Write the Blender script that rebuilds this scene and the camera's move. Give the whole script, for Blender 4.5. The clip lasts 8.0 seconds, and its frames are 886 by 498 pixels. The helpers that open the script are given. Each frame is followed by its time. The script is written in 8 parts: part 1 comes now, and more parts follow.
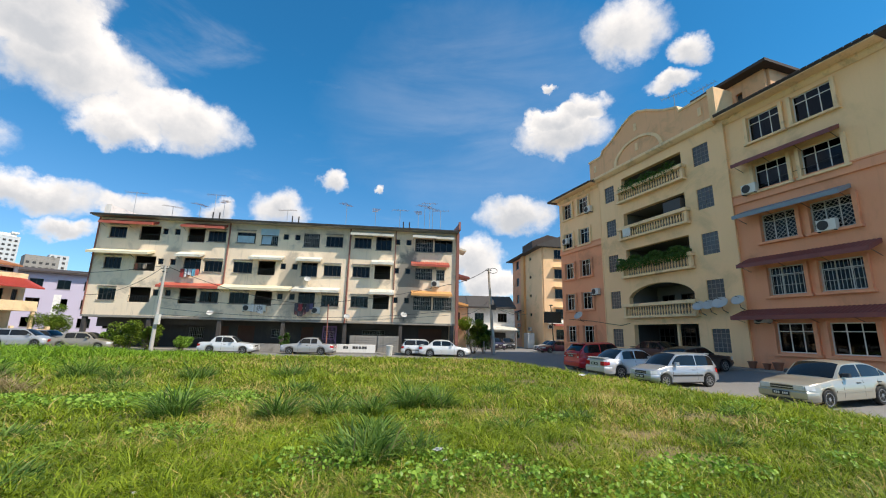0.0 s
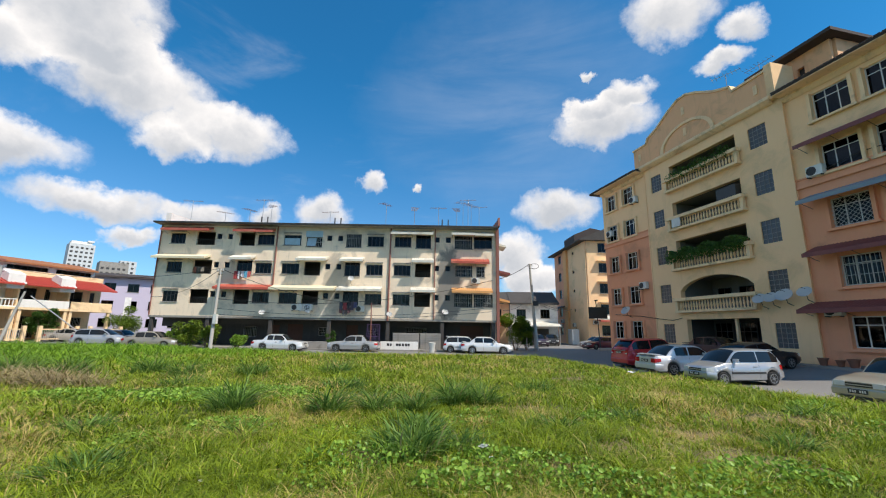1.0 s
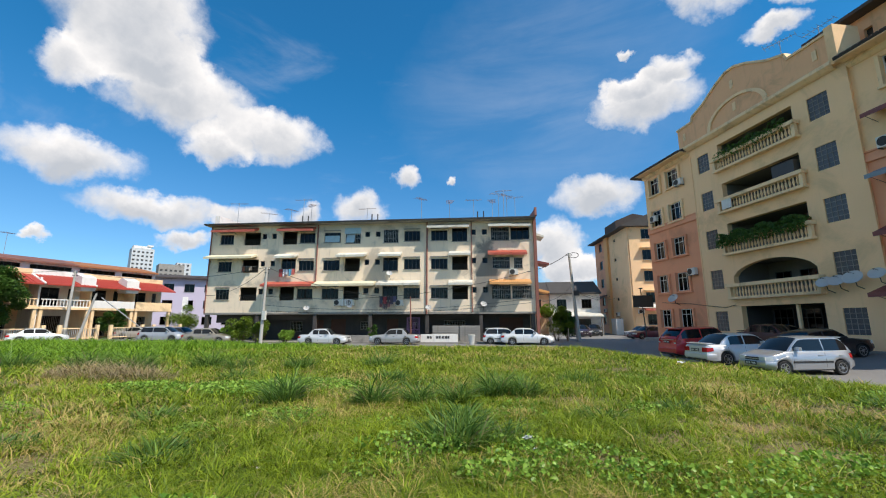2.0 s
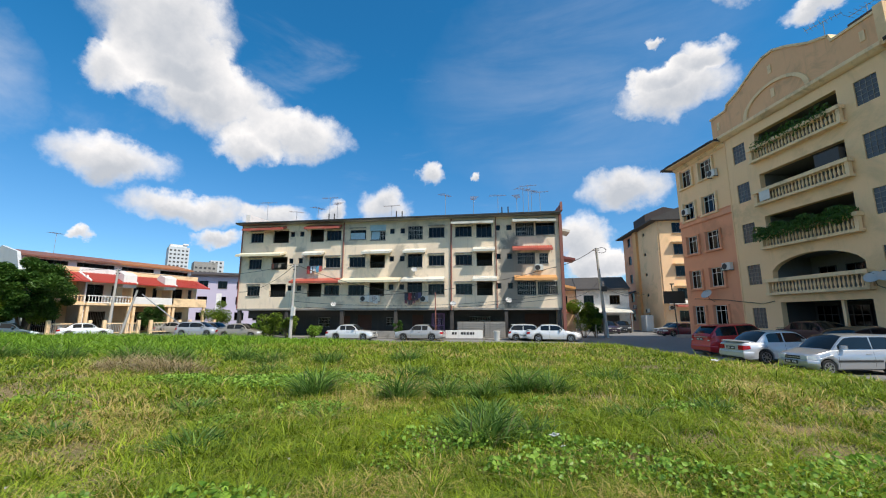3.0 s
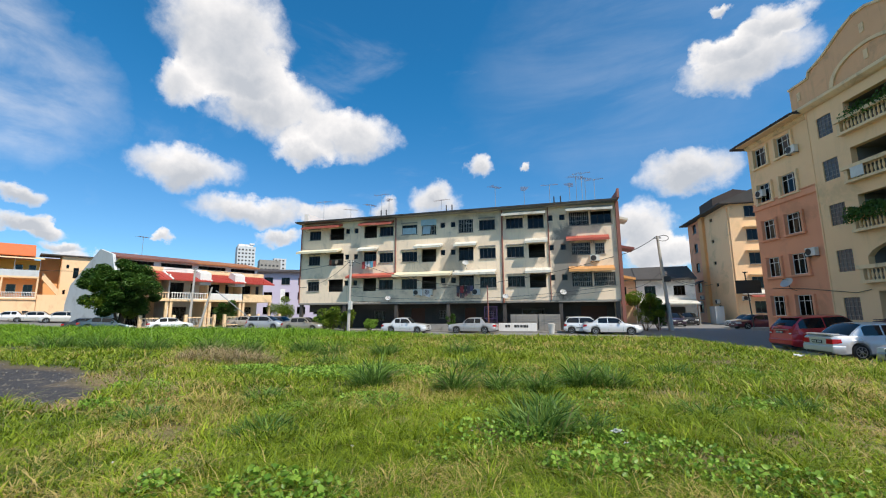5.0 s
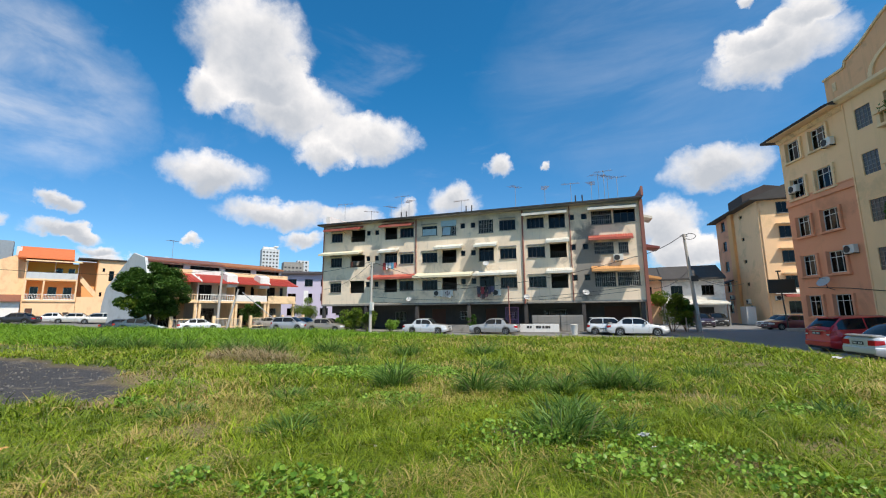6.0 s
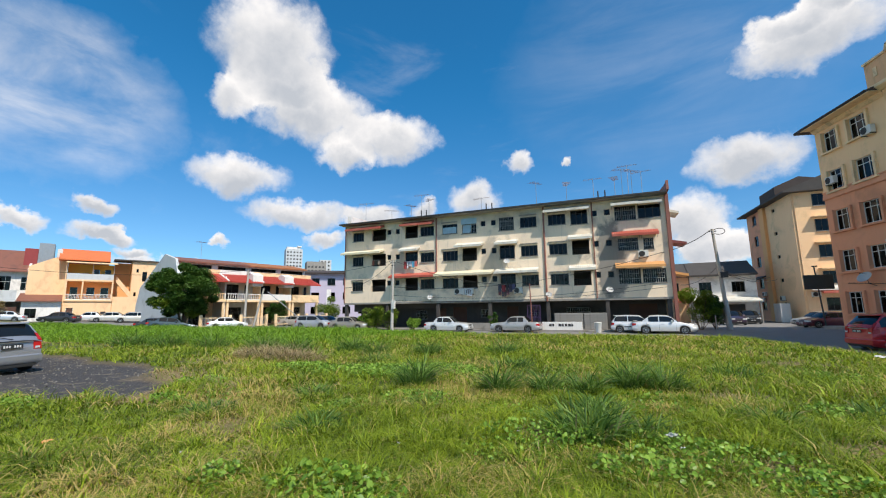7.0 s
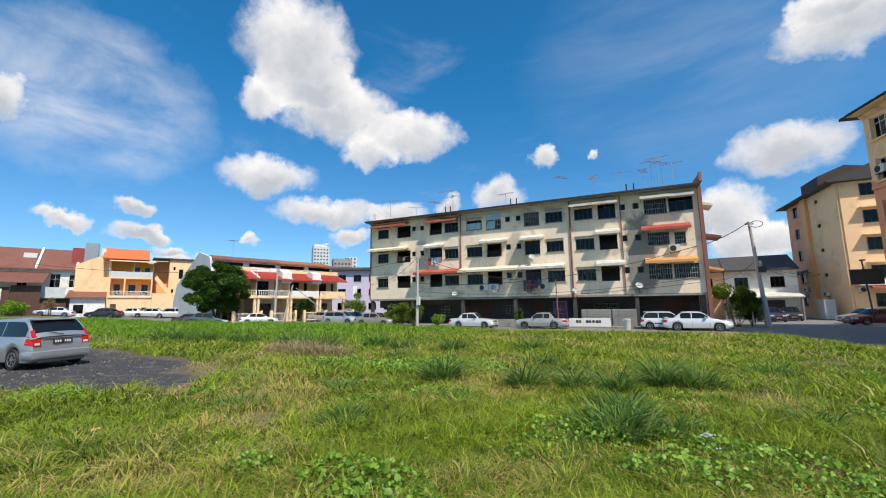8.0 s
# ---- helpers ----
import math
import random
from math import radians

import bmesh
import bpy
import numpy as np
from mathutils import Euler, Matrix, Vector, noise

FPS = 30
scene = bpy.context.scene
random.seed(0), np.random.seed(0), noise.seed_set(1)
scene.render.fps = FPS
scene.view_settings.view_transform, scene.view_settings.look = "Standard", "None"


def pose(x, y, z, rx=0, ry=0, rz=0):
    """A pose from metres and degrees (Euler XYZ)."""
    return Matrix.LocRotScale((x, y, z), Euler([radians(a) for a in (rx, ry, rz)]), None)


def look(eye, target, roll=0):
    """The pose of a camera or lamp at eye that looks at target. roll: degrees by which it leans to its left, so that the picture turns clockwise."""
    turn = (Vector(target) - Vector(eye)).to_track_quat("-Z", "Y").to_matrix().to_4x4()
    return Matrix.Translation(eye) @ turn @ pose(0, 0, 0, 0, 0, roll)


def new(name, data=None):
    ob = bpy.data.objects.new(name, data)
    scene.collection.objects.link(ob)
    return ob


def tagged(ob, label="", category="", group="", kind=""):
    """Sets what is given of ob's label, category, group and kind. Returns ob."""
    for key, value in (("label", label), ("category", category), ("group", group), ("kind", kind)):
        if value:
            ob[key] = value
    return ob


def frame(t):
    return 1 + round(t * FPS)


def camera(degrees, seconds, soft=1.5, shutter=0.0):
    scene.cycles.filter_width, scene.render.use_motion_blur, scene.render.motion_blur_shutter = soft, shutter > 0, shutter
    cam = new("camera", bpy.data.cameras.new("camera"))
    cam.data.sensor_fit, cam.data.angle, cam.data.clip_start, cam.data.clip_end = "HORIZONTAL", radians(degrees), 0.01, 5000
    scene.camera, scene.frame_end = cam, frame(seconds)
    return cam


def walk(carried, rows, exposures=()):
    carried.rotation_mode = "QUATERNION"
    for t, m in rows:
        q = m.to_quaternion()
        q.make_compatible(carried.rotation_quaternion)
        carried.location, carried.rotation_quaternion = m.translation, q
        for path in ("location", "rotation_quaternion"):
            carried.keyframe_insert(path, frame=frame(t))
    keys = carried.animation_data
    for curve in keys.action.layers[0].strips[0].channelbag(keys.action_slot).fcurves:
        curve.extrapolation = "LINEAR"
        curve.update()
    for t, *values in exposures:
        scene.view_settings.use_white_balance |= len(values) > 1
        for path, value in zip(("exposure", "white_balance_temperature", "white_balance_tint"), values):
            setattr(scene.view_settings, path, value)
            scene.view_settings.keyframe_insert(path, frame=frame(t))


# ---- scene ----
cam = camera(95.6, 8.0, soft=1.1)
EYE = 2.05
ROWS = [
    (0.0, 0.030, 101.78, -1.36, -0.28),
    (0.5, 0.026, 101.51, -1.11, 2.99),
    (1.0, 0.022, 101.25, -0.92, 5.53),
    (1.5, 0.019, 100.89, -0.28, 8.78),
    (1.7, 0.017, 100.53, -0.07, 9.74),
    (3.0, 0.007, 99.61, -0.02, 14.47),
    (3.5, 0.004, 99.45, -0.18, 16.01),
    (4.0, 0.000, 99.45, -0.16, 17.84),
    (4.5, -0.004, 98.83, 0.03, 20.01),
    (4.7, -0.005, 98.72, 0.20, 20.79),
    (6.0, -0.015, 98.80, 0.46, 24.75),
    (6.5, -0.019, 98.78, 0.70, 26.11),
    (7.0, -0.022, 98.57, 0.64, 27.71),
    (7.5, -0.026, 98.31, 0.70, 29.77),
    (8.0, -0.030, 98.07, 0.62, 31.20),
]
walk(cam, [(t, pose(x, 0, EYE, rx, ry, rz)) for t, x, rx, ry, rz in ROWS],
     exposures=[(0.0, 0.44, 7150, 12.5), (0.5, 0.36, 6950, 12), (4.0, 0.31, 6800, 11.5), (8.0, 0.29, 6800, 11.5)])

# ---------------------------------------------------------------- sky, clouds and sun
SUN = Vector((0.66, -0.35, 1.0)).normalized()
sun_data = bpy.data.lights.new("sun", "SUN")
sun_data.energy, sun_data.angle, sun_data.color = 4.0, radians(0.53), (1.0, 0.95, 0.86)
sun = new("sun", sun_data)
sun.matrix_world = look(tuple(SUN * 100), (0, 0, 0))


def node(tree, kind, **sets):
    n = tree.nodes.new(kind)
    for key, value in sets.items():
        if key == "op":
            n.operation = value
        elif key == "blend":
            n.blend_type = value
    return n


def maths(tree, op, a, b=None, c=None, clamp=False):
    n = tree.nodes.new("ShaderNodeMath")
    n.operation, n.use_clamp = op, clamp
    for i, v in enumerate((a, b, c)):
        if v is None:
            continue
        if isinstance(v, (int, float)):
            n.inputs[i].default_value = v
        else:
            tree.links.new(v, n.inputs[i])
    return n.outputs[0]


def smooth(tree, v, lo, hi, to0=0.0, to1=1.0):
    n = tree.nodes.new("ShaderNodeMapRange")
    n.interpolation_type = "SMOOTHSTEP"
    tree.links.new(v, n.inputs[0])
    for i, x in enumerate((lo, hi, to0, to1)):
        n.inputs[i + 1].default_value = x
    return n.outputs[0]


def noise_tex(tree, vector, scale, detail=4.0, rough=0.55, distort=0.0):
    n = tree.nodes.new("ShaderNodeTexNoise")
    n.inputs["Scale"].default_value, n.inputs["Detail"].default_value = scale, detail
    n.inputs["Roughness"].default_value, n.inputs["Distortion"].default_value = rough, distort
    if vector is not None:
        tree.links.new(vector, n.inputs["Vector"])
    return n


# each cumulus: azimuth, elevation, half width, half height (degrees)
CLOUDS = [
    (-52, 33.2, 9.0, 6.8), (-57, 26.5, 3.6, 3.4), (-46, 26.2, 10.4, 4.6), (-34.8, 23.7, 7.4, 3.7), (-42, 21.3, 4.6, 2.6),
    (-55.5, 17.2, 6.8, 3.0), (-47.5, 12.9, 8.6, 2.3), (-37.5, 13.0, 4.8, 2.2), (-22.8, 15.6, 4.6, 2.6), (-16.3, 19.8, 2.5, 2.0),
    (10.5, 16.8, 6.6, 3.2), (17.2, 27.0, 7.6, 3.6), (21, 29.8, 4.2, 2.1), (4.7, 10.3, 4.6, 4.2), (7.5, 7.2, 5.1, 2.6),
    (-67.3, 8.3, 2.2, 1.2), (-75.2, 9.4, 2.8, 1.1), (-69, 8.8, 3.1, 1.2), (-69.2, 11.8, 2.2, 1.1), (-80.5, 20.4, 2.8, 2.9),
    (-9.9, 19.5, 0.9, 0.8), (27.2, 37.5, 6.8, 4.2), (34.8, 33.7, 3.0, 1.9), (32.2, 30.7, 3.2, 1.3), (-62, 5.6, 7.2, 0.9),
    (-44.2, 9.8, 3.6, 1.3), (-57.2, 9.0, 1.5, 0.8), (15.9, 33.3, 1.4, 0.9), (-30.5, 14.2, 2.4, 1.5),
    (16.0, 29.0, 4.4, 2.2), (-50.5, 29.2, 8.0, 4.0), (-65.6, 6.7, 2.4, 0.8), (6.2, 7.1, 4.4, 3.0),
    # unseen clouds outside the view, added as white fill for shaded walls
    (70, 30, 18, 8), (110, 30, 22, 10), (150, 38, 20, 10), (-110, 34, 18, 12), (-140, 24, 22, 9), (-150, 50, 30, 10), (-100, 14, 14, 5), (178, 20, 22, 8), (-168, 30, 14, 8),
]


def build_world():
    world = bpy.data.worlds.new("sky")
    world.use_nodes = True
    scene.world = world
    t = world.node_tree
    t.nodes.clear()
    out = t.nodes.new("ShaderNodeOutputWorld")
    bg = t.nodes.new("ShaderNodeBackground")
    sky = t.nodes.new("ShaderNodeTexSky")
    sky.sky_type, sky.sun_disc = "NISHITA", False
    sky.sun_elevation = math.asin(SUN.z)
    sky.sun_rotation = math.atan2(SUN.x, SUN.y)
    sky.altitude, sky.air_density, sky.dust_density, sky.ozone_density = 20, 0.95, 0.15, 3.0
    co = t.nodes.new("ShaderNodeTexCoord").outputs["Generated"]
    # domain warp gives the billowing outlines
    warp = noise_tex(t, co, 15.0, 9.0, 0.60)
    sub = t.nodes.new("ShaderNodeVectorMath")
    sub.operation = "SUBTRACT"
    t.links.new(warp.outputs["Color"], sub.inputs[0])
    sub.inputs[1].default_value = (0.5, 0.5, 0.5)
    madd = t.nodes.new("ShaderNodeVectorMath")
    madd.operation = "MULTIPLY_ADD"
    t.links.new(sub.outputs[0], madd.inputs[0])
    madd.inputs[1].default_value = (0.085, 0.085, 0.085)
    t.links.new(co, madd.inputs[2])
    norm = t.nodes.new("ShaderNodeVectorMath")
    norm.operation = "NORMALIZE"
    t.links.new(madd.outputs[0], norm.inputs[0])
    sep = t.nodes.new("ShaderNodeSeparateXYZ")
    t.links.new(norm.outputs[0], sep.inputs[0])
    az = maths(t, "MULTIPLY", maths(t, "ARCTAN2", sep.outputs[0], sep.outputs[1]), 57.2958)
    el = maths(t, "MULTIPLY", maths(t, "ARCSINE", sep.outputs[2]), 57.2958)
    total, base = None, None
    for a, e, wa, we in CLOUDS:
        dx = maths(t, "MULTIPLY_ADD", az, 1 / wa, -a / wa)
        dy = maths(t, "MULTIPLY_ADD", el, 1 / we, -e / we)
        r2 = maths(t, "MULTIPLY_ADD", dx, dx, maths(t, "MULTIPLY", dy, dy))
        one = maths(t, "SUBTRACT", 1.0, r2, clamp=True)
        # the lower part of every cloud is its shaded base
        low = maths(t, "MULTIPLY", one, maths(t, "MULTIPLY_ADD", dy, -0.5, 0.5, clamp=True))
        total = one if total is None else maths(t, "ADD", total, one, clamp=True)
        base = low if base is None else maths(t, "MAXIMUM", base, low)
    fine = noise_tex(t, co, 26.0, 6.0, 0.6).outputs["Fac"]
    dens = maths(t, "ADD", total, maths(t, "MULTIPLY", maths(t, "MULTIPLY_ADD", fine, 0.66, -0.35), maths(t, "MULTIPLY", total, 5.0, clamp=True)))
    cover = smooth(t, dens, 0.0, 0.85)
    # thin high veil
    mp = t.nodes.new("ShaderNodeMapping")
    mp.inputs["Scale"].default_value = (1.0, 2.2, 5.0)
    mp.inputs["Rotation"].default_value = (0.3, 0.5, 0.2)
    t.links.new(co, mp.inputs[0])
    veil_n = noise_tex(t, mp.outputs[0], 2.2, 6.0, 0.6, 0.4).outputs["Fac"]
    veil = maths(t, "MULTIPLY", smooth(t, veil_n, 0.56, 0.84), 0.14)
    # a broad thin sheet of high cloud
    vx = maths(t, "MULTIPLY_ADD", az, 1 / 13.0, 74 / 13.0)
    vy = maths(t, "MULTIPLY_ADD", el, 1 / 9.0, -22 / 9.0)
    sheet = maths(t, "SUBTRACT", 1.0, maths(t, "MULTIPLY_ADD", vx, vx, maths(t, "MULTIPLY", vy, vy)), clamp=True)
    veil = maths(t, "MAXIMUM", veil, maths(t, "MULTIPLY", sheet, smooth(t, veil_n, 0.25, 0.75, 0.05, 0.62)))
    # a fainter one higher up
    hx = maths(t, "MULTIPLY_ADD", az, 1 / 26.0, -6 / 26.0)
    hy = maths(t, "MULTIPLY_ADD", el, 1 / 15.0, -30 / 15.0)
    haze = maths(t, "SUBTRACT", 1.0, maths(t, "MULTIPLY_ADD", hx, hx, maths(t, "MULTIPLY", hy, hy)), clamp=True)
    veil = maths(t, "MAXIMUM", veil, maths(t, "MULTIPLY", haze, smooth(t, veil_n, 0.3, 0.7, 0.03, 0.14)))
    cover = maths(t, "MAXIMUM", cover, veil)
    shade = maths(t, "MULTIPLY_ADD", base, 1.5, maths(t, "MULTIPLY_ADD", noise_tex(t, co, 7.0, 6.0, 0.6).outputs["Fac"], 1.5, -0.72), clamp=True)
    ramp = t.nodes.new("ShaderNodeMix")
    ramp.data_type = "RGBA"
    t.links.new(shade, ramp.inputs[0])
    ramp.inputs[6].default_value = (7.0, 7.0, 7.05, 1)
    ramp.inputs[7].default_value = (3.5, 3.85, 4.35, 1)
    # deepen the clear blue
    tint = t.nodes.new("ShaderNodeMix")
    tint.data_type, tint.blend_type = "RGBA", "MULTIPLY"
    tint.inputs[0].default_value = 1.0
    t.links.new(sky.outputs[0], tint.inputs[6])
    deep = t.nodes.new("ShaderNodeMix")
    deep.data_type = "RGBA"
    height = t.nodes.new("ShaderNodeSeparateXYZ")
    t.links.new(co, height.inputs[0])
    t.links.new(smooth(t, height.outputs[2], 0.06, 0.55), deep.inputs[0])
    deep.inputs[6].default_value, deep.inputs[7].default_value = (0.46, 0.76, 0.96, 1), (0.13, 0.83, 1.12, 1)
    t.links.new(deep.outputs[2], tint.inputs[7])
    mix = t.nodes.new("ShaderNodeMix")
    mix.data_type = "RGBA"
    t.links.new(cover, mix.inputs[0])
    t.links.new(tint.outputs[2], mix.inputs[6])
    t.links.new(ramp.outputs[2], mix.inputs[7])
    t.links.new(mix.outputs[2], bg.inputs["Color"])
    bg.inputs["Strength"].default_value = 0.125
    t.links.new(bg.outputs[0], out.inputs["Surface"])


build_world()


# ---------------------------------------------------------------- materials
def material(name, colour, rough=0.8, metal=0.0, var=0.25, scale=1.2, fine=14.0, bump=0.15, stain=None, stain_amt=0.0, stain_scale=(0.5, 0.5, 0.5),
             per_island=0.0, per_object=0.0, coat=0.0, streak=0.0, spec=0.5):
    """A worn surface: two scales of tone, optional stains and rain streaks, fine relief."""
    m = bpy.data.materials.new(name)
    m.use_nodes = True
    t = m.node_tree
    b = t.nodes["Principled BSDF"]
    co = t.nodes.new("ShaderNodeTexCoord").outputs["Object"]
    n1 = noise_tex(t, co, scale, 5, 0.6).outputs["Fac"]
    n2 = noise_tex(t, co, fine, 4, 0.6).outputs["Fac"]
    tone = maths(t, "ADD", maths(t, "MULTIPLY_ADD", n1, var * 1.4, 1 - var * 0.7), maths(t, "MULTIPLY_ADD", n2, var * 0.8, -var * 0.4))
    if per_island:
        g = t.nodes.new("ShaderNodeNewGeometry").outputs["Random Per Island"]
        tone = maths(t, "ADD", tone, maths(t, "MULTIPLY_ADD", g, per_island, -per_island / 2))
    if per_object:
        g = t.nodes.new("ShaderNodeObjectInfo").outputs["Random"]
        tone = maths(t, "ADD", tone, maths(t, "MULTIPLY_ADD", g, per_object, -per_object / 2))
    mul = t.nodes.new("ShaderNodeMix")
    mul.data_type, mul.blend_type = "RGBA", "MULTIPLY"
    mul.inputs[0].default_value = 1.0
    mul.inputs[6].default_value = (*colour, 1)
    t.links.new(tone, mul.inputs[7])
    col = mul.outputs[2]
    if stain:
        mp = t.nodes.new("ShaderNodeMapping")
        mp.inputs["Scale"].default_value = stain_scale
        t.links.new(co, mp.inputs[0])
        s = smooth(t, noise_tex(t, mp.outputs[0], 1.0, 8, 0.66, 0.6).outputs["Fac"], 0.50, 0.68)
        if streak:
            mp2 = t.nodes.new("ShaderNodeMapping")
            mp2.inputs["Scale"].default_value = (3.2, 3.2, 0.22)
            t.links.new(co, mp2.inputs[0])
            s2 = smooth(t, noise_tex(t, mp2.outputs[0], 1.0, 6, 0.7).outputs["Fac"], 0.52, 0.72)
            s = maths(t, "MAXIMUM", s, maths(t, "MULTIPLY", s2, streak))
        mx = t.nodes.new("ShaderNodeMix")
        mx.data_type = "RGBA"
        t.links.new(maths(t, "MULTIPLY", s, stain_amt), mx.inputs[0])
        t.links.new(col, mx.inputs[6])
        mx.inputs[7].default_value = (*stain, 1)
        col = mx.outputs[2]
    t.links.new(col, b.inputs["Base Color"])
    b.inputs["Roughness"].default_value, b.inputs["Metallic"].default_value = rough, metal
    b.inputs["Specular IOR Level"].default_value = spec
    b.inputs["Coat Weight"].default_value = coat
    b.inputs["Coat Roughness"].default_value = 0.06
    if bump:
        bp = t.nodes.new("ShaderNodeBump")
        bp.inputs["Strength"].default_value, bp.inputs["Distance"].default_value = bump, 0.02
        t.links.new(n2, bp.inputs["Height"])
        t.links.new(bp.outputs[0], b.inputs["Normal"])
    return m


def glass(name, tint, rough=0.02):
    m = bpy.data.materials.new(name)
    m.use_nodes = True
    t = m.node_tree
    t.nodes.clear()
    out = t.nodes.new("ShaderNodeOutputMaterial")
    tr = t.nodes.new("ShaderNodeBsdfTransparent")
    tr.inputs[0].default_value = (*tint, 1)
    gl = t.nodes.new("ShaderNodeBsdfGlossy")
    gl.inputs["Roughness"].default_value = rough
    fr = t.nodes.new("ShaderNodeFresnel")
    fr.inputs[0].default_value = 1.38
    mx = t.nodes.new("ShaderNodeMixShader")
    t.links.new(fr.outputs[0], mx.inputs[0])
    t.links.new(tr.outputs[0], mx.inputs[1])
    t.links.new(gl.outputs[0], mx.inputs[2])
    t.links.new(mx.outputs[0], out.inputs[0])
    return m


def leaf_material(name, c0, c1, dry=None, dry_share=0.0, trans=0.35, rough=0.5, patch=0.35):
    m = bpy.data.materials.new(name)
    m.use_nodes = True
    t = m.node_tree
    b = t.nodes["Principled BSDF"]
    out = t.nodes["Material Output"]
    rnd = t.nodes.new("ShaderNodeNewGeometry").outputs["Random Per Island"]
    co = t.nodes.new("ShaderNodeTexCoord").outputs["Object"]
    big = noise_tex(t, co, 0.45, 4, 0.6).outputs["Fac"]
    f = maths(t, "ADD", maths(t, "MULTIPLY", rnd, 1 - patch), maths(t, "MULTIPLY", smooth(t, big, 0.3, 0.7), patch))
    mx = t.nodes.new("ShaderNodeMix")
    mx.data_type = "RGBA"
    t.links.new(f, mx.inputs[0])
    mx.inputs[6].default_value, mx.inputs[7].default_value = (*c0, 1), (*c1, 1)
    col = mx.outputs[2]
    if dry:
        r2 = maths(t, "FRACT", maths(t, "MULTIPLY", rnd, 37.7))
        big2 = noise_tex(t, co, 0.33, 5, 0.65).outputs["Fac"]
        thr = smooth(t, big2, 0.45, 0.68, 0.03, min(1.0, dry_share * 3))
        isdry = maths(t, "LESS_THAN", r2, thr)
        m2 = t.nodes.new("ShaderNodeMix")
        m2.data_type = "RGBA"
        t.links.new(isdry, m2.inputs[0])
        t.links.new(col, m2.inputs[6])
        m2.inputs[7].default_value = (*dry, 1)
        col = m2.outputs[2]
    t.links.new(col, b.inputs["Base Color"])
    b.inputs["Roughness"].default_value = rough
    b.inputs["Specular IOR Level"].default_value = 0.3
    tl = t.nodes.new("ShaderNodeBsdfTranslucent")
    t.links.new(col, tl.inputs[0])
    ms = t.nodes.new("ShaderNodeMixShader")
    ms.inputs[0].default_value = trans
    t.links.new(b.outputs[0], ms.inputs[1])
    t.links.new(tl.outputs[0], ms.inputs[2])
    t.links.new(ms.outputs[0], out.inputs[0])
    return m


GRIME = (0.10, 0.09, 0.075)
M = {}
M["cream_old"] = material("weathered cream render", (0.88, 0.72, 0.54), 0.9, var=0.12, scale=0.5, fine=9, stain=(0.30, 0.26, 0.21), stain_amt=0.55, stain_scale=(0.45, 0.45, 0.5), streak=0.7)
M["cream_new"] = material("cream painted render", (0.95, 0.62, 0.34), 0.85, var=0.08, scale=0.4, fine=12, stain=(0.42, 0.30, 0.15), stain_amt=0.4, stain_scale=(0.3, 0.3, 0.3), streak=0.4)
M["salmon"] = material("salmon painted render", (0.82, 0.36, 0.20), 0.85, var=0.08, scale=0.4, fine=12, stain=(0.36, 0.17, 0.09), stain_amt=0.4, stain_scale=(0.3, 0.3, 0.3), streak=0.4)
M["tan"] = material("tan painted render", (0.84, 0.47, 0.25), 0.85, var=0.10, scale=0.5, fine=12, stain=(0.26, 0.17, 0.10), stain_amt=0.35, stain_scale=(0.5, 0.5, 0.5), streak=0.7)
M["cream_trim"] = material("pale cream trim", (0.90, 0.64, 0.37), 0.8, var=0.10, scale=1.0, stain=(0.28, 0.20, 0.12), stain_amt=0.5, stain_scale=(0.8, 0.8, 0.8), streak=0.6)
M["orange"] = material("orange painted render", (0.84, 0.43, 0.17), 0.85, var=0.08, scale=0.4)
M["peach"] = material("peach painted render", (0.92, 0.60, 0.34), 0.85, var=0.08, scale=0.4, stain=(0.45, 0.26, 0.14), stain_amt=0.3, streak=0.4)
M["white_wall"] = material("white painted render", (0.80, 0.77, 0.72), 0.85, var=0.10, scale=0.5, stain=GRIME, stain_amt=0.35, streak=0.5)
M["grey_wall"] = material("pale grey render", (0.56, 0.58, 0.58), 0.9, var=0.10, scale=0.5, stain=GRIME, stain_amt=0.3, streak=0.5)
M["lilac"] = material("lilac painted render", (0.52, 0.46, 0.56), 0.85, var=0.08, scale=0.4)
M["interior"] = material("dark plaster with shade in its colour", (0.22, 0.20, 0.18), 0.9, var=0.2)
# both shop colours are darkened to carry the shade of the recess
M["dark_shop"] = material("near-black surface with recess shade painted in", (0.07, 0.06, 0.055), 0.8, var=0.4, scale=0.8)
M["shop_grey"] = material("grey shopfront wall with dirt and painted shade", (0.065, 0.058, 0.055), 0.9, var=0.3, scale=0.6, stain=GRIME, stain_amt=0.8, streak=0.6)
M["concrete"] = material("stained concrete", (0.30, 0.28, 0.25), 0.92, var=0.25, scale=0.8, stain=GRIME, stain_amt=0.6, streak=0.5)
M["pole"] = material("grey concrete pole", (0.45, 0.43, 0.39), 0.9, var=0.2, scale=2.0)
M["asphalt"] = material("worn asphalt", (0.085, 0.083, 0.080), 0.93, var=0.3, scale=0.35, fine=60, bump=0.35, stain=(0.17, 0.16, 0.145), stain_amt=0.5, stain_scale=(0.25, 0.25, 0.25))
M["gravel"] = material("dark crushed gravel", (0.060, 0.056, 0.055), 0.95, var=0.6, scale=1.5, fine=40, bump=0.8, stain=(0.20, 0.17, 0.13), stain_amt=0.55, stain_scale=(0.6, 0.9, 0.6))
M["stone"] = material("pale gravel stones", (0.17, 0.155, 0.135), 0.9, var=0.3, per_island=0.7)
M["roof_dark"] = material("dark brown roof tiles", (0.060, 0.045, 0.040), 0.85, var=0.35, scale=1.0, fine=18, bump=0.4)
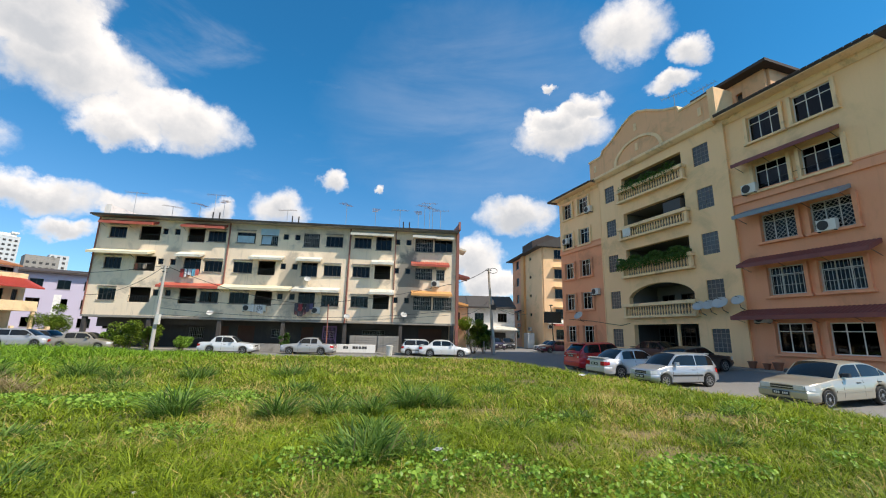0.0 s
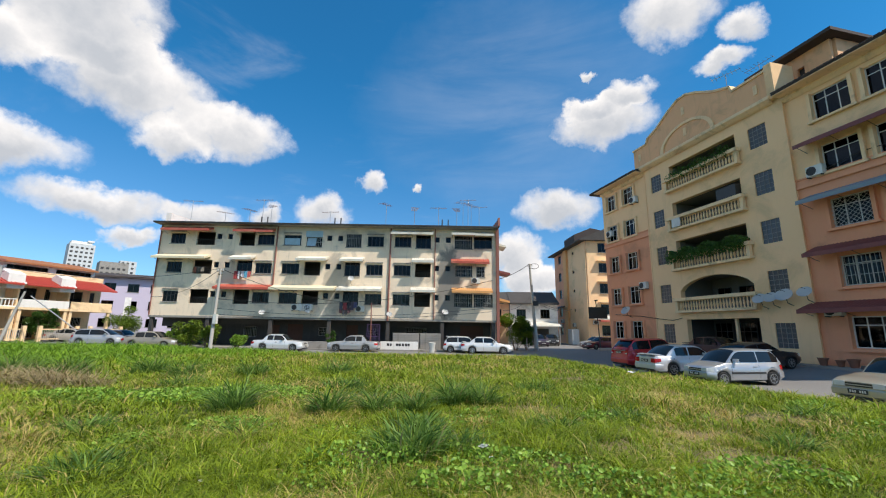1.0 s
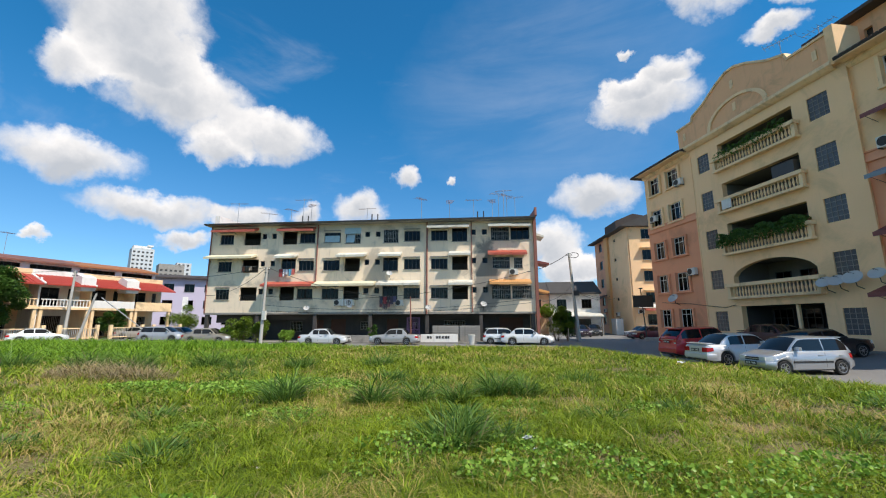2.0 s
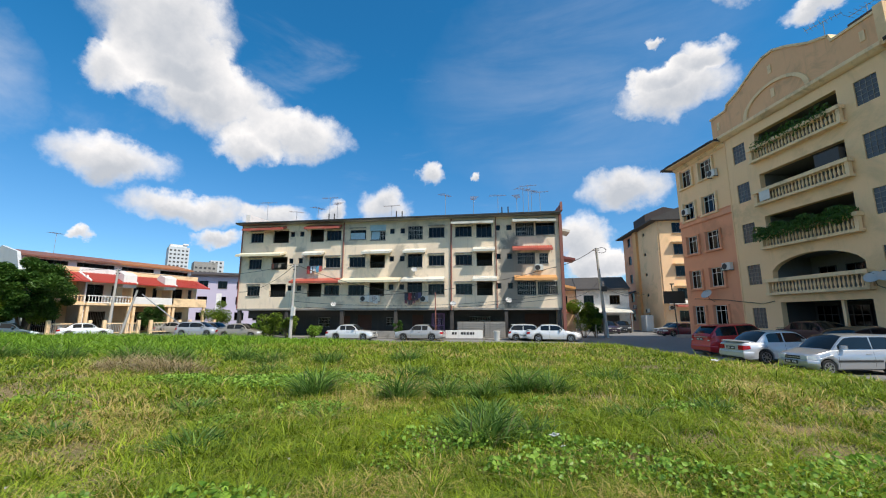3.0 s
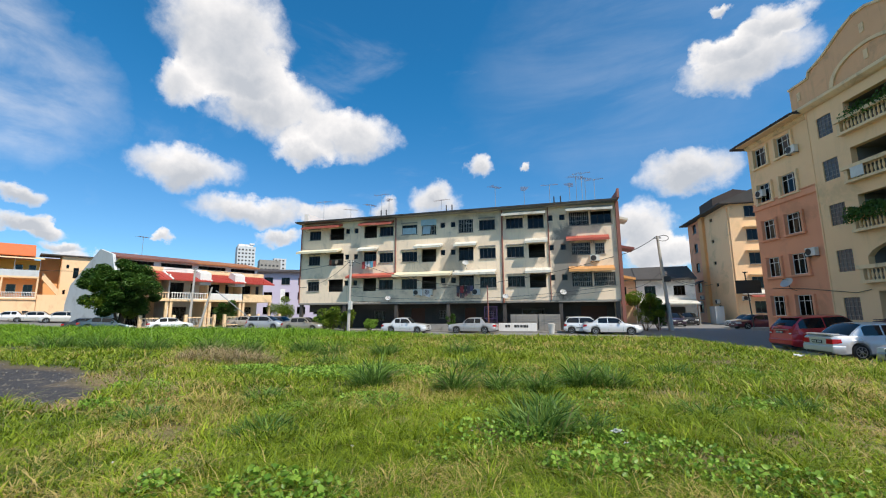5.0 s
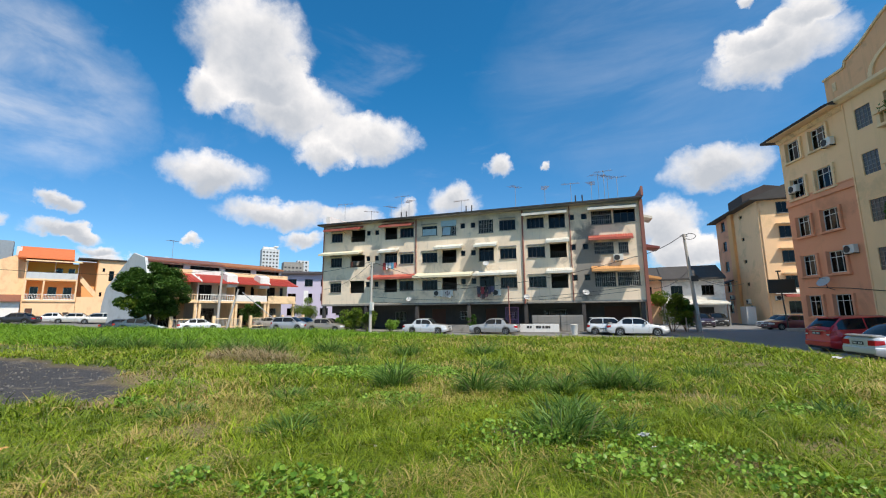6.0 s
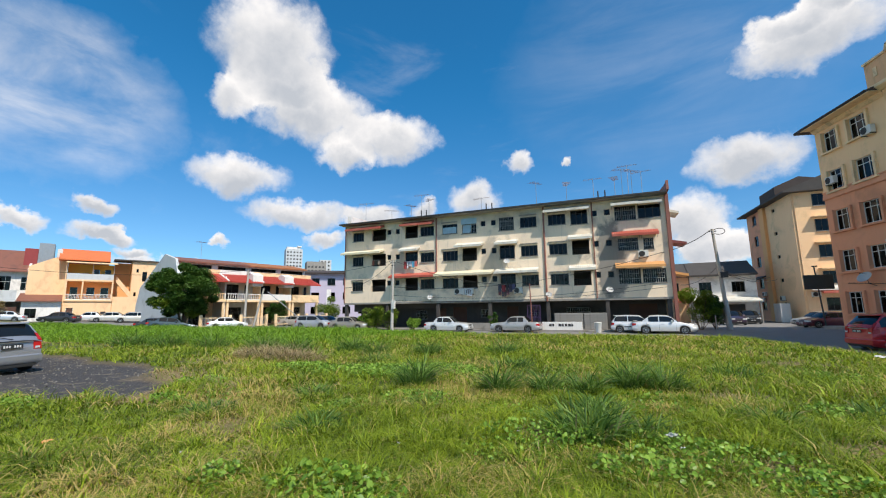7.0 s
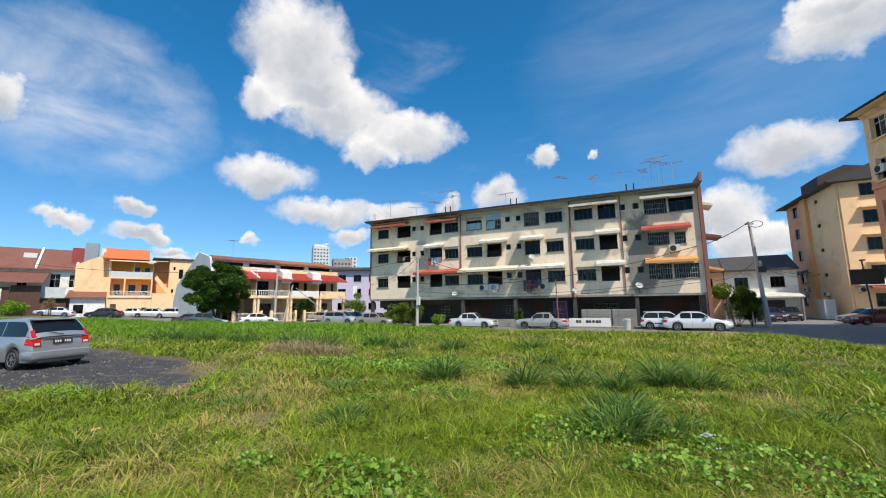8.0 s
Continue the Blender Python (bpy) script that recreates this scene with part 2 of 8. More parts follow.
M["roof_grey"] = material("aged grey roof tiles", (0.065, 0.058, 0.052), 0.85, var=0.35, scale=1.0, fine=18, bump=0.4)
M["roof_red"] = material("bright red metal roofing", (0.40, 0.05, 0.03), 0.55, var=0.2, scale=0.8)
M["roof_brown"] = material("red-brown metal roofing", (0.22, 0.085, 0.055), 0.6, var=0.25, scale=0.7, stain=(0.10, 0.05, 0.04), stain_amt=0.5, streak=0.5)
M["roof_rust"] = material("orange-brown roof tiles", (0.34, 0.13, 0.05), 0.8, var=0.3, scale=0.8)
M["pipe_red"] = material("rust-red painted pipe", (0.26, 0.10, 0.075), 0.7, var=0.3, scale=2)
M["aw_white"] = material("aged white awning sheet", (0.66, 0.64, 0.56), 0.6, var=0.14, scale=1.0, stain=(0.30, 0.25, 0.18), stain_amt=0.55, stain_scale=(0.8, 0.8, 0.8), streak=0.6)
M["aw_cream"] = material("cream awning sheet", (0.70, 0.63, 0.45), 0.6, var=0.14, scale=1.0, stain=(0.30, 0.25, 0.18), stain_amt=0.4, streak=0.5)
M["aw_red"] = material("faded red awning sheet", (0.42, 0.085, 0.055), 0.6, var=0.2, scale=1.0, stain=(0.55, 0.30, 0.22), stain_amt=0.3)
M["aw_maroon"] = material("maroon metal awning", (0.20, 0.055, 0.05), 0.55, var=0.2, scale=1.0)
M["aw_orange"] = material("orange tiled awning", (0.66, 0.33, 0.12), 0.65, var=0.15, scale=1.0)
M["aw_blue"] = material("blue-grey corrugated awning", (0.19, 0.25, 0.29), 0.45, var=0.2, scale=1.0)
M["frame_dark"] = material("dark window frame", (0.045, 0.042, 0.040), 0.5, var=0.3, scale=3)
M["frame_white"] = material("white window frame", (0.68, 0.67, 0.64), 0.5, var=0.1, scale=3)
M["grille"] = material("pale painted window grille", (0.52, 0.50, 0.46), 0.55, var=0.2, scale=3)
M["louvre"] = material("grey glass louvre block", (0.075, 0.08, 0.088), 0.25, var=0.4, scale=2.2, fine=9, per_object=0.3)
M["glass_dark"] = glass("tinted window glass", (0.10, 0.11, 0.12))
M["glass_blue"] = glass("blue-tinted window glass", (0.08, 0.11, 0.17))
M["glass_pale"] = glass("clear window glass", (0.45, 0.50, 0.50))
M["glass_car"] = glass("tinted car glass", (0.16, 0.19, 0.20))
M["curtain"] = material("faded curtain", (0.30, 0.30, 0.31), 0.9, var=0.4, scale=3, per_object=0.5)
M["metal"] = material("galvanised metal", (0.42, 0.42, 0.42), 0.45, 0.8, var=0.25, scale=3)
M["dish"] = material("pale grey dish", (0.48, 0.48, 0.47), 0.6, var=0.15, scale=3)
M["iron"] = material("dark iron", (0.05, 0.05, 0.05), 0.6, 0.4, var=0.3, scale=3)
M["white_plastic"] = material("white plastic casing", (0.68, 0.67, 0.62), 0.5, var=0.1, scale=3, stain=GRIME, stain_amt=0.25)
M["black"] = material("black rubber", (0.018, 0.018, 0.018), 0.7, var=0.3, scale=4)
M["cable"] = material("black cable", (0.02, 0.02, 0.02), 0.7, var=0.1, bump=0)
M["bark"] = material("brown bark", (0.12, 0.085, 0.06), 0.95, var=0.4, scale=3, fine=25, bump=0.8)
M["brown_wood"] = material("dark brown boards", (0.10, 0.045, 0.03), 0.8, var=0.3, scale=1.5)
M["terracotta"] = material("terracotta pot", (0.24, 0.10, 0.06), 0.85, var=0.2, scale=3)
M["purple"] = material("purple painted door", (0.25, 0.13, 0.26), 0.6, var=0.2, scale=2)
M["soil"] = material("bare earth", (0.26, 0.19, 0.12), 0.95, var=0.4, scale=1.0, fine=30, bump=0.6)
M["paper"] = material("crumpled white litter", (0.50, 0.50, 0.49), 0.7, var=0.1, scale=5)
M["grass"] = leaf_material("grass blades", (0.034, 0.095, 0.006), (0.40, 0.49, 0.030), (0.56, 0.42, 0.15), 0.19, trans=0.3, patch=0.3)
M["tussock"] = leaf_material("dark green tussock", (0.030, 0.095, 0.016), (0.24, 0.38, 0.07), (0.30, 0.25, 0.12), 0.03, patch=0.1, trans=0.4)
M["tall_grass"] = leaf_material("tall green grass", (0.05, 0.15, 0.008), (0.34, 0.54, 0.04), patch=0.2, trans=0.4)
M["weed"] = leaf_material("broad weed leaves", (0.09, 0.21, 0.02), (0.36, 0.54, 0.08), patch=0.1, rough=0.4)
M["leaf_dark"] = leaf_material("dark green foliage", (0.03, 0.085, 0.016), (0.11, 0.21, 0.035), patch=0.2, rough=0.4)
M["leaf_light"] = leaf_material("yellow-green foliage", (0.10, 0.18, 0.018), (0.22, 0.30, 0.035), patch=0.2)
M["straw"] = leaf_material("dry straw", (0.26, 0.19, 0.09), (0.42, 0.33, 0.17), patch=0.2, trans=0.15)


def paint(name, colour, metal=0.0, rough=0.35):
    return material(name, colour, rough, metal, var=0.06, scale=2.0, bump=0.0, coat=0.8)


# ---------------------------------------------------------------- mesh helpers
class Mesh:
    """Collects vertices and faces of one part."""

    def __init__(self):
        self.v, self.f, self.weld = [], [], False

    def add(self, verts, faces, m=None):
        n = len(self.v)
        self.v += [tuple(m @ Vector(p)) if m else tuple(p) for p in verts]
        self.f += [tuple(i + n for i in q) for q in faces]
        return self

    def box(self, x0, y0, z0, x1, y1, z1, m=None):
        vs = [(x, y, z) for z in (z0, z1) for y in (y0, y1) for x in (x0, x1)]
        return self.add(vs, [(0, 2, 3, 1), (4, 5, 7, 6), (0, 1, 5, 4), (2, 6, 7, 3), (0, 4, 6, 2), (1, 3, 7, 5)], m)

    def tube(self, p0, p1, r0, r1=None, n=8):
        p0, p1 = Vector(p0), Vector(p1)
        r1 = r0 if r1 is None else r1
        q = (p1 - p0).to_track_quat("Z", "Y")
        ring = [q @ Vector((math.cos(6.28318 * i / n), math.sin(6.28318 * i / n), 0)) for i in range(n)]
        vs = [p0 + a * r0 for a in ring] + [p1 + a * r1 for a in ring]
        fs = [(i, (i + 1) % n, n + (i + 1) % n, n + i) for i in range(n)]
        return self.add(vs, fs + [tuple(reversed(range(n))), tuple(range(n, 2 * n))])

    def path(self, pts, r, n=5):
        """One continuous round cable through the points."""
        p = [Vector(a) for a in pts]
        vs, up = [], Vector((0.13, 0.21, 0.97))
        for i, a in enumerate(p):
            d = (p[min(i + 1, len(p) - 1)] - p[max(i - 1, 0)]).normalized()
            u = d.cross(up).normalized()
            w = u.cross(d)
            vs += [a + (u * math.cos(6.28318 * k / n) + w * math.sin(6.28318 * k / n)) * r for k in range(n)]
        fs = [(j * n + k, j * n + (k + 1) % n, (j + 1) * n + (k + 1) % n, (j + 1) * n + k) for j in range(len(p) - 1) for k in range(n)]
        return self.add(vs, fs + [tuple(reversed(range(n))), tuple(range((len(p) - 1) * n, len(p) * n))])

    def prism(self, outline, axis, a0, a1):
        """Extrudes a 2D outline along x, y or z."""
        n = len(outline)
        put = {"x": lambda p, a: (a, p[0], p[1]), "y": lambda p, a: (p[0], a, p[1]), "z": lambda p, a: (p[0], p[1], a)}[axis]
        vs = [put(p, a) for a in (a0, a1) for p in outline]
        fs = [(i, (i + 1) % n, n + (i + 1) % n, n + i) for i in range(n)]
        return self.add(vs, fs + [tuple(reversed(range(n))), tuple(range(n, 2 * n))])

    def lathe(self, profile, n=10, m=None):
        """Spins (radius, height) pairs round z."""
        vs = [(r * math.cos(6.28318 * i / n), r * math.sin(6.28318 * i / n), h) for r, h in profile for i in range(n)]
        k = len(profile)
        fs = [(j * n + i, j * n + (i + 1) % n, (j + 1) * n + (i + 1) % n, (j + 1) * n + i) for j in range(k - 1) for i in range(n)]
        return self.add(vs, fs + [tuple(reversed(range(n))), tuple(range((k - 1) * n, k * n))], m)

    def data(self, name, mat, smooth=False):
        me = bpy.data.meshes.new(name)
        me.from_pydata(self.v, [], self.f)
        bm = bmesh.new()
        bm.from_mesh(me)
        if self.weld:
            bmesh.ops.remove_doubles(bm, verts=bm.verts, dist=1e-4)
        if len(self.f) < 20000:
            bmesh.ops.recalc_face_normals(bm, faces=bm.faces)
        bm.to_mesh(me)
        bm.free()
        me.materials.append(mat)
        if smooth:
            me.polygons.foreach_set("use_smooth", [True] * len(me.polygons))
            me.set_sharp_from_angle(angle=radians(38))
        return me


def part(name, mesh, mat, parent=None, label="", smooth=False, at=None):
    """One mesh object under a thing or a part."""
    data = mesh if isinstance(mesh, bpy.types.Mesh) else mesh.data(name, mat, smooth)
    ob = new(name, data)
    ob.parent = parent
    if at is not None:
        ob.matrix_basis = at
    return tagged(ob, label) if label else ob


def thing(name, m, label, category, group="", kind=""):
    """An Empty at the base of a thing."""
    ob = new(name)
    ob.empty_display_size = 0.3
    ob.matrix_basis = m
    return tagged(ob, label, category, group, kind)


def bevel(ob, width=0.02, segments=2):
    mod = ob.modifiers.new("bevel", "BEVEL")
    mod.width, mod.segments, mod.limit_method, mod.angle_limit = width, segments, "ANGLE", radians(40)
    return ob


def pierced(x0, x1, z0, z1, y0, y1, holes, into=None):
    """A wall in the x-z plane from y0 to y1 with rectangular holes (x0, x1, z0, z1) right through it."""
    me = into or Mesh()
    zs = sorted({z0, z1, *[h[2] for h in holes], *[h[3] for h in holes]})
    zs = [z for z in zs if z0 <= z <= z1]
    for a, b in zip(zs, zs[1:]):
        mid = (a + b) / 2
        cuts = sorted([(h[0], h[1]) for h in holes if h[2] < mid < h[3]])
        x = x0
        for c, d in cuts:
            if c > x:
                me.box(x, y0, a, c, y1, b)
            x = max(x, d)
        if x < x1:
            me.box(x, y0, a, x1, y1, b)
    return me


# ---------------------------------------------------------------- ground
def ease(v, lo, hi):
    k = min(1.0, max(0.0, (v - lo) / (hi - lo)))
    return k * k * (3 - 2 * k)


A_ORIGIN, A_TURN = (12.01, 39.95), -71.78
W_ORIGIN, W_TURN = (-31.4, 35.6), 5.87
A_IN = Vector((0.9498, 0.3127))          # from the road towards the pale block
A_ALONG = Vector((-0.3127, 0.9498))


def edge_x(y):
    """The verge where the grass ends and the street before the pale block begins."""
    pts = [(-60, 33), (-10, 19), (11.2, 11.7), (14.1, 10.6), (17.2, 9.5), (20.9, 7.9), (29, 5.9), (34.5, 3.2)]
    for (ya, xa), (yb, xb) in zip(pts, pts[1:]):
        if y <= yb:
            return xa + (xb - xa) * (y - ya) / (yb - ya)
    return 3.2 - (y - 34.5) * 0.3


def far_y(x):
    return 31.2 + 0.10 * x


def on_gravel(x, y):
    d = math.hypot((x + 19.0) / 8.9, (y - 4.6) / 3.0) + 0.22 * noise.noise((x * 0.35, y * 0.5, 3.0)) + 0.10 * noise.noise((x * 1.3, y * 1.5, 5.0))
    return 1 - ease(d, 0.88, 1.06)


DIRT = [(-11.4, 6.4, 2.6, 1.5), (-12.6, 8.6, 2.4, 0.8), (-9.4, 4.6, 1.3, 0.6), (3.4, 6.2, 1.2, 0.5), (1.0, 9.2, 1.3, 0.5), (1.9, 6.3, 0.9, 0.7), (0.9, 5.3, 0.5, 0.3), (3.6, 7.5, 1.1, 0.5), (-12.9, 10.1, 1.2, 0.35), (-5.8, 4.1, 0.7, 0.5), (-1.6, 5.6, 0.45, 0.35), (-3.0, 5.5, 0.4, 0.3), (-9.0, 6.2, 1.4, 0.6),
        (-12.0, 7.2, 1.6, 0.7), (-8.3, 9.6, 0.4, 0.3), (5.2, 12.0, 1.6, 0.4), (3.0, 15.0, 1.5, 0.5), (-1.0, 14.5, 1.0, 0.4), (-9.5, 13.0, 0.5, 0.4), (6.0, 9.0, 1.2, 0.4), (2.6, 4.2, 0.7, 0.4), (-4.2, 3.3, 0.4, 0.25), (-11.0, 3.8, 1.5, 0.4)]


def bare(x, y):
    """How bare the ground is: worn patches and the gravel's fringe."""
    v = 0.0
    for cx, cy, rx, ry in DIRT:
        dx, dy = (x - cx) / rx, (y - cy) / ry
        if abs(dx) < 1.5 and abs(dy) < 1.5:
            v = max(v, 1.0 - math.hypot(dx, dy) + 0.75 * noise.noise((x * 2.5, y * 2.5, 7.0)))
    return max(v, 1.3 * on_gravel(x, y))


def ground_z(x, y):
    inside = min(ease(edge_x(y) - x, 0.0, 3.5), ease(far_y(x) - y, 0.0, 5.0))
    field = 0.02 + 0.37 * inside + 0.05 * noise.noise((x * 0.22, y * 0.22, 0.0)) * inside
    rise = 0.42 * ease((Vector((x, y)) - Vector((19.2, 18.1))).dot(A_IN), -7.0, -1.5) * ease(40 - y, -4, 4) if x > 0 else 0.0
    far = 0.95 * ease(-x, 50, 76)
    return field + far + rise - 0.11 * on_gravel(x, y) * inside


def is_field(x, y):
    return x < edge_x(y) and y < far_y(x)


def build_ground():
    xs = np.concatenate([np.linspace(-3000, -130, 8), np.linspace(-110, -32, 24), np.linspace(-30, 30, 241), np.linspace(33, 110, 20), np.linspace(130, 3000, 8)])
    ys = np.concatenate([np.linspace(-3000, -80, 6), np.linspace(-60, -6, 14), np.linspace(-5, 42, 170), np.linspace(45, 130, 20), np.linspace(150, 3000, 8)])
    verts = [(x, y, ground_z(x, y)) for y in ys for x in xs]
    n = len(xs)
    faces = [(j * n + i, j * n + i + 1, (j + 1) * n + i + 1, (j + 1) * n + i) for j in range(len(ys) - 1) for i in range(n - 1)]
    me = bpy.data.meshes.new("ground")
    me.from_pydata(verts, [], faces)
    wear = me.attributes.new("field", "FLOAT", "POINT")
    wear.data.foreach_set("value", [ease(edge_x(y) - x + 0.35 * noise.noise((x, y, 1)), 0.0, 0.5) * ease(far_y(x) - y, 0.0, 0.6) for y in ys for x in xs])
    grav = me.attributes.new("gravel", "FLOAT", "POINT")
    grav.data.foreach_set("value", [on_gravel(x, y) for y in ys for x in xs])
    worn = me.attributes.new("worn", "FLOAT", "POINT")
    worn.data.foreach_set("value", [min(1.0, max(0.0, bare(x, y) * 1.1 - 0.15)) for y in ys for x in xs])
    me.polygons.foreach_set("use_smooth", [True] * len(faces))
    m = bpy.data.materials.new("field earth, gravel and asphalt")
    m.use_nodes = True
    t = m.node_tree
    b = t.nodes["Principled BSDF"]
    co = t.nodes.new("ShaderNodeTexCoord").outputs["Object"]

    def attr(name):
        a = t.nodes.new("ShaderNodeAttribute")
        a.attribute_name = name
        return a.outputs["Fac"]

    def mix(f, a, c):
        n = t.nodes.new("ShaderNodeMix")
        n.data_type = "RGBA"
        for v, i in ((f, 0), (a, 6), (c, 7)):
            if isinstance(v, tuple):
                n.inputs[i].default_value = (*v, 1)
            else:
                t.links.new(v, n.inputs[i])
        return n.outputs[2]

    fine = noise_tex(t, co, 22, 6, 0.7).outputs["Fac"]
    mid = noise_tex(t, co, 2.2, 5, 0.65).outputs["Fac"]
    big = noise_tex(t, co, 0.33, 5, 0.65).outputs["Fac"]
    # green is kept very dark to paint the shade between grass blades
    green = mix(fine, (0.030, 0.042, 0.010), (0.10, 0.12, 0.028))
    dry = mix(fine, (0.16, 0.10, 0.045), (0.40, 0.28, 0.13))
    field = mix(smooth(t, maths(t, "ADD", maths(t, "MULTIPLY", big, 0.7), maths(t, "MULTIPLY", mid, 0.4)), 0.56, 0.70), green, dry)
    tar = mix(maths(t, "ADD", maths(t, "MULTIPLY", fine, 0.6), maths(t, "MULTIPLY", big, 0.4)), (0.13, 0.125, 0.12), (0.27, 0.26, 0.245))
    stones = mix(smooth(t, fine, 0.5, 0.72), (0.035, 0.033, 0.034), (0.16, 0.145, 0.125))
    stones = mix(smooth(t, mid, 0.54, 0.70), stones, (0.17, 0.14, 0.10))
    col = mix(attr("field"), tar, mix(attr("worn"), field, dry))
    col = mix(attr("gravel"), col, stones)
    t.links.new(col, b.inputs["Base Color"])
    b.inputs["Roughness"].default_value = 0.95
    bp = t.nodes.new("ShaderNodeBump")
    bp.inputs["Strength"].default_value, bp.inputs["Distance"].default_value = 0.5, 0.03
    t.links.new(fine, bp.inputs["Height"])
    t.links.new(bp.outputs[0], b.inputs["Normal"])
    me.materials.append(m)
    tagged(new("ground", me), "grassy vacant lot with worn asphalt streets round it", "ground", kind="structure")


build_ground()


# ---------------------------------------------------------------- building parts shared by all blocks
MESHES = {}


def cached(key, make):
    if key not in MESHES:
        MESHES[key] = make()
    return MESHES[key]


def window(parent, x, z, w, h, y=0.0, casing="frame_dark", glass_mat="glass_dark", cols=3, transom=0.0, sill=True, grille="", curtain=0.0, name="window", turn=0.0):
    """A glazed window whose lower left corner stands at (x, z) of the wall face y; frame, panes, sill, grille and curtain are its parts."""
    fw, d = 0.05, 0.07

    def make_frame():
        me = Mesh()
        me.box(0, 0, 0, fw, d, h).box(w - fw, 0, 0, w, d, h).box(fw, 0, 0, w - fw, d, fw).box(fw, 0, h - fw, w - fw, d, h)
        for i in range(1, cols):
            cx = w * i / cols
            me.box(cx - 0.022, 0.01, fw, cx + 0.022, d - 0.01, h - fw)
        if transom:
            me.box(fw, 0.012, h - transom - 0.022, w - fw, d - 0.012, h - transom + 0.022)
        return me.data("window", M[casing])

    ob = part(name, cached(("frame", casing, w, h, cols, transom), make_frame), None, parent, at=pose(x, y + 0.08, z, 0, 0, turn))
    tops = [(fw, h - transom - 0.022), (h - transom + 0.022, h - fw)] if transom else [(fw, h - fw)]
    pw = (w - 2 * fw) / cols
    for a, b in tops:
        pm = cached(("pane", glass_mat, round(pw, 3), round(b - a, 3)), lambda: Mesh().box(0, 0, 0, pw - 0.03, 0.008, b - a).data("pane", M[glass_mat]))
        for i in range(cols):
            part("pane", pm, None, ob, at=pose(fw + i * pw + 0.015, 0.03, a))
    if sill:
        part("window_sill", cached(("sill", w), lambda: Mesh().box(-0.06, -0.18, -0.07, w + 0.06, 0.0, 0.0).data("window_sill", M["concrete"])), None, ob)
    if grille:
        def make_grille():
            me = Mesh()
            n = max(3, int(w / 0.16))
            if grille == "lattice":
                k = 0.22
                for i in range(int((w + h) / k) + 1):
                    for s in (1, -1):
                        a = i * k
                        x0, z0 = max(0, a - h), min(a, h)
                        x1, z1 = min(a, w), max(0, a - w)
                        if s < 0:
                            x0, x1 = w - x0, w - x1
                        if abs(x1 - x0) > 0.03:
                            me.tube((x0, -0.07, z0), (x1, -0.07, z1), 0.011, n=4)
            else:
                for i in range(n + 1):
                    me.box(w * i / n - 0.009, -0.08, 0, w * i / n + 0.009, -0.062, h)
                for k in range(4):
                    me.box(0, -0.081, h * k / 3 - 0.01, w, -0.061, h * k / 3 + 0.01)
            return me.data("grille", M["grille"])
        part("grille", cached(("grille", grille, w, h), make_grille), None, ob)
    if curtain:
        def make_curtain():
            n = 22
            vs = [(w * curtain * i / n, 0.25 + 0.035 * math.sin(i * 1.9), zz) for zz in (0.0, h) for i in range(n + 1)]
            return Mesh().add(vs, [(i, i + 1, n + 2 + i, n + 1 + i) for i in range(n)]).data("curtain", M["curtain"])
        part("curtain", cached(("curtain", w, h, curtain), make_curtain), None, ob)
    return ob


def awning(parent, x0, x1, z, mat, proj=0.9, drop=0.35, y=0.0, lip=0.2, ribs=True, label=""):
    """A sloping sheet fixed over windows, with folded lip, ribs and struts below."""
    me = Mesh()
    w = x1 - x0
    n = max(2, int(w / 0.18)) if ribs else 1
    wave = 0.018 if ribs else 0.0
    top, low = [], []
    for i in range(2 * n + 1):
        u = x0 + w * i / (2 * n)
        up = wave if i % 2 else -wave
        top.append((u, up))
    vs = []
    for th in (0.0, -0.03):
        vs += [(u, y, z + e + th) for u, e in top] + [(u, y - proj, z - drop + e + th) for u, e in top]
    k = len(top)
    fs = []
    for i in range(k - 1):
        fs += [(i, i + 1, k + i + 1, k + i), (2 * k + i, 3 * k + i, 3 * k + i + 1, 2 * k + i + 1), (k + i, k + i + 1, 3 * k + i + 1, 3 * k + i)]
    fs += [(0, k, 3 * k, 2 * k), (k - 1, 3 * k - 1 + k, 2 * k - 1 + 0, 3 * k - 1)][:1]
    me.add(vs, fs)
    me.box(x0, y - proj - 0.02, z - drop - lip, x1, y - proj + 0.004, z - drop + 0.01)
    for u in (x0, x1 - 0.015):
        me.add([(u, y, z), (u, y - proj, z - drop), (u, y - proj, z - drop - lip), (u, y, z - lip), (u + 0.015, y, z), (u + 0.015, y - proj, z - drop), (u + 0.015, y - proj, z - drop - lip), (u + 0.015, y, z - lip)],
               [(0, 1, 2, 3), (7, 6, 5, 4), (0, 4, 5, 1), (2, 6, 7, 3)])
    ob = part("awning", me, M[mat], parent, label)
    for i in range(max(2, int(w / 1.6) + 1)):
        u = x0 + 0.08 + (w - 0.16) * i / max(1, int(w / 1.6))
        part("strut", cached(("strut", round(proj, 2)), lambda: Mesh().tube((0, 0, -0.35), (0, -proj + 0.05, -0.05), 0.014, n=5).data("strut", M["iron"])), None, ob, at=pose(u, y, z - drop))
    return ob


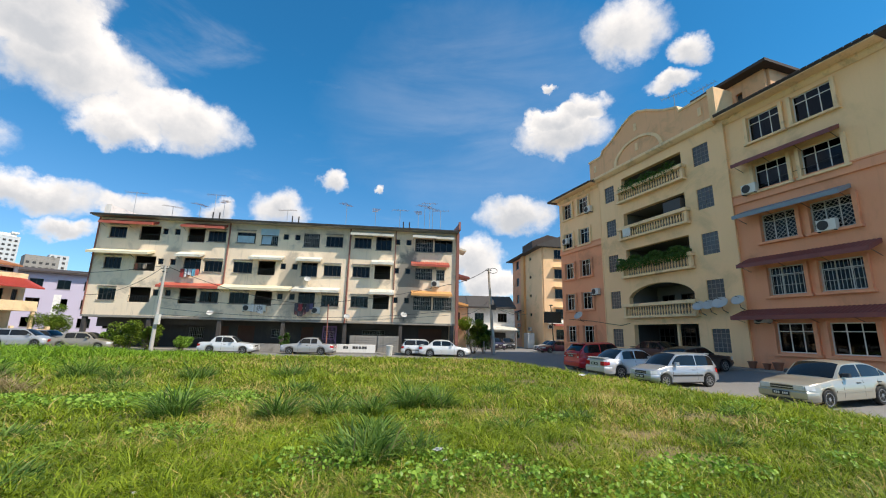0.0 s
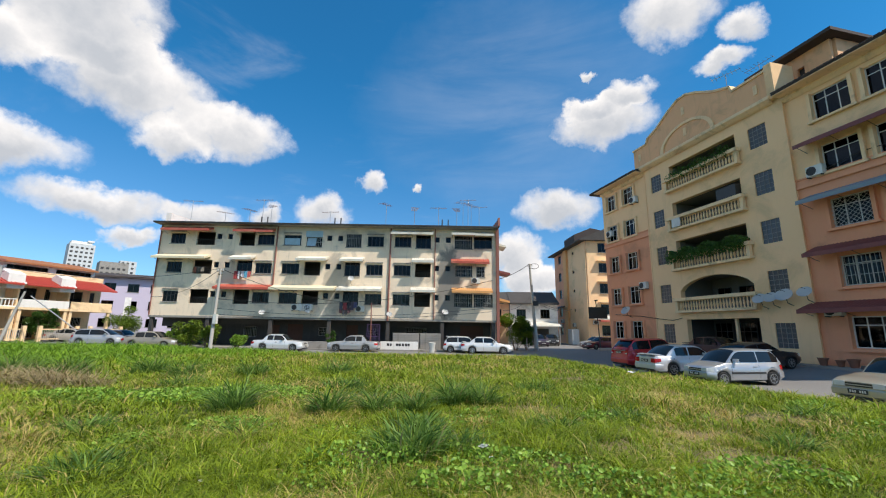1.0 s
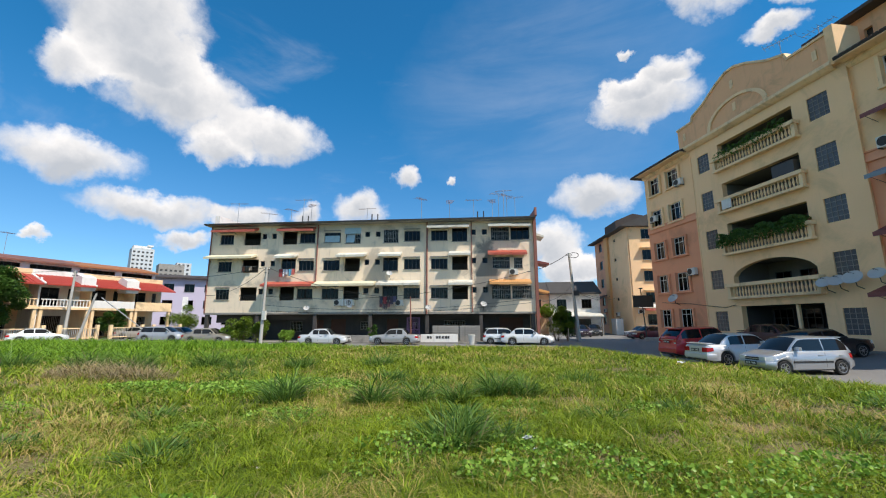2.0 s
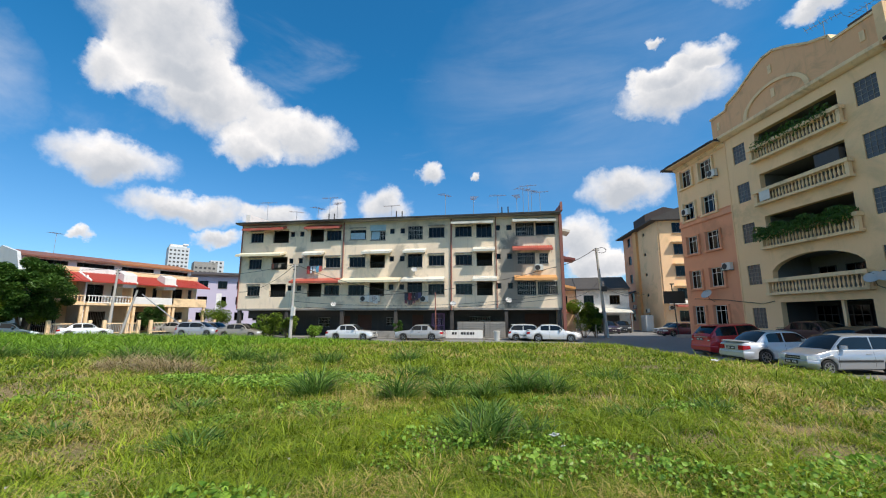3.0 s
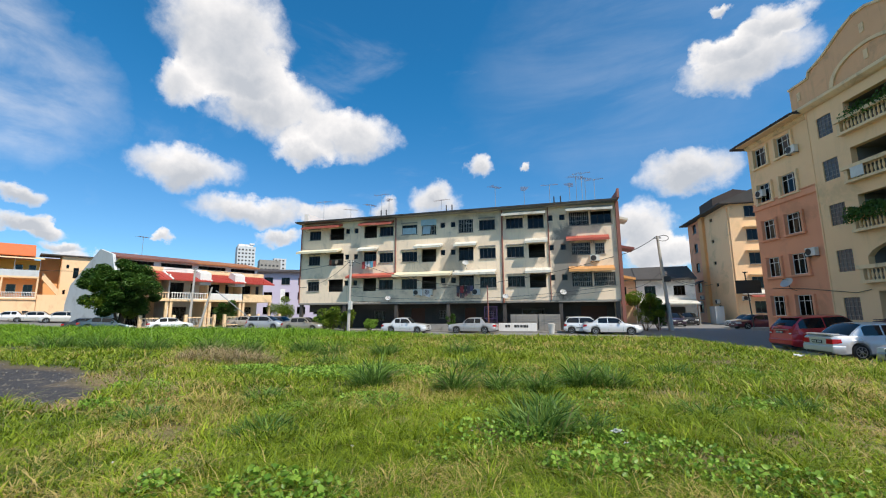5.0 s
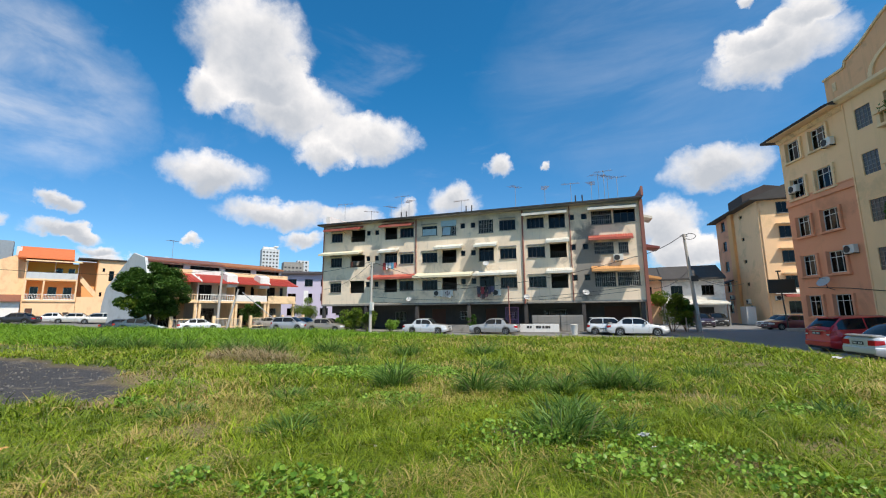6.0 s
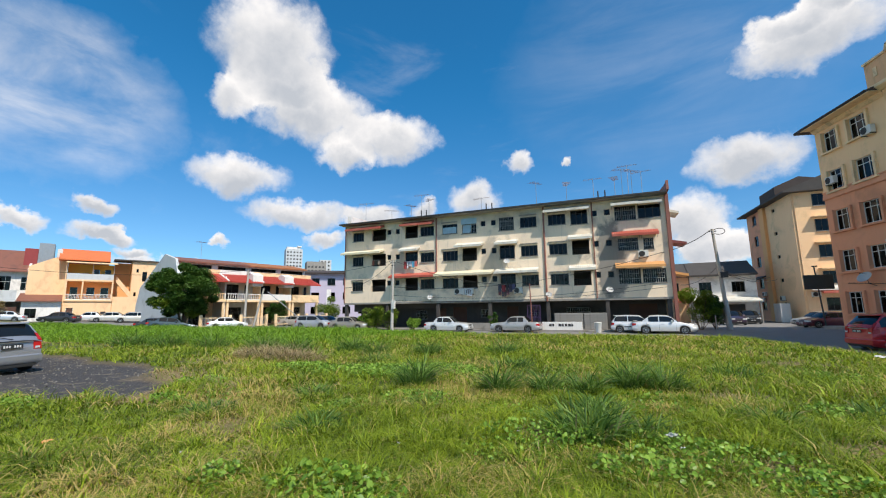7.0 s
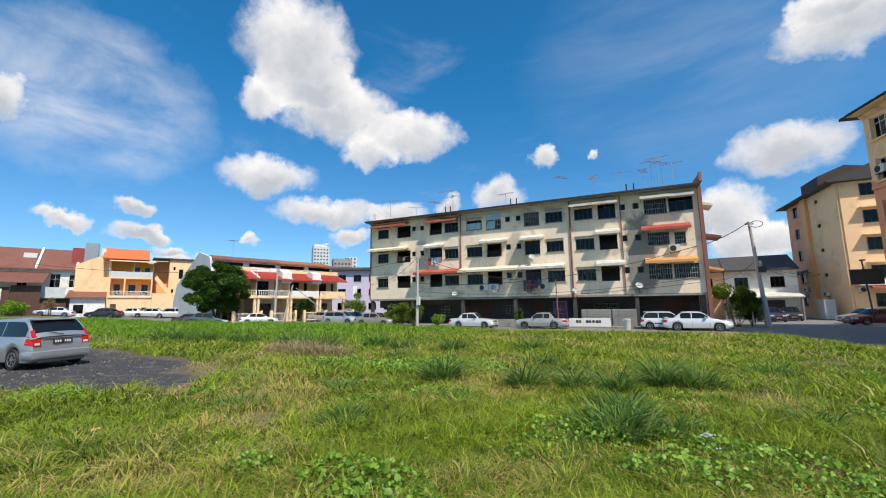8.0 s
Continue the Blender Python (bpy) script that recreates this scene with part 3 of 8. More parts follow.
def aircon(m, label="white split air conditioner unit on a wall bracket"):
    ob = thing("air_conditioner", m, label, "air conditioner", "air conditioner units")
    bevel(part("casing", Mesh().box(-0.4, -0.36, 0, 0.4, -0.06, 0.56), M["white_plastic"], ob), 0.02)
    fan = Mesh()
    for r in (0.08, 0.14, 0.20, 0.235):
        n = 20
        for i in range(n):
            a, b = 6.28318 * i / n, 6.28318 * (i + 1) / n
            fan.tube((-0.12 + r * math.cos(a), -0.37, 0.28 + r * math.sin(a)), (-0.12 + r * math.cos(b), -0.37, 0.28 + r * math.sin(b)), 0.007, n=4)
    part("fan_grille", fan, M["iron"], ob)
    part("fan", Mesh().tube((-0.12, -0.364, 0.28), (-0.12, -0.355, 0.28), 0.235, n=20), M["frame_dark"], ob)
    part("bracket", Mesh().box(-0.36, -0.38, -0.05, -0.31, 0.0, 0.0).box(0.31, -0.38, -0.05, 0.36, 0.0, 0.0), M["iron"], ob)
    return ob


def dish(m, r=0.38, label="grey satellite dish on a wall arm"):
    ob = thing("satellite_dish", m, label, "satellite dish", "satellite dishes")
    prof = [(0.02, 0.0), (r * 0.5, 0.03 * r / 0.38), (r * 0.8, 0.085 * r / 0.38), (r, 0.14 * r / 0.38), (r, 0.155 * r / 0.38), (r * 0.8, 0.1 * r / 0.38), (r * 0.4, 0.04), (0.02, 0.018)]
    d = part("reflector", Mesh().lathe(prof, 20), M["dish"], ob, smooth=True, at=pose(0, -0.55, 0.25, 52, 0, 14))
    part("feed_arm", Mesh().tube((0, r * 0.7, 0.06), (0, 0.05, r * 1.15), 0.012, n=5).tube((0, 0.05, r * 1.1), (0, 0.0, r * 1.25), 0.03, n=7), M["iron"], d)
    part("wall_arm", Mesh().tube((0, 0, -0.25), (0, -0.42, -0.1), 0.02, n=6).tube((0, -0.42, -0.1), (0, -0.5, 0.22), 0.02, n=6), M["iron"], ob)
    return ob


def antenna(m, h=2.2, n=8, label="thin metal rooftop television antenna"):
    ob = thing("antenna", m, label, "antenna", "rooftop antennas")
    part("mast", Mesh().tube((0, 0, 0), (0, 0, h), 0.025, n=5), M["metal"], ob)
    me = Mesh().tube((-0.9, 0, h - 0.15), (0.9, 0, h - 0.02), 0.018, n=4)
    for i in range(n):
        x = -0.85 + 1.7 * i / (n - 1)
        me.tube((x, -0.45 + 0.02 * i, h - 0.08 + x * 0.07), (x, 0.45 - 0.02 * i, h - 0.08 + x * 0.07), 0.012, n=4)
    part("elements", me, M["metal"], ob)
    return ob


def laundry(m, colours, length=1.6, seed=1):
    rng = random.Random(seed)
    ob = thing("laundry_rack", m, "washing hung out to dry on a balcony pole", "laundry")
    part("pole", Mesh().tube((0, 0, 0), (length, 0, 0), 0.014, n=5), M["metal"], ob)
    x = 0.05
    for i, c in enumerate(colours):
        w, h = rng.uniform(0.22, 0.36), rng.uniform(0.45, 0.8)
        n = 6
        vs = [(x + w * k / n, 0.02 * math.sin(k * 1.7 + i) - 0.012 * s, z + 0.02 * math.sin(k + i)) for s in (0, 1) for z in (0.0, -h * 0.5, -h) for k in range(n + 1)]
        fs = []
        for s in (0, 1):
            for r in range(2):
                for k in range(n):
                    a = s * 3 * (n + 1) + r * (n + 1) + k
                    fs.append((a, a + 1, a + n + 2, a + n + 1))
        part("garment", Mesh().add(vs, fs), cached(("cloth", c), lambda: material("cotton cloth", c, 0.9, var=0.15, scale=4)), ob)
        x += w + rng.uniform(0.0, 0.06)
        if x > length - 0.2:
            break
    return ob


# ---------------------------------------------------------------- weathered cream block with shops below
def w_wall_material():
    """The old render: rain streaks, mould with painted recess shade at the vent bays, a faint darker band near the top.
    """
    m = M["cream_old"].copy()
    m.name = "weathered cream render with mould and painted shade"
    t = m.node_tree
    b = t.nodes["Principled BSDF"]
    src = b.inputs["Base Color"].links[0].from_socket
    co = t.nodes.new("ShaderNodeTexCoord").outputs["Object"]
    sep = t.nodes.new("ShaderNodeSeparateXYZ")
    t.links.new(co, sep.inputs[0])
    n = noise_tex(t, co, 0.9, 7, 0.7, 0.5).outputs["Fac"]
    total = None
    # first three: mould plus painted shade of the vent bays; last: top band
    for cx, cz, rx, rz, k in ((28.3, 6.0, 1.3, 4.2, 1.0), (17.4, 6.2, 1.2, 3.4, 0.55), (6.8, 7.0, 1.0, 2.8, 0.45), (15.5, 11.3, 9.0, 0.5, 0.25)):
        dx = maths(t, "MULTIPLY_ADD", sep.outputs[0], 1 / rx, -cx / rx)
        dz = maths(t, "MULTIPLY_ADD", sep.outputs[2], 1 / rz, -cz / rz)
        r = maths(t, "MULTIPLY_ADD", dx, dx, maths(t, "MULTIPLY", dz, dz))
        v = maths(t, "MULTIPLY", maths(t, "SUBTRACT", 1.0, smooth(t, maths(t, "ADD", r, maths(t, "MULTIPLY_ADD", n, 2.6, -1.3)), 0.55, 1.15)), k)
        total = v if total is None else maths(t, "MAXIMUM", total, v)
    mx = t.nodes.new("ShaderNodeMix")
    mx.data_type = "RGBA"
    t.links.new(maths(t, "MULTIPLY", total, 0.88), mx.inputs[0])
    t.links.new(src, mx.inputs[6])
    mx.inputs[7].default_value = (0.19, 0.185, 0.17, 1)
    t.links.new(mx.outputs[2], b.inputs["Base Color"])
    return m


def build_walkup():
    rng = random.Random(4)
    at = pose(*W_ORIGIN, 0, 0, 0, W_TURN)
    ob = thing("apartment_building", at, "weathered cream four-storey walk-up flats over dark ground-floor shops", "building")
    L, D = 32.9, 10.5
    pitch = 2.83
    rows = [4.20, 4.20 + pitch, 4.20 + 2 * pitch]
    plain = [(1.0, 1.45), (9.55, 1.6), (12.1, 1.7), (20.3, 1.6), (22.98, 1.62)]
    deep = [(3.55, 1.8), (7.75, 1.5), (14.3, 1.55), (18.2, 1.5), (25.05, 1.5)]
    small = [5.5, 6.55, 16.3, 17.38, 26.88, 27.98]
    holes, wins = [], []
    for r, z in enumerate(rows):
        for x, w in plain:
            holes.append((x, x + w, z, z + 1.02)), wins.append((r, "plain", x, z, w, 1.02))
        for x, w in deep:
            holes.append((x, x + w, z - 0.12, z + 1.22)), wins.append((r, "deep", x, z - 0.12, w, 1.34))
        if r == 1:
            last = [(28.95, 1.65, z, 1.1), (31.0, 0.8, z, 1.0)]
        else:
            last = [(28.85, 1.75, z - 0.1, 1.3), (30.75, 1.8, z - 0.05, 1.2)]
        for x, w, zz, h in last:
            holes.append((x, x + w, zz, zz + h)), wins.append((r, "last", x, zz, w, h))
        for x in small:
            holes.append((x, x + 0.5, z + 0.5, z + 1.05)), wins.append((r, "small", x, z + 0.5, 0.5, 0.55))
    wall = pierced(0, L, 2.9, 11.8, 0, 0.22, holes)
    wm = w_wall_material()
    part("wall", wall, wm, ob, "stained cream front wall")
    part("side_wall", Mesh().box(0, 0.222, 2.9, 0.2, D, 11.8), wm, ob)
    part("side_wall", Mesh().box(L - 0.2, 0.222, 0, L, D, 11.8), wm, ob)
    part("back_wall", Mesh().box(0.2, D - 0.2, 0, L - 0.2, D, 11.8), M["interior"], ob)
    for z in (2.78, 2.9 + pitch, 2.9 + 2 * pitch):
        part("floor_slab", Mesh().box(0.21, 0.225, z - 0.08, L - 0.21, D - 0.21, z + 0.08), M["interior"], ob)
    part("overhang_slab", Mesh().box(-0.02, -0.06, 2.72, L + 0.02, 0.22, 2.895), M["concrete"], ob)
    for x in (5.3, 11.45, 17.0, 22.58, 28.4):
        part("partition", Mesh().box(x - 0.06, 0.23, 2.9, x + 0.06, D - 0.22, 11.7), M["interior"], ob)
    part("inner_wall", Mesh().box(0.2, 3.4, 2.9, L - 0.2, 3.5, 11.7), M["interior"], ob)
    # roof: shallow slope, projecting eave, rust-brown edge, fire walls at both ends
    roof = part("roof", Mesh().prism([(-0.90, 11.74), (-0.90, 11.86), (5.2, 12.55), (D + 0.4, 11.8), (D + 0.4, 11.7)], "x", -0.25, L + 0.1), M["roof_brown"], ob, "rust-brown sheet roof")
    part("gutter", Mesh().box(-0.25, -1.0, 11.72, L + 0.1, -0.905, 11.86), M["iron"], roof)
    part("soffit", Mesh().box(-0.2, -0.89, 11.69, L + 0.05, -0.002, 11.735), M["concrete"], roof)
    part("fire_wall", Mesh().prism([(-1.0, 11.92), (-0.9, 12.75), (-0.3, 12.6), (5.2, 13.1), (D, 12.3), (D, 11.9)], "x", L + 0.104, L + 0.3), M["pipe_red"], ob, "rust-red end fire wall")
    part("fire_wall", Mesh().prism([(0.6, 12.0), (0.6, 13.1), (5.2, 13.3), (D, 12.3), (D, 11.9)], "x", -0.22, 0.3), M["white_wall"], ob)
    for x in (9.6, 10.2, 16.9, 17.5, 27.6, 28.2):
        part("vent_pipe", Mesh().tube((x, 0.2, 11.8), (x, 0.2, 12.75), 0.06, n=7), M["iron"], ob)
    for x, z0, r in ((11.45, 5.9, 0.07), (22.58, 2.7, 0.08), (0.05, 2.9, 0.06), (26.95, 2.9, 0.045)):
        part("drain_pipe", Mesh().tube((x, -0.09, z0), (x, -0.09, 11.75), r, n=8), M["pipe_red"], ob)
    part("drain_pipe", Mesh().box(L + 0.005, -0.28, 0.15, L + 0.28, 0.1, 11.75), M["pipe_red"], ob, "wide rust-red corner duct")
    for r, kind, x, z, w, h in wins:
        if kind == "plain":
            glass_kind = "glass_pale" if (r, x) in ((2, 12.1), (0, 20.3), (0, 22.98)) else "glass_dark"
            window(ob, x, z, w, h, 0.02, "frame_dark", glass_kind, cols=4, curtain=rng.choice([0, 0.3, 0.5, 0.8, 1.0]))
            # weathered scalloped hood over the window
            hood = Mesh()
            for i in range(8):
                hood.box(x + w * i / 8 - 0.06, -0.10 - 0.05 * (i % 2), z + h + 0.14 + 0.02 * (i % 3), x + w * (i + 1) / 8 + 0.02, 0.0, z + h + 0.24)
            part("hood", hood, M["concrete"], ob)
        elif kind == "small":
            window(ob, x, z, w, h, 0.06, "frame_dark", "glass_dark", cols=1, sill=False, name="vent_window")
        else:
            open_look = rng.random() < 0.45 and kind == "deep"
            if open_look:
                top_rail = part("balcony_rail", Mesh().box(x, 0.03, z + 0.53, x + w, 0.07, z + 0.57), M["iron"], ob)
                for i in range(9):
                    part("bar", cached("rail_bar", lambda: Mesh().box(-0.01, 0, 0, 0.01, 0.02, 0.53).data("bar", M["iron"])), None, top_rail, at=pose(x + w * i / 8, 0.04, z))
            else:
                window(ob, x, z, w, h, 0.03, "frame_dark", "glass_dark", cols=3, transom=0.3, grille="bars" if rng.random() < 0.6 else "", curtain=rng.choice([0, 0.4, 1.0]))
    # projecting balcony box with clothes, blue shutters, and the many awnings
    part("shutter", Mesh().box(14.25, -0.10, 10.7, 15.9, -0.06, 11.3), cached("shutter", lambda: material("pale blue shutter", (0.36, 0.52, 0.60), 0.5, var=0.35, scale=3)), ob, "pale blue panel shutter")
    part("shutter", Mesh().box(0, -0.03, 0, 0.85, 0.0, 0.9), MESHES["shutter"], ob, at=pose(14.4, -0.08, 9.8, -14, 0, 0))
    part("curtain_sheet", Mesh().box(12.2, -0.03, 9.9, 13.7, -0.015, 10.55), MESHES["shutter"], ob)
    aw = [
        (2, 0.55, 5.1, "aw_red", 1.0), (2, 7.45, 9.5, "aw_red", 0.9), (2, 9.35, 11.2, "aw_red", 0.8), (2, 22.65, 26.75, "aw_white", 0.9), (2, 28.55, 30.8, "aw_white", 1.0), (2, 30.7, 32.6, "aw_white", 0.8),
        (1, 0.1, 5.15, "aw_cream", 1.1), (1, 7.3, 9.5, "aw_white", 0.9), (1, 13.7, 16.6, "aw_white", 1.0), (1, 17.9, 20.1, "aw_white", 1.0), (1, 24.75, 26.85, "aw_white", 0.9), (1, 28.5, 30.8, "aw_red", 0.8), (1, 30.8, 32.2, "aw_red", 0.6),
        (0, 6.2, 11.4, "aw_red", 1.0), (0, 11.5, 17.6, "aw_cream", 1.15), (0, 17.8, 21.95, "aw_white", 1.15), (0, 24.7, 27.0, "aw_white", 1.0), (0, 28.6, 32.45, "aw_orange", 1.1),
    ]
    for r, x0, x1, mat, proj in aw:
        awning(ob, x0, x1, rows[r] + 1.75 - (0.1 if r == 2 else 0), mat, proj, 0.36, label={"aw_red": "faded red awning", "aw_orange": "orange tiled awning"}.get(mat, "stained white awning"))
    for z, c, w in ((10.8, "aw_white", 1.2), (7.9, "aw_maroon", 1.6), (5.0, "aw_orange", 1.5)):
        part("side_awning", Mesh().prism([(L + 0.3, z + 0.35), (L + 0.3 + w, z), (L + 0.3 + w, z - 0.2), (L + 0.3, z + 0.1)], "y", 3.0, 5.2), M[c], ob)
    # ground floor: recessed shopfronts, piers, walkway
    front = 3.2
    shop_holes = [(1.0, 3.0, 0.9, 2.1), (4.0, 5.0, 0.15, 2.2), (7.6, 8.9, 1.0, 2.0), (10.2, 11.2, 0.15, 2.2), (12.0, 13.6, 0.15, 2.3), (15.2, 16.0, 1.2, 2.0), (18.0, 19.2, 0.15, 2.3), (20.3, 21.2, 1.2, 1.9), (24.0, 26.2, 0.9, 2.1), (29.6, 32.0, 0.15, 2.4)]
    # shade under the overhang is painted into these wall colours
    part("shopfront_wall", pierced(0.2, L - 0.21, 0.0, 2.7, front, front + 0.15, shop_holes), M["shop_grey"], ob, "grey recessed shopfront with dirt and painted shade")
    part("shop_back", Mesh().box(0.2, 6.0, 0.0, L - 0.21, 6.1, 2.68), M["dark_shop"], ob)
    for x0, x1, z0, z1 in shop_holes:
        if z0 > 0.5:
            window(ob, x0, z0, x1 - x0, z1 - z0, front, "frame_dark", "glass_dark", cols=2, grille="bars", sill=False)
        else:
            part("shop_door", Mesh().box(x0 + 0.02, front + 0.05, 0.15, x1 - 0.02, front + 0.1, z1 - 0.02), M["brown_wood"], ob, "dark brown shop door")
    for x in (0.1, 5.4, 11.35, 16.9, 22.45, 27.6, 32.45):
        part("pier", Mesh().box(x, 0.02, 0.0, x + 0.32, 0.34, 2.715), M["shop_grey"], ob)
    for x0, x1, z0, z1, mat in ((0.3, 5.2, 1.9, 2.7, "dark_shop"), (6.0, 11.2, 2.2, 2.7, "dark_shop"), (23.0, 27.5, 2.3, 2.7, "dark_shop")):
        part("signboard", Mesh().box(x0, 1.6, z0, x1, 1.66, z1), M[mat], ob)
    gate = Mesh()
    for i in range(10):
        gate.box(20.55 + 0.12 * i, 0.9, 0.15, 20.58 + 0.12 * i, 0.94, 2.3)
    gate.box(20.5, 0.88, 0.15, 20.58, 0.96, 2.4).box(21.7, 0.88, 0.15, 21.78, 0.96, 2.4).box(20.5, 0.88, 2.3, 21.78, 0.96, 2.4).box(20.55, 0.89, 1.2, 21.75, 0.95, 1.26)
    part("gate", gate, M["purple"], ob, "purple barred metal gate")
    for x0, x1 in ((23.2, 25.6), (25.75, 27.6)):
        panel = part("roller_shutter", Mesh().box(x0 - 0.05, -0.25, 0.16, x1 + 0.05, -0.20, 1.62), M["concrete"], ob, "grey steel roller shutter panel")
        for i in range(14):
            part("slat", cached(("slat", x1 - x0), lambda: Mesh().box(0, -0.06, 0.0, x1 - x0, 0.0, 0.1).data("slat", M["concrete"])), None, panel, at=pose(x0, -0.255 + 0.02 * (i % 2) - 0.02, 0.2 + 0.1 * i))
    part("walkway", Mesh().box(-0.2, -1.6, 0.0, L + 0.2, front + 3, 0.15), M["concrete"], ob, "raised concrete walkway")
    # low white walls before the shops; the left one's shade is put in as concrete grey
    for x0, x1, h, y in ((12.3, 17.3, 0.6, -1.1), (22.2, 25.6, 0.7, -1.4)):
        lw = thing("low_wall", at @ pose(0, 0, 0.15), "low whitewashed wall in front of the shops", "wall")
        bevel(part("wall", Mesh().box(x0, y, 0, x1, y + 0.12, h), M["white_wall" if x0 > 20 else "concrete"], lw), 0.02)
        if x0 > 20:
            bars = Mesh()
            for i, wd in enumerate((0.22, 0.16, 0.0, 0.24, 0.18, 0.2, 0.24, 0.16)):
                if wd:
                    bars.box(22.8 + 0.27 * i, y - 0.012, 0.32, 22.8 + 0.27 * i + wd, y - 0.004, 0.54)
            part("lettering", bars, M["frame_dark"], lw, "dark painted lettering")
    # fixtures on the wall
    for x, z in ((17.2 + 2.75, 3.5), (30.9, 6.35), (13.9, 3.55), (15.1, 3.55)):
        aircon(at @ pose(x, 0, z))
    for x, z, r in ((28.0, 3.3, 0.3), (22.8, 3.0, 0.28), (10.9, 3.0, 0.28), (19.0, 6.3, 0.3)):
        dish(at @ pose(x, -0.02, z), r, "small pale satellite dish under a window")
    laundry(at @ pose(7.7, -0.35, rows[1] + 0.15), [(0.35, 0.05, 0.05), (0.7, 0.7, 0.72), (0.6, 0.6, 0.65), (0.1, 0.35, 0.5), (0.5, 0.12, 0.1)], 1.6, 2)
    laundry(at @ pose(14.2, -0.35, rows[0] - 0.05), [(0.7, 0.7, 0.68), (0.62, 0.6, 0.58), (0.7, 0.68, 0.7), (0.55, 0.57, 0.6)], 1.6, 3)
    laundry(at @ pose(18.0, -0.45, rows[0] + 0.2), [(0.06, 0.07, 0.10), (0.30, 0.05, 0.06), (0.05, 0.05, 0.06), (0.07, 0.06, 0.09), (0.1, 0.1, 0.2)], 1.7, 5)
    laundry(at @ pose(18.0, -0.40, rows[0] - 0.35), [(0.10, 0.04, 0.05), (0.05, 0.05, 0.07), (0.04, 0.04, 0.05), (0.12, 0.06, 0.07)], 1.7, 7)
    laundry(at @ pose(3.7, -0.2, rows[1] + 0.5), [(0.35, 0.12, 0.08), (0.12, 0.1, 0.08), (0.3, 0.25, 0.2)], 1.5, 9)
    for x, y, h, turn in ((1.4, 2.0, 2.1, 20), (6.5, 4.0, 1.7, 70), (7.9, 4.0, 2.6, 10), (15.6, 3.0, 1.5, 5), (21.5, 3.5, 2.3, 60), (27.2, 3, 2.0, 15), (29.2, 4.0, 2.0, 80), (30.4, 3.5, 2.8, 5), (30.8, 4.5, 2.5, 40), (31.6, 3.5, 2.2, 0), (29.8, 2.6, 2.4, 30), (24.6, 3.2, 1.9, 100), (4.4, 3.0, 1.3, 50), (8.4, 5.0, 2.2, 130)):
        antenna(at @ pose(x, y, 11.95 + y * 0.11, 0, 0, turn), h * 1.3, 10)
    return ob


build_walkup()


# ---------------------------------------------------------------- cream and salmon block with pediment
def eave(parent, x0, x1, z, y, over=0.9, side=0.0, mat="roof_dark"):
    """A tiled roof edge: boarded soffit, fascia and a rising tiled slope."""
    roof = part("roof", Mesh().prism([(y - over, z + 0.02), (y - over, z + 0.16), (y + 5.5, z + 2.6), (y + 5.5, z + 2.4), (y + 0.1, z + 0.02)], "x", x0 - side, x1 + side), M[mat], parent, "dark brown tiled roof")
    part("soffit", Mesh().box(x0 - side, y - over + 0.02, z - 0.03, x1 + side, y - 0.002, z + 0.015), M["cream_trim"], roof)
    part("cornice", Mesh().prism([(y - 0.25, z - 0.034), (y - 0.25, z - 0.14), (y - 0.08, z - 0.32), (y - 0.004, z - 0.32), (y - 0.004, z - 0.034)], "x", x0, x1), M["cream_trim"], roof)
    tiles = Mesh()
    n = int((x1 - x0 + 2 * side) / 0.3)
    for i in range(n):
        u = x0 - side + 0.3 * i
        tiles.box(u + 0.02, y - over - 0.05, z + 0.10, u + 0.28, y - over + 0.2, z + 0.19)
    part("tile_edge", tiles, M[mat], roof)
    return roof


def surround(parent, x, z, w, h, y, mat):
    """Raised fins and sill round a window."""
    part("surround", Mesh().box(x - 0.17, y - 0.16, z - 0.06, x, y - 0.003, z + h + 0.05).box(x + w, y - 0.16, z - 0.06, x + w + 0.17, y - 0.003, z + h + 0.05)
         .box(x - 0.24, y - 0.20, z - 0.18, x + w + 0.24, y - 0.003, z - 0.063), M[mat], parent)


def baluster_mesh():
    def make():
        prof = [(0.045, 0.0), (0.045, 0.05), (0.025, 0.08), (0.05, 0.2), (0.058, 0.28), (0.03, 0.42), (0.026, 0.50), (0.045, 0.53), (0.045, 0.58)]
        return Mesh().lathe(prof, 7).data("baluster", M["cream_trim"], True)
    return cached("baluster", make)


def planter(m, w, seed, lush=1.0, label="trailing green plants along a balcony rail"):
    """Trailing balcony plants: many small leaves."""
    rng = random.Random(seed)
    me = Mesh()
    for i in range(int(420 * w * lush)):
        x = rng.uniform(0, w)
        hang = rng.random() < 0.4
        c = Vector((x, rng.uniform(-0.45, -0.1) if hang else rng.uniform(-0.35, 0.25), rng.uniform(-0.55, 0.1) * (rng.random()) if hang else rng.uniform(0.0, 0.6) * (0.4 + 0.6 * abs(math.sin(x * 1.7 + seed)))))
        s = rng.uniform(0.05, 0.11)
        q = Euler((rng.uniform(0, 6.3), rng.uniform(0, 6.3), rng.uniform(0, 6.3))).to_matrix()
        me.add([c + q @ Vector(p) for p in ((-s, 0, 0), (0, -s * 0.5, 0), (s, 0, 0.02), (0, s * 0.5, 0))], [(0, 1, 2, 3)])
    ob = thing("balcony_plant", m, label, "plant", "balcony plants")
    part("leaves", me, M["leaf_dark"], ob)
    part("trough", Mesh().box(0.05, -0.02, -0.02, w - 0.05, 0.2, 0.18), M["terracotta"], ob)
    return ob


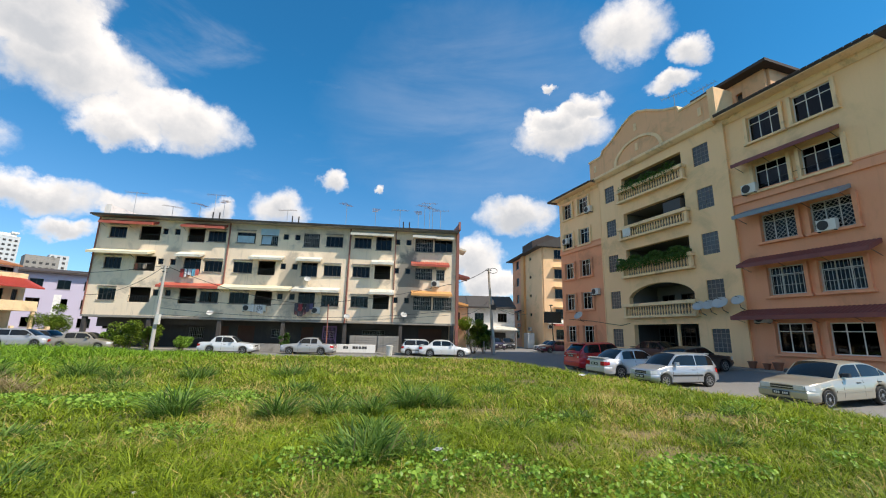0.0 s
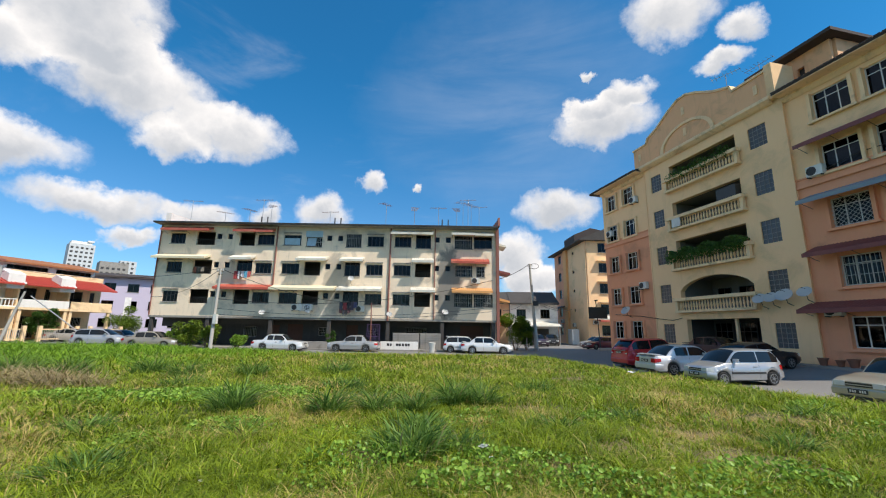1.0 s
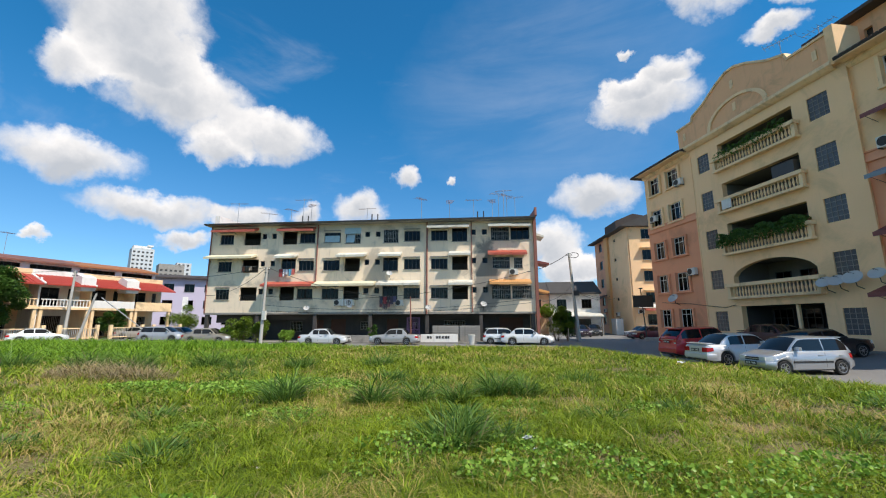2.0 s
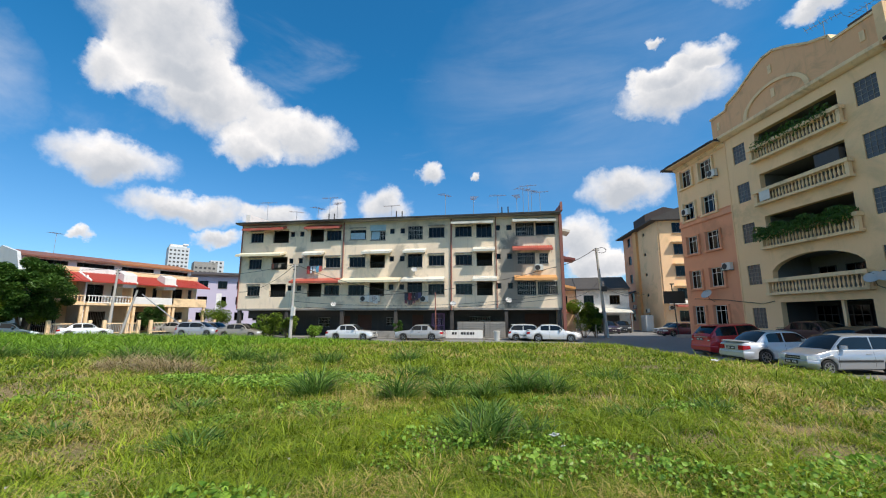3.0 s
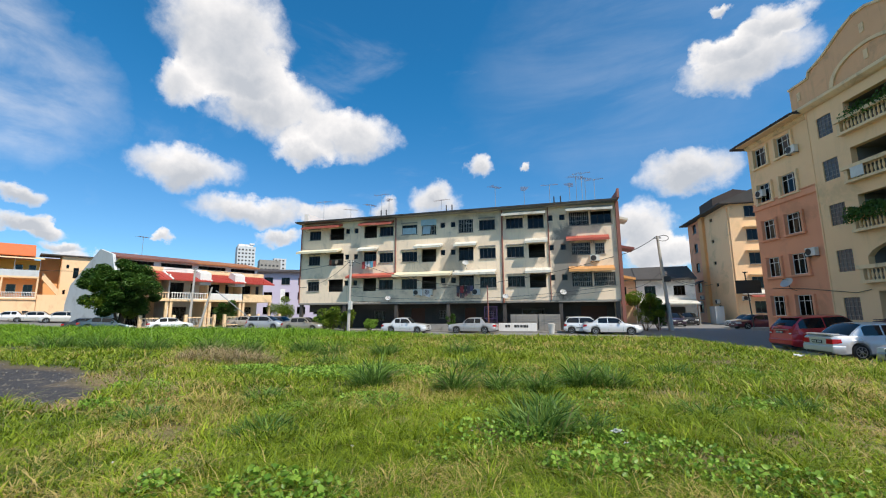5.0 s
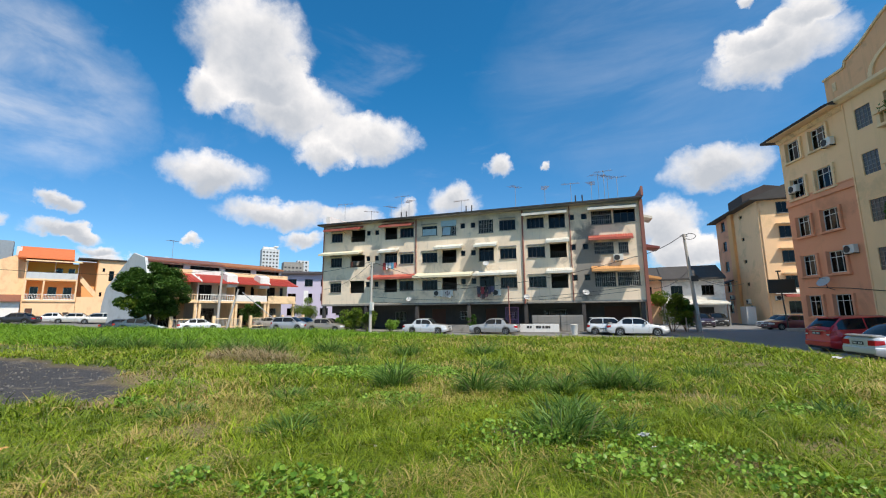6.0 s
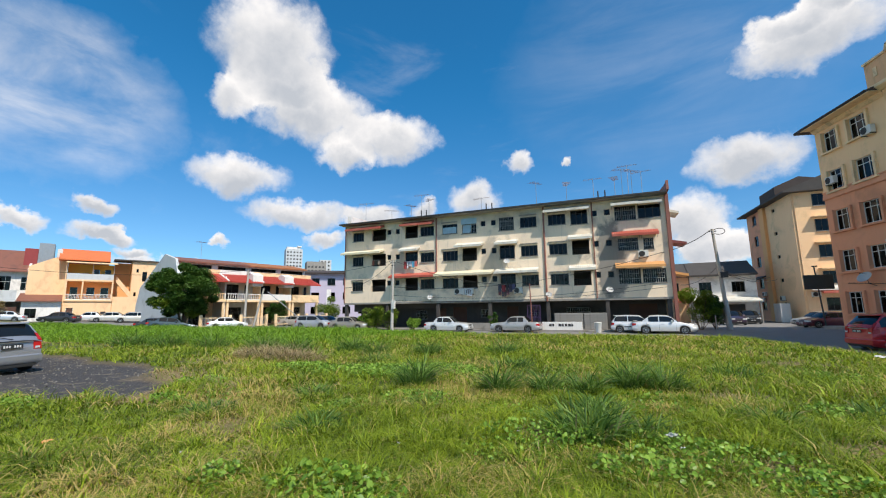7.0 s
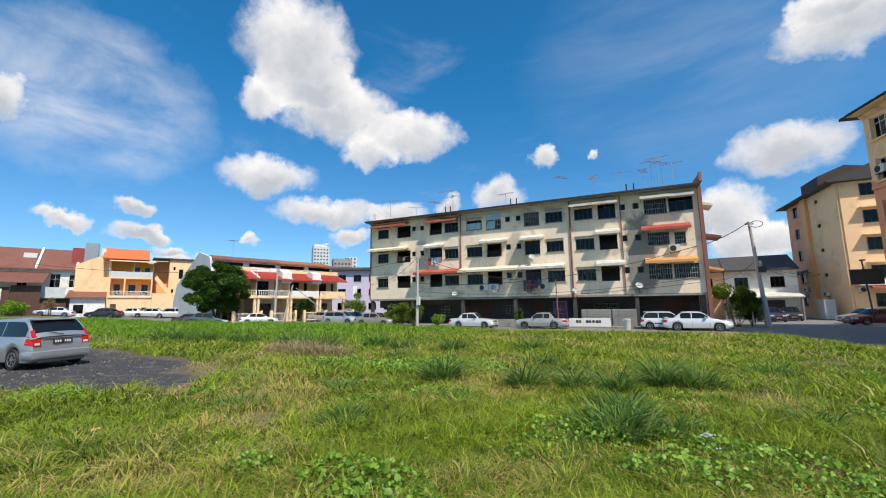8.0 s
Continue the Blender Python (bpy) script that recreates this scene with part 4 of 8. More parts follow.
def build_pediment_block():
    at = pose(*A_ORIGIN, 0, 0, 0, A_TURN)
    ob = thing("apartment_building", at, "five-storey cream and salmon apartment block with a pediment and balconies", "building")
    D, G = 13.0, 0.40
    sill1, pitch = 1.47, 3.0
    X0, XA, XB, X1 = 0.0, 6.25, 17.7, 25.4
    band = 9.95
    # flank walls: salmon below, cream above
    for xa, xb, wins in ((X0, XA, [(0.75, 1.4), (3.1, 1.5)]), (XB, X1, [(19.08, 1.75), (21.42, 1.78)])):
        holes = [(x, x + w, sill1 + pitch * k, sill1 + pitch * k + 1.5) for x, w in wins for k in range(5)]
        part("wall", pierced(xa, xb, 0, band, 0, 0.22, [h for h in holes if h[3] < band]), M["salmon"], ob, "salmon painted lower wall")
        part("wall", pierced(xa, xb, band, 15.55, 0, 0.22, [h for h in holes if h[2] > band]), M["cream_new"], ob, "cream painted upper wall")
        part("string_course", Mesh().prism([(-0.12, band - 0.02), (-0.12, band + 0.10), (-0.05, band + 0.45), (-0.10, band + 0.47), (-0.10, band + 0.55), (-0.003, band + 0.55), (-0.003, band - 0.02)], "x", xa, xb), M["salmon"], ob)
        for k in range(5):
            for j, (x, w) in enumerate(wins):
                z = sill1 + pitch * k
                near = xa > 10
                window(ob, x, z, w, 1.5, 0.02, "frame_white", "glass_blue", cols=3, transom=0.42, sill=False, curtain=0.4 if (k + j) % 4 == 0 else 0,
                       grille=("lattice" if near and k == 2 else "bars" if near and k == 1 else ""))
                surround(ob, x, z, w, 1.5, 0.0, "cream_trim" if k > 2 else "salmon")
    # centre bay
    bx0, bx1 = 8.95, 14.6
    y0 = -0.16
    sq = [(6.95, 1.1), (15.5, 1.12)]
    holes = [(x, x + w, 1.3 + pitch * k, 2.68 + pitch * k) for x, w in sq for k in range(5)]
    balc = [3.62, 6.70, 9.75, 12.85]
    tops = [6.0, 8.85, 11.85, 14.85]
    for z, t in zip(balc, tops):
        holes.append((bx0, bx1, z, t))
    holes.append((9.25, 14.65, 0.0, 3.0))
    part("wall", pierced(XA, XB, 0, 15.8, y0, 0.22, holes), M["cream_new"], ob, "cream painted centre bay")
    # arch over the lowest balcony
    arch = Mesh()
    n = 16
    for i in range(n):
        a, b = i / n, (i + 1) / n
        xa, xb = bx0 + (bx1 - bx0) * a, bx0 + (bx1 - bx0) * b
        za, zb = (5.05 + 0.9 * math.sin(math.pi * min(1, max(0, q))) ** 0.6 for q in (a, b))
        arch.add([(xa, y0, 6.0), (xb, y0, 6.0), (xb, y0, zb), (xa, y0, za), (xa, 0.2, 6.0), (xb, 0.2, 6.0), (xb, 0.2, zb), (xa, 0.2, za)], [(0, 3, 2, 1), (4, 5, 6, 7), (2, 3, 7, 6)])
    # widen that opening to the arch
    arch.weld = True
    part("arch", arch, M["cream_new"], ob)
    for x, w in sq:
        for k in range(5):
            z = 1.3 + pitch * k
            fr = part("louvre_window", Mesh().box(x, y0 + 0.07, z, x + w, y0 + 0.14, z + 1.38), M["louvre"], ob, "grey glass block window")
            g = Mesh()
            for i in range(1, 4):
                g.box(x + w * i / 4 - 0.012, y0 + 0.045, z, x + w * i / 4 + 0.012, y0 + 0.068, z + 1.38)
            for i in range(1, 5):
                g.box(x, y0 + 0.043, z + 1.38 * i / 5 - 0.012, x + w, y0 + 0.066, z + 1.38 * i / 5 + 0.012)
            part("joint", g, M["concrete"], fr)
    for i, (z, t) in enumerate(zip(balc, tops)):
        # recess behind the rail, its shade put into the dark plaster colour
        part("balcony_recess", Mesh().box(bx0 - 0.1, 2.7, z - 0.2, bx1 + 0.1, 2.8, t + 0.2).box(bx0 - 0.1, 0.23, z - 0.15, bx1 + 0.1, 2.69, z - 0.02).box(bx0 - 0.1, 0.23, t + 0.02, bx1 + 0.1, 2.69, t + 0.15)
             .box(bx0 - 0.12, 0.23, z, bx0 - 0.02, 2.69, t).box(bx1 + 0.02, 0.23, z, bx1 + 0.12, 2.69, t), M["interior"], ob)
        for wx in (bx0 + 0.5, bx0 + 2.2, bx0 + 4.0):
            window(ob, wx, z + 0.15, 1.1, 1.55, 2.55, "frame_dark", "glass_dark", cols=2, sill=False, name="balcony_door")
        rail = part("balustrade", Mesh().box(bx0 - 0.35, -0.62, z + 0.70, bx1 + 0.35, -0.10 - 0.062, z + 0.92).box(bx0 - 0.30, -0.56, z - 0.14, bx1 + 0.30, y0 - 0.004, z + 0.02)
                    .box(bx0 - 0.28, -0.5, z + 0.02, bx0 - 0.06, -0.28, z + 0.70).box(bx1 + 0.06, -0.5, z + 0.02, bx1 + 0.28, -0.28, z + 0.70), M["cream_trim"], ob, "cream balcony rail with turned balusters")
        for k in range(24):
            part("baluster", baluster_mesh(), None, rail, at=pose(bx0 + 0.12 + (bx1 - bx0 - 0.24) * k / 23, -0.38, z + 0.02) @ Matrix.Diagonal((1.25, 1.25, 1.17, 1)))
        # dark colour paints the shaded gaps between the balusters
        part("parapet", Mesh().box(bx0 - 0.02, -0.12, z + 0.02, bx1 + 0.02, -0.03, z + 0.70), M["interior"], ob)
    # entrance, its recess shade painted as a near-black lining
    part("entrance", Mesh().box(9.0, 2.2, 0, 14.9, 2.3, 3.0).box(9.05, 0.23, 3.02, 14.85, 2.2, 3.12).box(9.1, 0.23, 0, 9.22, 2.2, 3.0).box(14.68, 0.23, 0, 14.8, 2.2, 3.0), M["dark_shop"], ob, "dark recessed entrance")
    for x in (12.8,):
        part("post", Mesh().box(x, 0.1, 0, x + 0.16, 0.26, 3.0), M["cream_trim"], ob)
    for x in (9.5, 11.25, 13.05):
        window(ob, x, 0.5, 1.4, 2.3, 1.9, "frame_dark", "glass_dark", cols=3, transom=0.6, sill=False, name="entrance_door")
    # pediment: shoulders, sloping gable, cornice, arch relief, ornaments
    cx = 10.9
    outline = [(5.25, 15.8), (17.2, 15.8), (17.2, 17.75), (14.9, 17.75), (14.75, 18.15), (13.6, 18.55), (12.2, 19.35), (11.3, 19.72), (10.5, 19.72), (9.6, 19.35), (8.2, 18.55), (7.05, 18.15), (6.9, 17.75), (5.25, 17.75)]
    part("pediment", Mesh().prism(outline, "y", y0 - 0.05, y0 + 0.25), M["tan"], ob, "tan stepped pediment")
    cap = Mesh()
    top = outline[2:]
    for (xa, za), (xb, zb) in zip(top, top[1:]):
        ln = math.hypot(xb - xa, zb - za)
        cap.box(-0.04, -0.14, -0.09, ln + 0.04, 0.42, 0.05, Matrix.Translation((xa, y0, za)) @ Euler((0, -math.atan2(zb - za, xb - xa), 0)).to_matrix().to_4x4())
    part("coping", cap, M["cream_trim"], ob)
    part("cornice", Mesh().prism([(y0 - 0.42, 15.72), (y0 - 0.42, 15.9), (y0 - 0.2, 16.05), (y0 - 0.053, 16.05), (y0 - 0.053, 15.5), (y0 - 0.2, 15.55)], "x", 5.2, 17.3), M["cream_trim"], ob, "stained projecting cornice")
    rib = Mesh()
    for i in range(18):
        a, b = math.pi * i / 18, math.pi * (i + 1) / 18
        p = [(cx + r * 2.5 * math.cos(q), 16.1 + r * 1.6 * math.sin(q)) for q in (a, b) for r in (1.0, 0.88)]
        rib.add([(x, y0 - 0.16, z) for x, z in p] + [(x, y0 - 0.053, z) for x, z in p], [(0, 2, 3, 1), (4, 5, 7, 6), (0, 4, 6, 2), (1, 3, 7, 5)])
    rib.weld = True
    part("arch_relief", rib, M["cream_trim"], ob)
    for x, z in ((6.0, 16.9), (16.4, 16.9), (cx, 18.6), (cx, 16.9)):
        part("ornament", Mesh().box(x - 0.13, y0 - 0.10, z - 0.3, x + 0.13, y0 - 0.053, z + 0.3), M["cream_trim"], ob)
    part("end_pier", Mesh().box(17.2, y0 - 0.3, 15.7, 17.65, 1.2, 17.95), M["cream_new"], ob)
    for x in (XA, XB):
        part("pilaster_joint", Mesh().box(x - 0.05, y0 - 0.04, 0, x + 0.05, y0 - 0.003, 15.5), M["cream_new"], ob)
    # roofs
    eave(ob, X0, XA - 0.1, 15.55, 0.0, 0.95, 0.0)
    eave(ob, XB + 0.05, X1, 15.55, 0.0, 0.95, 0.0)
    part("roof_end", Mesh().prism([(-0.95, 15.57), (-0.95, 15.75), (5.6, 18.0), (13.4, 15.75), (13.4, 15.57)], "x", X1, X1 + 0.75), M["roof_dark"], ob)
    part("roof_end", Mesh().prism([(-0.95, 15.57), (-0.95, 15.75), (5.6, 18.0), (13.4, 15.75), (13.4, 15.57)], "x", X0 - 0.75, X0), M["roof_dark"], ob)
    part("roof_back", Mesh().box(X0, 5.5, 16.3, X1, D, 16.6), M["roof_dark"], ob)
    # raised stair lantern behind the pediment
    part("lantern_wall", pierced(15.6, 19.35, 15.6, 18.62, 1.7, 1.9, [(16.25, 16.65, 17.35, 17.85), (17.55, 17.95, 17.35, 17.85)]), M["tan"], ob, "tan raised lantern wall with two small vents")
    # near-black filling paints the darkness behind the vents
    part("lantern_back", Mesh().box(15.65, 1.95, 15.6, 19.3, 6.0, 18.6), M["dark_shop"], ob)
    part("lantern_side", Mesh().box(19.3, 1.95, 15.6, 19.5, 6.0, 18.62), M["tan"], ob)
    part("lantern_roof", Mesh().add([(14.9, 0.95, 18.63), (19.95, 0.95, 18.63), (19.95, 7.0, 18.63), (14.9, 7.0, 18.63), (14.9, 0.95, 18.82), (19.95, 0.95, 18.82), (19.95, 7.0, 18.82), (14.9, 7.0, 18.82), (17.4, 4.0, 19.9)],
         [(3, 2, 1, 0), (0, 1, 5, 4), (1, 2, 6, 5), (2, 3, 7, 6), (3, 0, 4, 7), (4, 5, 8), (5, 6, 8), (6, 7, 8), (7, 4, 8)]), M["roof_dark"], ob, "dark tiled lantern roof")
    # body: ends, back, floors, core
    part("end_wall", Mesh().box(X1 - 0.2, 0.222, 0, X1, D, 15.55), M["cream_new"], ob)
    part("end_wall", Mesh().box(X0, 0.222, 0, X0 + 0.2, D, 15.55), M["cream_new"], ob)
    part("gable_wall", Mesh().prism([(0.0, 15.55), (5.6, 17.8), (13.0, 15.55)], "x", X1 - 0.2, X1), M["cream_new"], ob)
    part("gable_wall", Mesh().prism([(0.0, 15.55), (5.6, 17.8), (13.0, 15.55)], "x", X0, X0 + 0.2), M["cream_new"], ob)
    part("back_wall", Mesh().box(X0 + 0.2, D - 0.2, 0, X1 - 0.2, D, 15.55), M["interior"], ob)
    for k in range(6):
        for xa, xb in ((X0 + 0.21, bx0 - 0.2), (bx1 + 0.2, X1 - 0.21)):
            part("floor_slab", Mesh().box(xa, 0.23, 0.38 + pitch * k, xb, D - 0.21, 0.53 + pitch * k), M["interior"], ob)
    part("core_wall", Mesh().box(X0 + 0.21, 3.2, 0.0, X1 - 0.21, 3.3, 16.0), M["interior"], ob)
    # awnings of the flank nearest the lot
    awning(ob, 18.4, 23.2, 12.55, "aw_maroon", 0.9, 0.42, label="brown metal awning")
    awning(ob, 18.2, 23.2, 9.45, "aw_blue", 1.05, 0.42, label="blue-grey corrugated awning")
    awning(ob, 18.1, 23.9, 6.65, "aw_maroon", 1.05, 0.45, label="maroon metal awning")
    awning(ob, 17.5, 24.6, 3.75, "aw_maroon", 1.15, 0.42, label="maroon metal awning")
    part("cable_run", Mesh().path([(18.9, -0.05, 10.55), (19.9, -0.05, 10.75), (20.8, -0.05, 10.9), (21.6, -0.06, 10.85), (23.0, -0.05, 11.0)], 0.02), M["cable"], ob)
    part("cable_run", Mesh().path([(1.0, -0.05, 3.6), (4.5, -0.05, 3.35), (6.2, -0.21, 3.15), (8.0, -0.21, 2.95), (8.9, -0.21, 3.1)], 0.02), M["cable"], ob)
    for x, z in ((18.85, 10.35), (22.15, 7.35), (18.6, 3.0), (4.75, 13.2), (1.2, 10.9), (5.2, 5.6)):
        aircon(at @ pose(x, 0, z))
    for x, z, r in ((15.3, 3.75, 0.36), (15.95, 3.78, 0.36), (16.7, 3.85, 0.42), (17.75, 3.95, 0.34)):
        dish(at @ pose(x, y0, z), r)
    dish(at @ pose(3.2, 0, 3.55), 0.42)
    planter(at @ pose(bx0 + 0.1, -0.3, balc[3] + 0.9), 5.3, 3, 0.55)
    planter(at @ pose(bx0 - 0.5, -0.4, balc[1] + 0.92), 6.3, 5, 1.7, "dense trailing plants over a balcony rail")
    part("washing_box", Mesh().box(bx1 - 1.5, -0.5, balc[2] + 0.95, bx1 - 0.1, 0.1, balc[2] + 1.7), M["frame_dark"], ob)
    part("notice", Mesh().box(bx0 + 0.3, -0.66, balc[2] + 0.05, bx0 + 1.1, -0.625, balc[2] + 0.7), M["white_plastic"], ob)
    # apron, pots by the wall
    part("apron", Mesh().box(X0 - 0.3, -1.1, 0.0, X1 + 0.3, -0.004, 0.55), M["concrete"], ob, "raised concrete apron along the wall")
    for x, s in ((18.0, 0.42), (18.75, 0.35), (19.3, 0.45), (20.3, 0.35)):
        pot = thing("flower_pot", at @ pose(x, -0.6, 0.55), "brown clay flower pot beside the wall", "pot", "flower pots")
        part("pot", Mesh().lathe([(s * 0.32, 0), (s * 0.5, s * 0.75), (s * 0.56, s * 0.78), (s * 0.56, s * 0.9), (s * 0.46, s * 0.9), (s * 0.44, s * 0.8)], 14), M["terracotta"], pot, smooth=True)
    for x, h in ((9.5, 1.6), (13.2, 1.9)):
        antenna(at @ pose(x, 1.5, 18.6, 0, 0, 30), h)
    antenna(at @ pose(15.2, 2.0, 17.6, 0, 0, 10), 2.4)
    return ob


build_pediment_block()


def build_far_block():
    """The next block of the same estate, beyond the side street."""
    at = pose(15.06, 60.1, 0, 0, 0, -82)
    ob = thing("apartment_building", at, "five-storey peach and cream apartment block beyond the side street", "building")
    L, D, z1 = 14.0, 14.0, 15.2
    # flank along the street, local x from far (-L) to near (0)
    cols = [(-12.0, -10.6)]
    holes = [(a, b, 1.5 + 3 * k, 2.9 + 3 * k) for a, b in cols for k in range(5)]
    part("wall", pierced(-L, -8.6, 0, z1, 0, 0.2, holes), M["salmon"], ob, "salmon street wall")
    for a, b, z, t in holes:
        window(ob, a, z, b - a, t - z, 0.02, "frame_dark", "glass_dark", cols=2)
    part("pier", Mesh().box(-8.6, -0.35, 0, -7.2, 0.2, z1), M["orange"], ob, "orange painted pier")
    vents = [(-5.4, -4.5, 2.0 + 3 * k, 2.45 + 3 * k) for k in range(5)]
    part("wall", pierced(-7.2, 0, 0, z1, 0, 0.2, vents), M["cream_new"], ob, "cream stair wall")
    for a, b, z, t in vents:
        window(ob, a, z, b - a, t - z, 0.04, "frame_dark", "glass_dark", cols=2, sill=False, name="vent_window")
    # sunlit end towards the lot
    end = part("end_wall", Mesh().box(-0.2, 0.202, 0, 0, D, z1), M["peach"], ob, "sunlit peach end wall")
    end_holes = [(1.9, 4.1, 1.5 + 3 * k, 2.9 + 3 * k) for k in range(5)]
    m = Mesh()
    pierced(0.21, D, 0, z1 - 3.4, -0.004, 0.1, end_holes, m)
    part("end_face", m, M["peach"], ob, at=pose(0.11, 0, 0, 0, 0, 90))
    m = Mesh()
    pierced(0.21, D, z1 - 3.4, z1, -0.004, 0.1, end_holes, m)
    part("end_face", m, M["cream_new"], ob, at=pose(0.11, 0, 0, 0, 0, 90))
    for a, b, z, t in end_holes:
        window(ob, 0.11, z, b - a, t - z, a, "frame_dark", "glass_blue", cols=4, turn=90)
    for k in (1, 2, 3):
        part("window_hood", Mesh().box(0.12, 1.6, 3.1 + 3 * k, 0.85, 4.5, 3.22 + 3 * k), M["cream_trim"], ob)
    part("awning", Mesh().prism([(0.12, 4.35), (1.3, 3.85), (1.3, 3.7), (0.12, 4.2)], "y", 0.3, 6.0), M["aw_white"], ob)
    part("awning", Mesh().prism([(0.12, 4.0), (1.5, 3.55), (1.5, 3.35), (0.12, 3.8)], "y", 1.2, 6.0), M["aw_red"], ob, "red and white striped awning")
    part("hood", Mesh().prism([(-0.002, 6.2), (-1.2, 5.6), (-1.2, 5.5), (-0.002, 6.05)], "x", -12.6, -9.5), M["roof_dark"], ob)
    part("roof", Mesh().prism([(-1.0, z1), (-1.0, z1 + 0.18), (4.5, z1 + 2.4), (D + 0.8, z1 + 0.2), (D + 0.8, z1)], "x", -L - 0.8, 0.9), M["roof_grey"], ob, "dark weathered tile roof")
    part("roof", Mesh().prism([(-0.6, z1 + 0.2), (-0.6, z1 + 1.5), (2.0, z1 + 2.6), (4.0, z1 + 2.2)], "x", -6.8, -2.2), M["roof_dark"], ob)
    part("back_wall", Mesh().box(-L, D - 0.2, 0, -0.2, D, z1), M["interior"], ob)
    part("core_wall", Mesh().box(-L, 2.5, 0, -0.3, 2.6, z1), M["interior"], ob)
    for x, z in ((-10.2, 3.4), (-10.8, 2.6), (-4.9, 2.7)):
        aircon(at @ pose(x, 0, z))
    aircon(at @ pose(0.12, 1.0, 3.0, 0, 0, 90))
    aircon(at @ pose(0.12, 5.2, 3.4, 0, 0, 90))
    # electrical cabinet at the corner
    cab = thing("electrical_cabinet", at @ pose(-2.2, -1.4, 0.02), "grey metal electrical cabinet beside the street", "cabinet")
    bevel(part("body", Mesh().box(-0.9, -0.5, 0.1, 0.9, 0.5, 2.3), M["grey_wall"], cab), 0.03)
    part("door", Mesh().box(-0.85, -0.53, 0.2, -0.02, -0.503, 2.2), M["grey_wall"], cab)
    part("door", Mesh().box(0.02, -0.53, 0.2, 0.85, -0.503, 2.2), M["grey_wall"], cab)
    part("plinth", Mesh().box(-0.95, -0.55, 0, 0.95, 0.55, 0.1), M["concrete"], cab)
    # two-storey houses at the end of the side street
    for i, (x, w, mat) in enumerate(((-2.5, 6.6, "peach"), (4.2, 7.2, "white_wall"))):
        h = thing("terrace_house", pose(x, 63.0, 0, 0, 0, 2), ("peach" if i == 0 else "white") + " two-storey terrace house with a dark tile roof", "house", "terrace houses")
        hh = [(1.0, 2.4, 3.9, 5.2), (w - 2.6, w - 1.2, 3.9, 5.2), (1.2, w - 1.4, 0.3, 2.3)]
        part("wall", pierced(0, w, 0, 6.1, 0, 0.2, hh), M[mat], h)
        for a, b, z, t in hh[:2]:
            window(h, a, z, b - a, t - z, 0.02, "frame_dark", "glass_dark", cols=3)
        part("porch_back", Mesh().box(0, 2.5, 0, w, 2.6, 6.0).box(0.05, 0.22, 2.9, w, 2.4, 3.0), M["interior"], h)
        part("roof", Mesh().prism([(-0.8, 5.95), (-0.8, 6.15), (4.0, 8.2), (9.0, 6.2), (9.0, 6.0)], "x", -0.1, w + 0.1), M["roof_grey"], h, "dark grey tile roof")
        part("porch_roof", Mesh().prism([(-2.6, 2.6), (-2.6, 2.75), (-0.003, 3.3), (-0.003, 3.1)], "x", 0.1, w - 0.1), M["aw_red" if i == 0 else "aw_white"], h)
        for xx in (0.25, w - 0.4):
            part("post", Mesh().box(xx, -2.5, 0, xx + 0.15, -2.35, 2.62), M["concrete"], h)


build_far_block()


# ---------------------------------------------------------------- houses on the far side of the lot
def gable_roof(parent, x0, x1, y0, y1, z, rise, mat, over=0.5, label=""):
    ym = (y0 + y1) / 2
    me = Mesh().prism([(y0 - over, z - 0.12), (y0 - over, z + 0.04), (ym, z + rise + 0.1), (y1 + over, z + 0.04), (y1 + over, z - 0.12), (ym, z + rise - 0.1)], "x", x0, x1)
    return part("roof", me, M[mat], parent, label)


def rail(parent, x0, x1, y, z, h=0.8, mat="white_wall", step=0.22):
    r = part("balcony_rail", Mesh().box(x0, y - 0.06, z + h - 0.1, x1, y + 0.06, z + h).box(x0, y - 0.05, z, x1, y + 0.05, z + 0.12), M[mat], parent)
    me = cached(("rail_post", h, mat), lambda: Mesh().lathe([(0.05, 0.12), (0.035, 0.2), (0.06, h * 0.45), (0.035, h * 0.75), (0.05, h - 0.1)], 6).data("baluster", M[mat], True))
    for i in range(int((x1 - x0) / step)):
        part("baluster", me, None, r, at=pose(x0 + step * (i + 0.5), y, z))
    return r


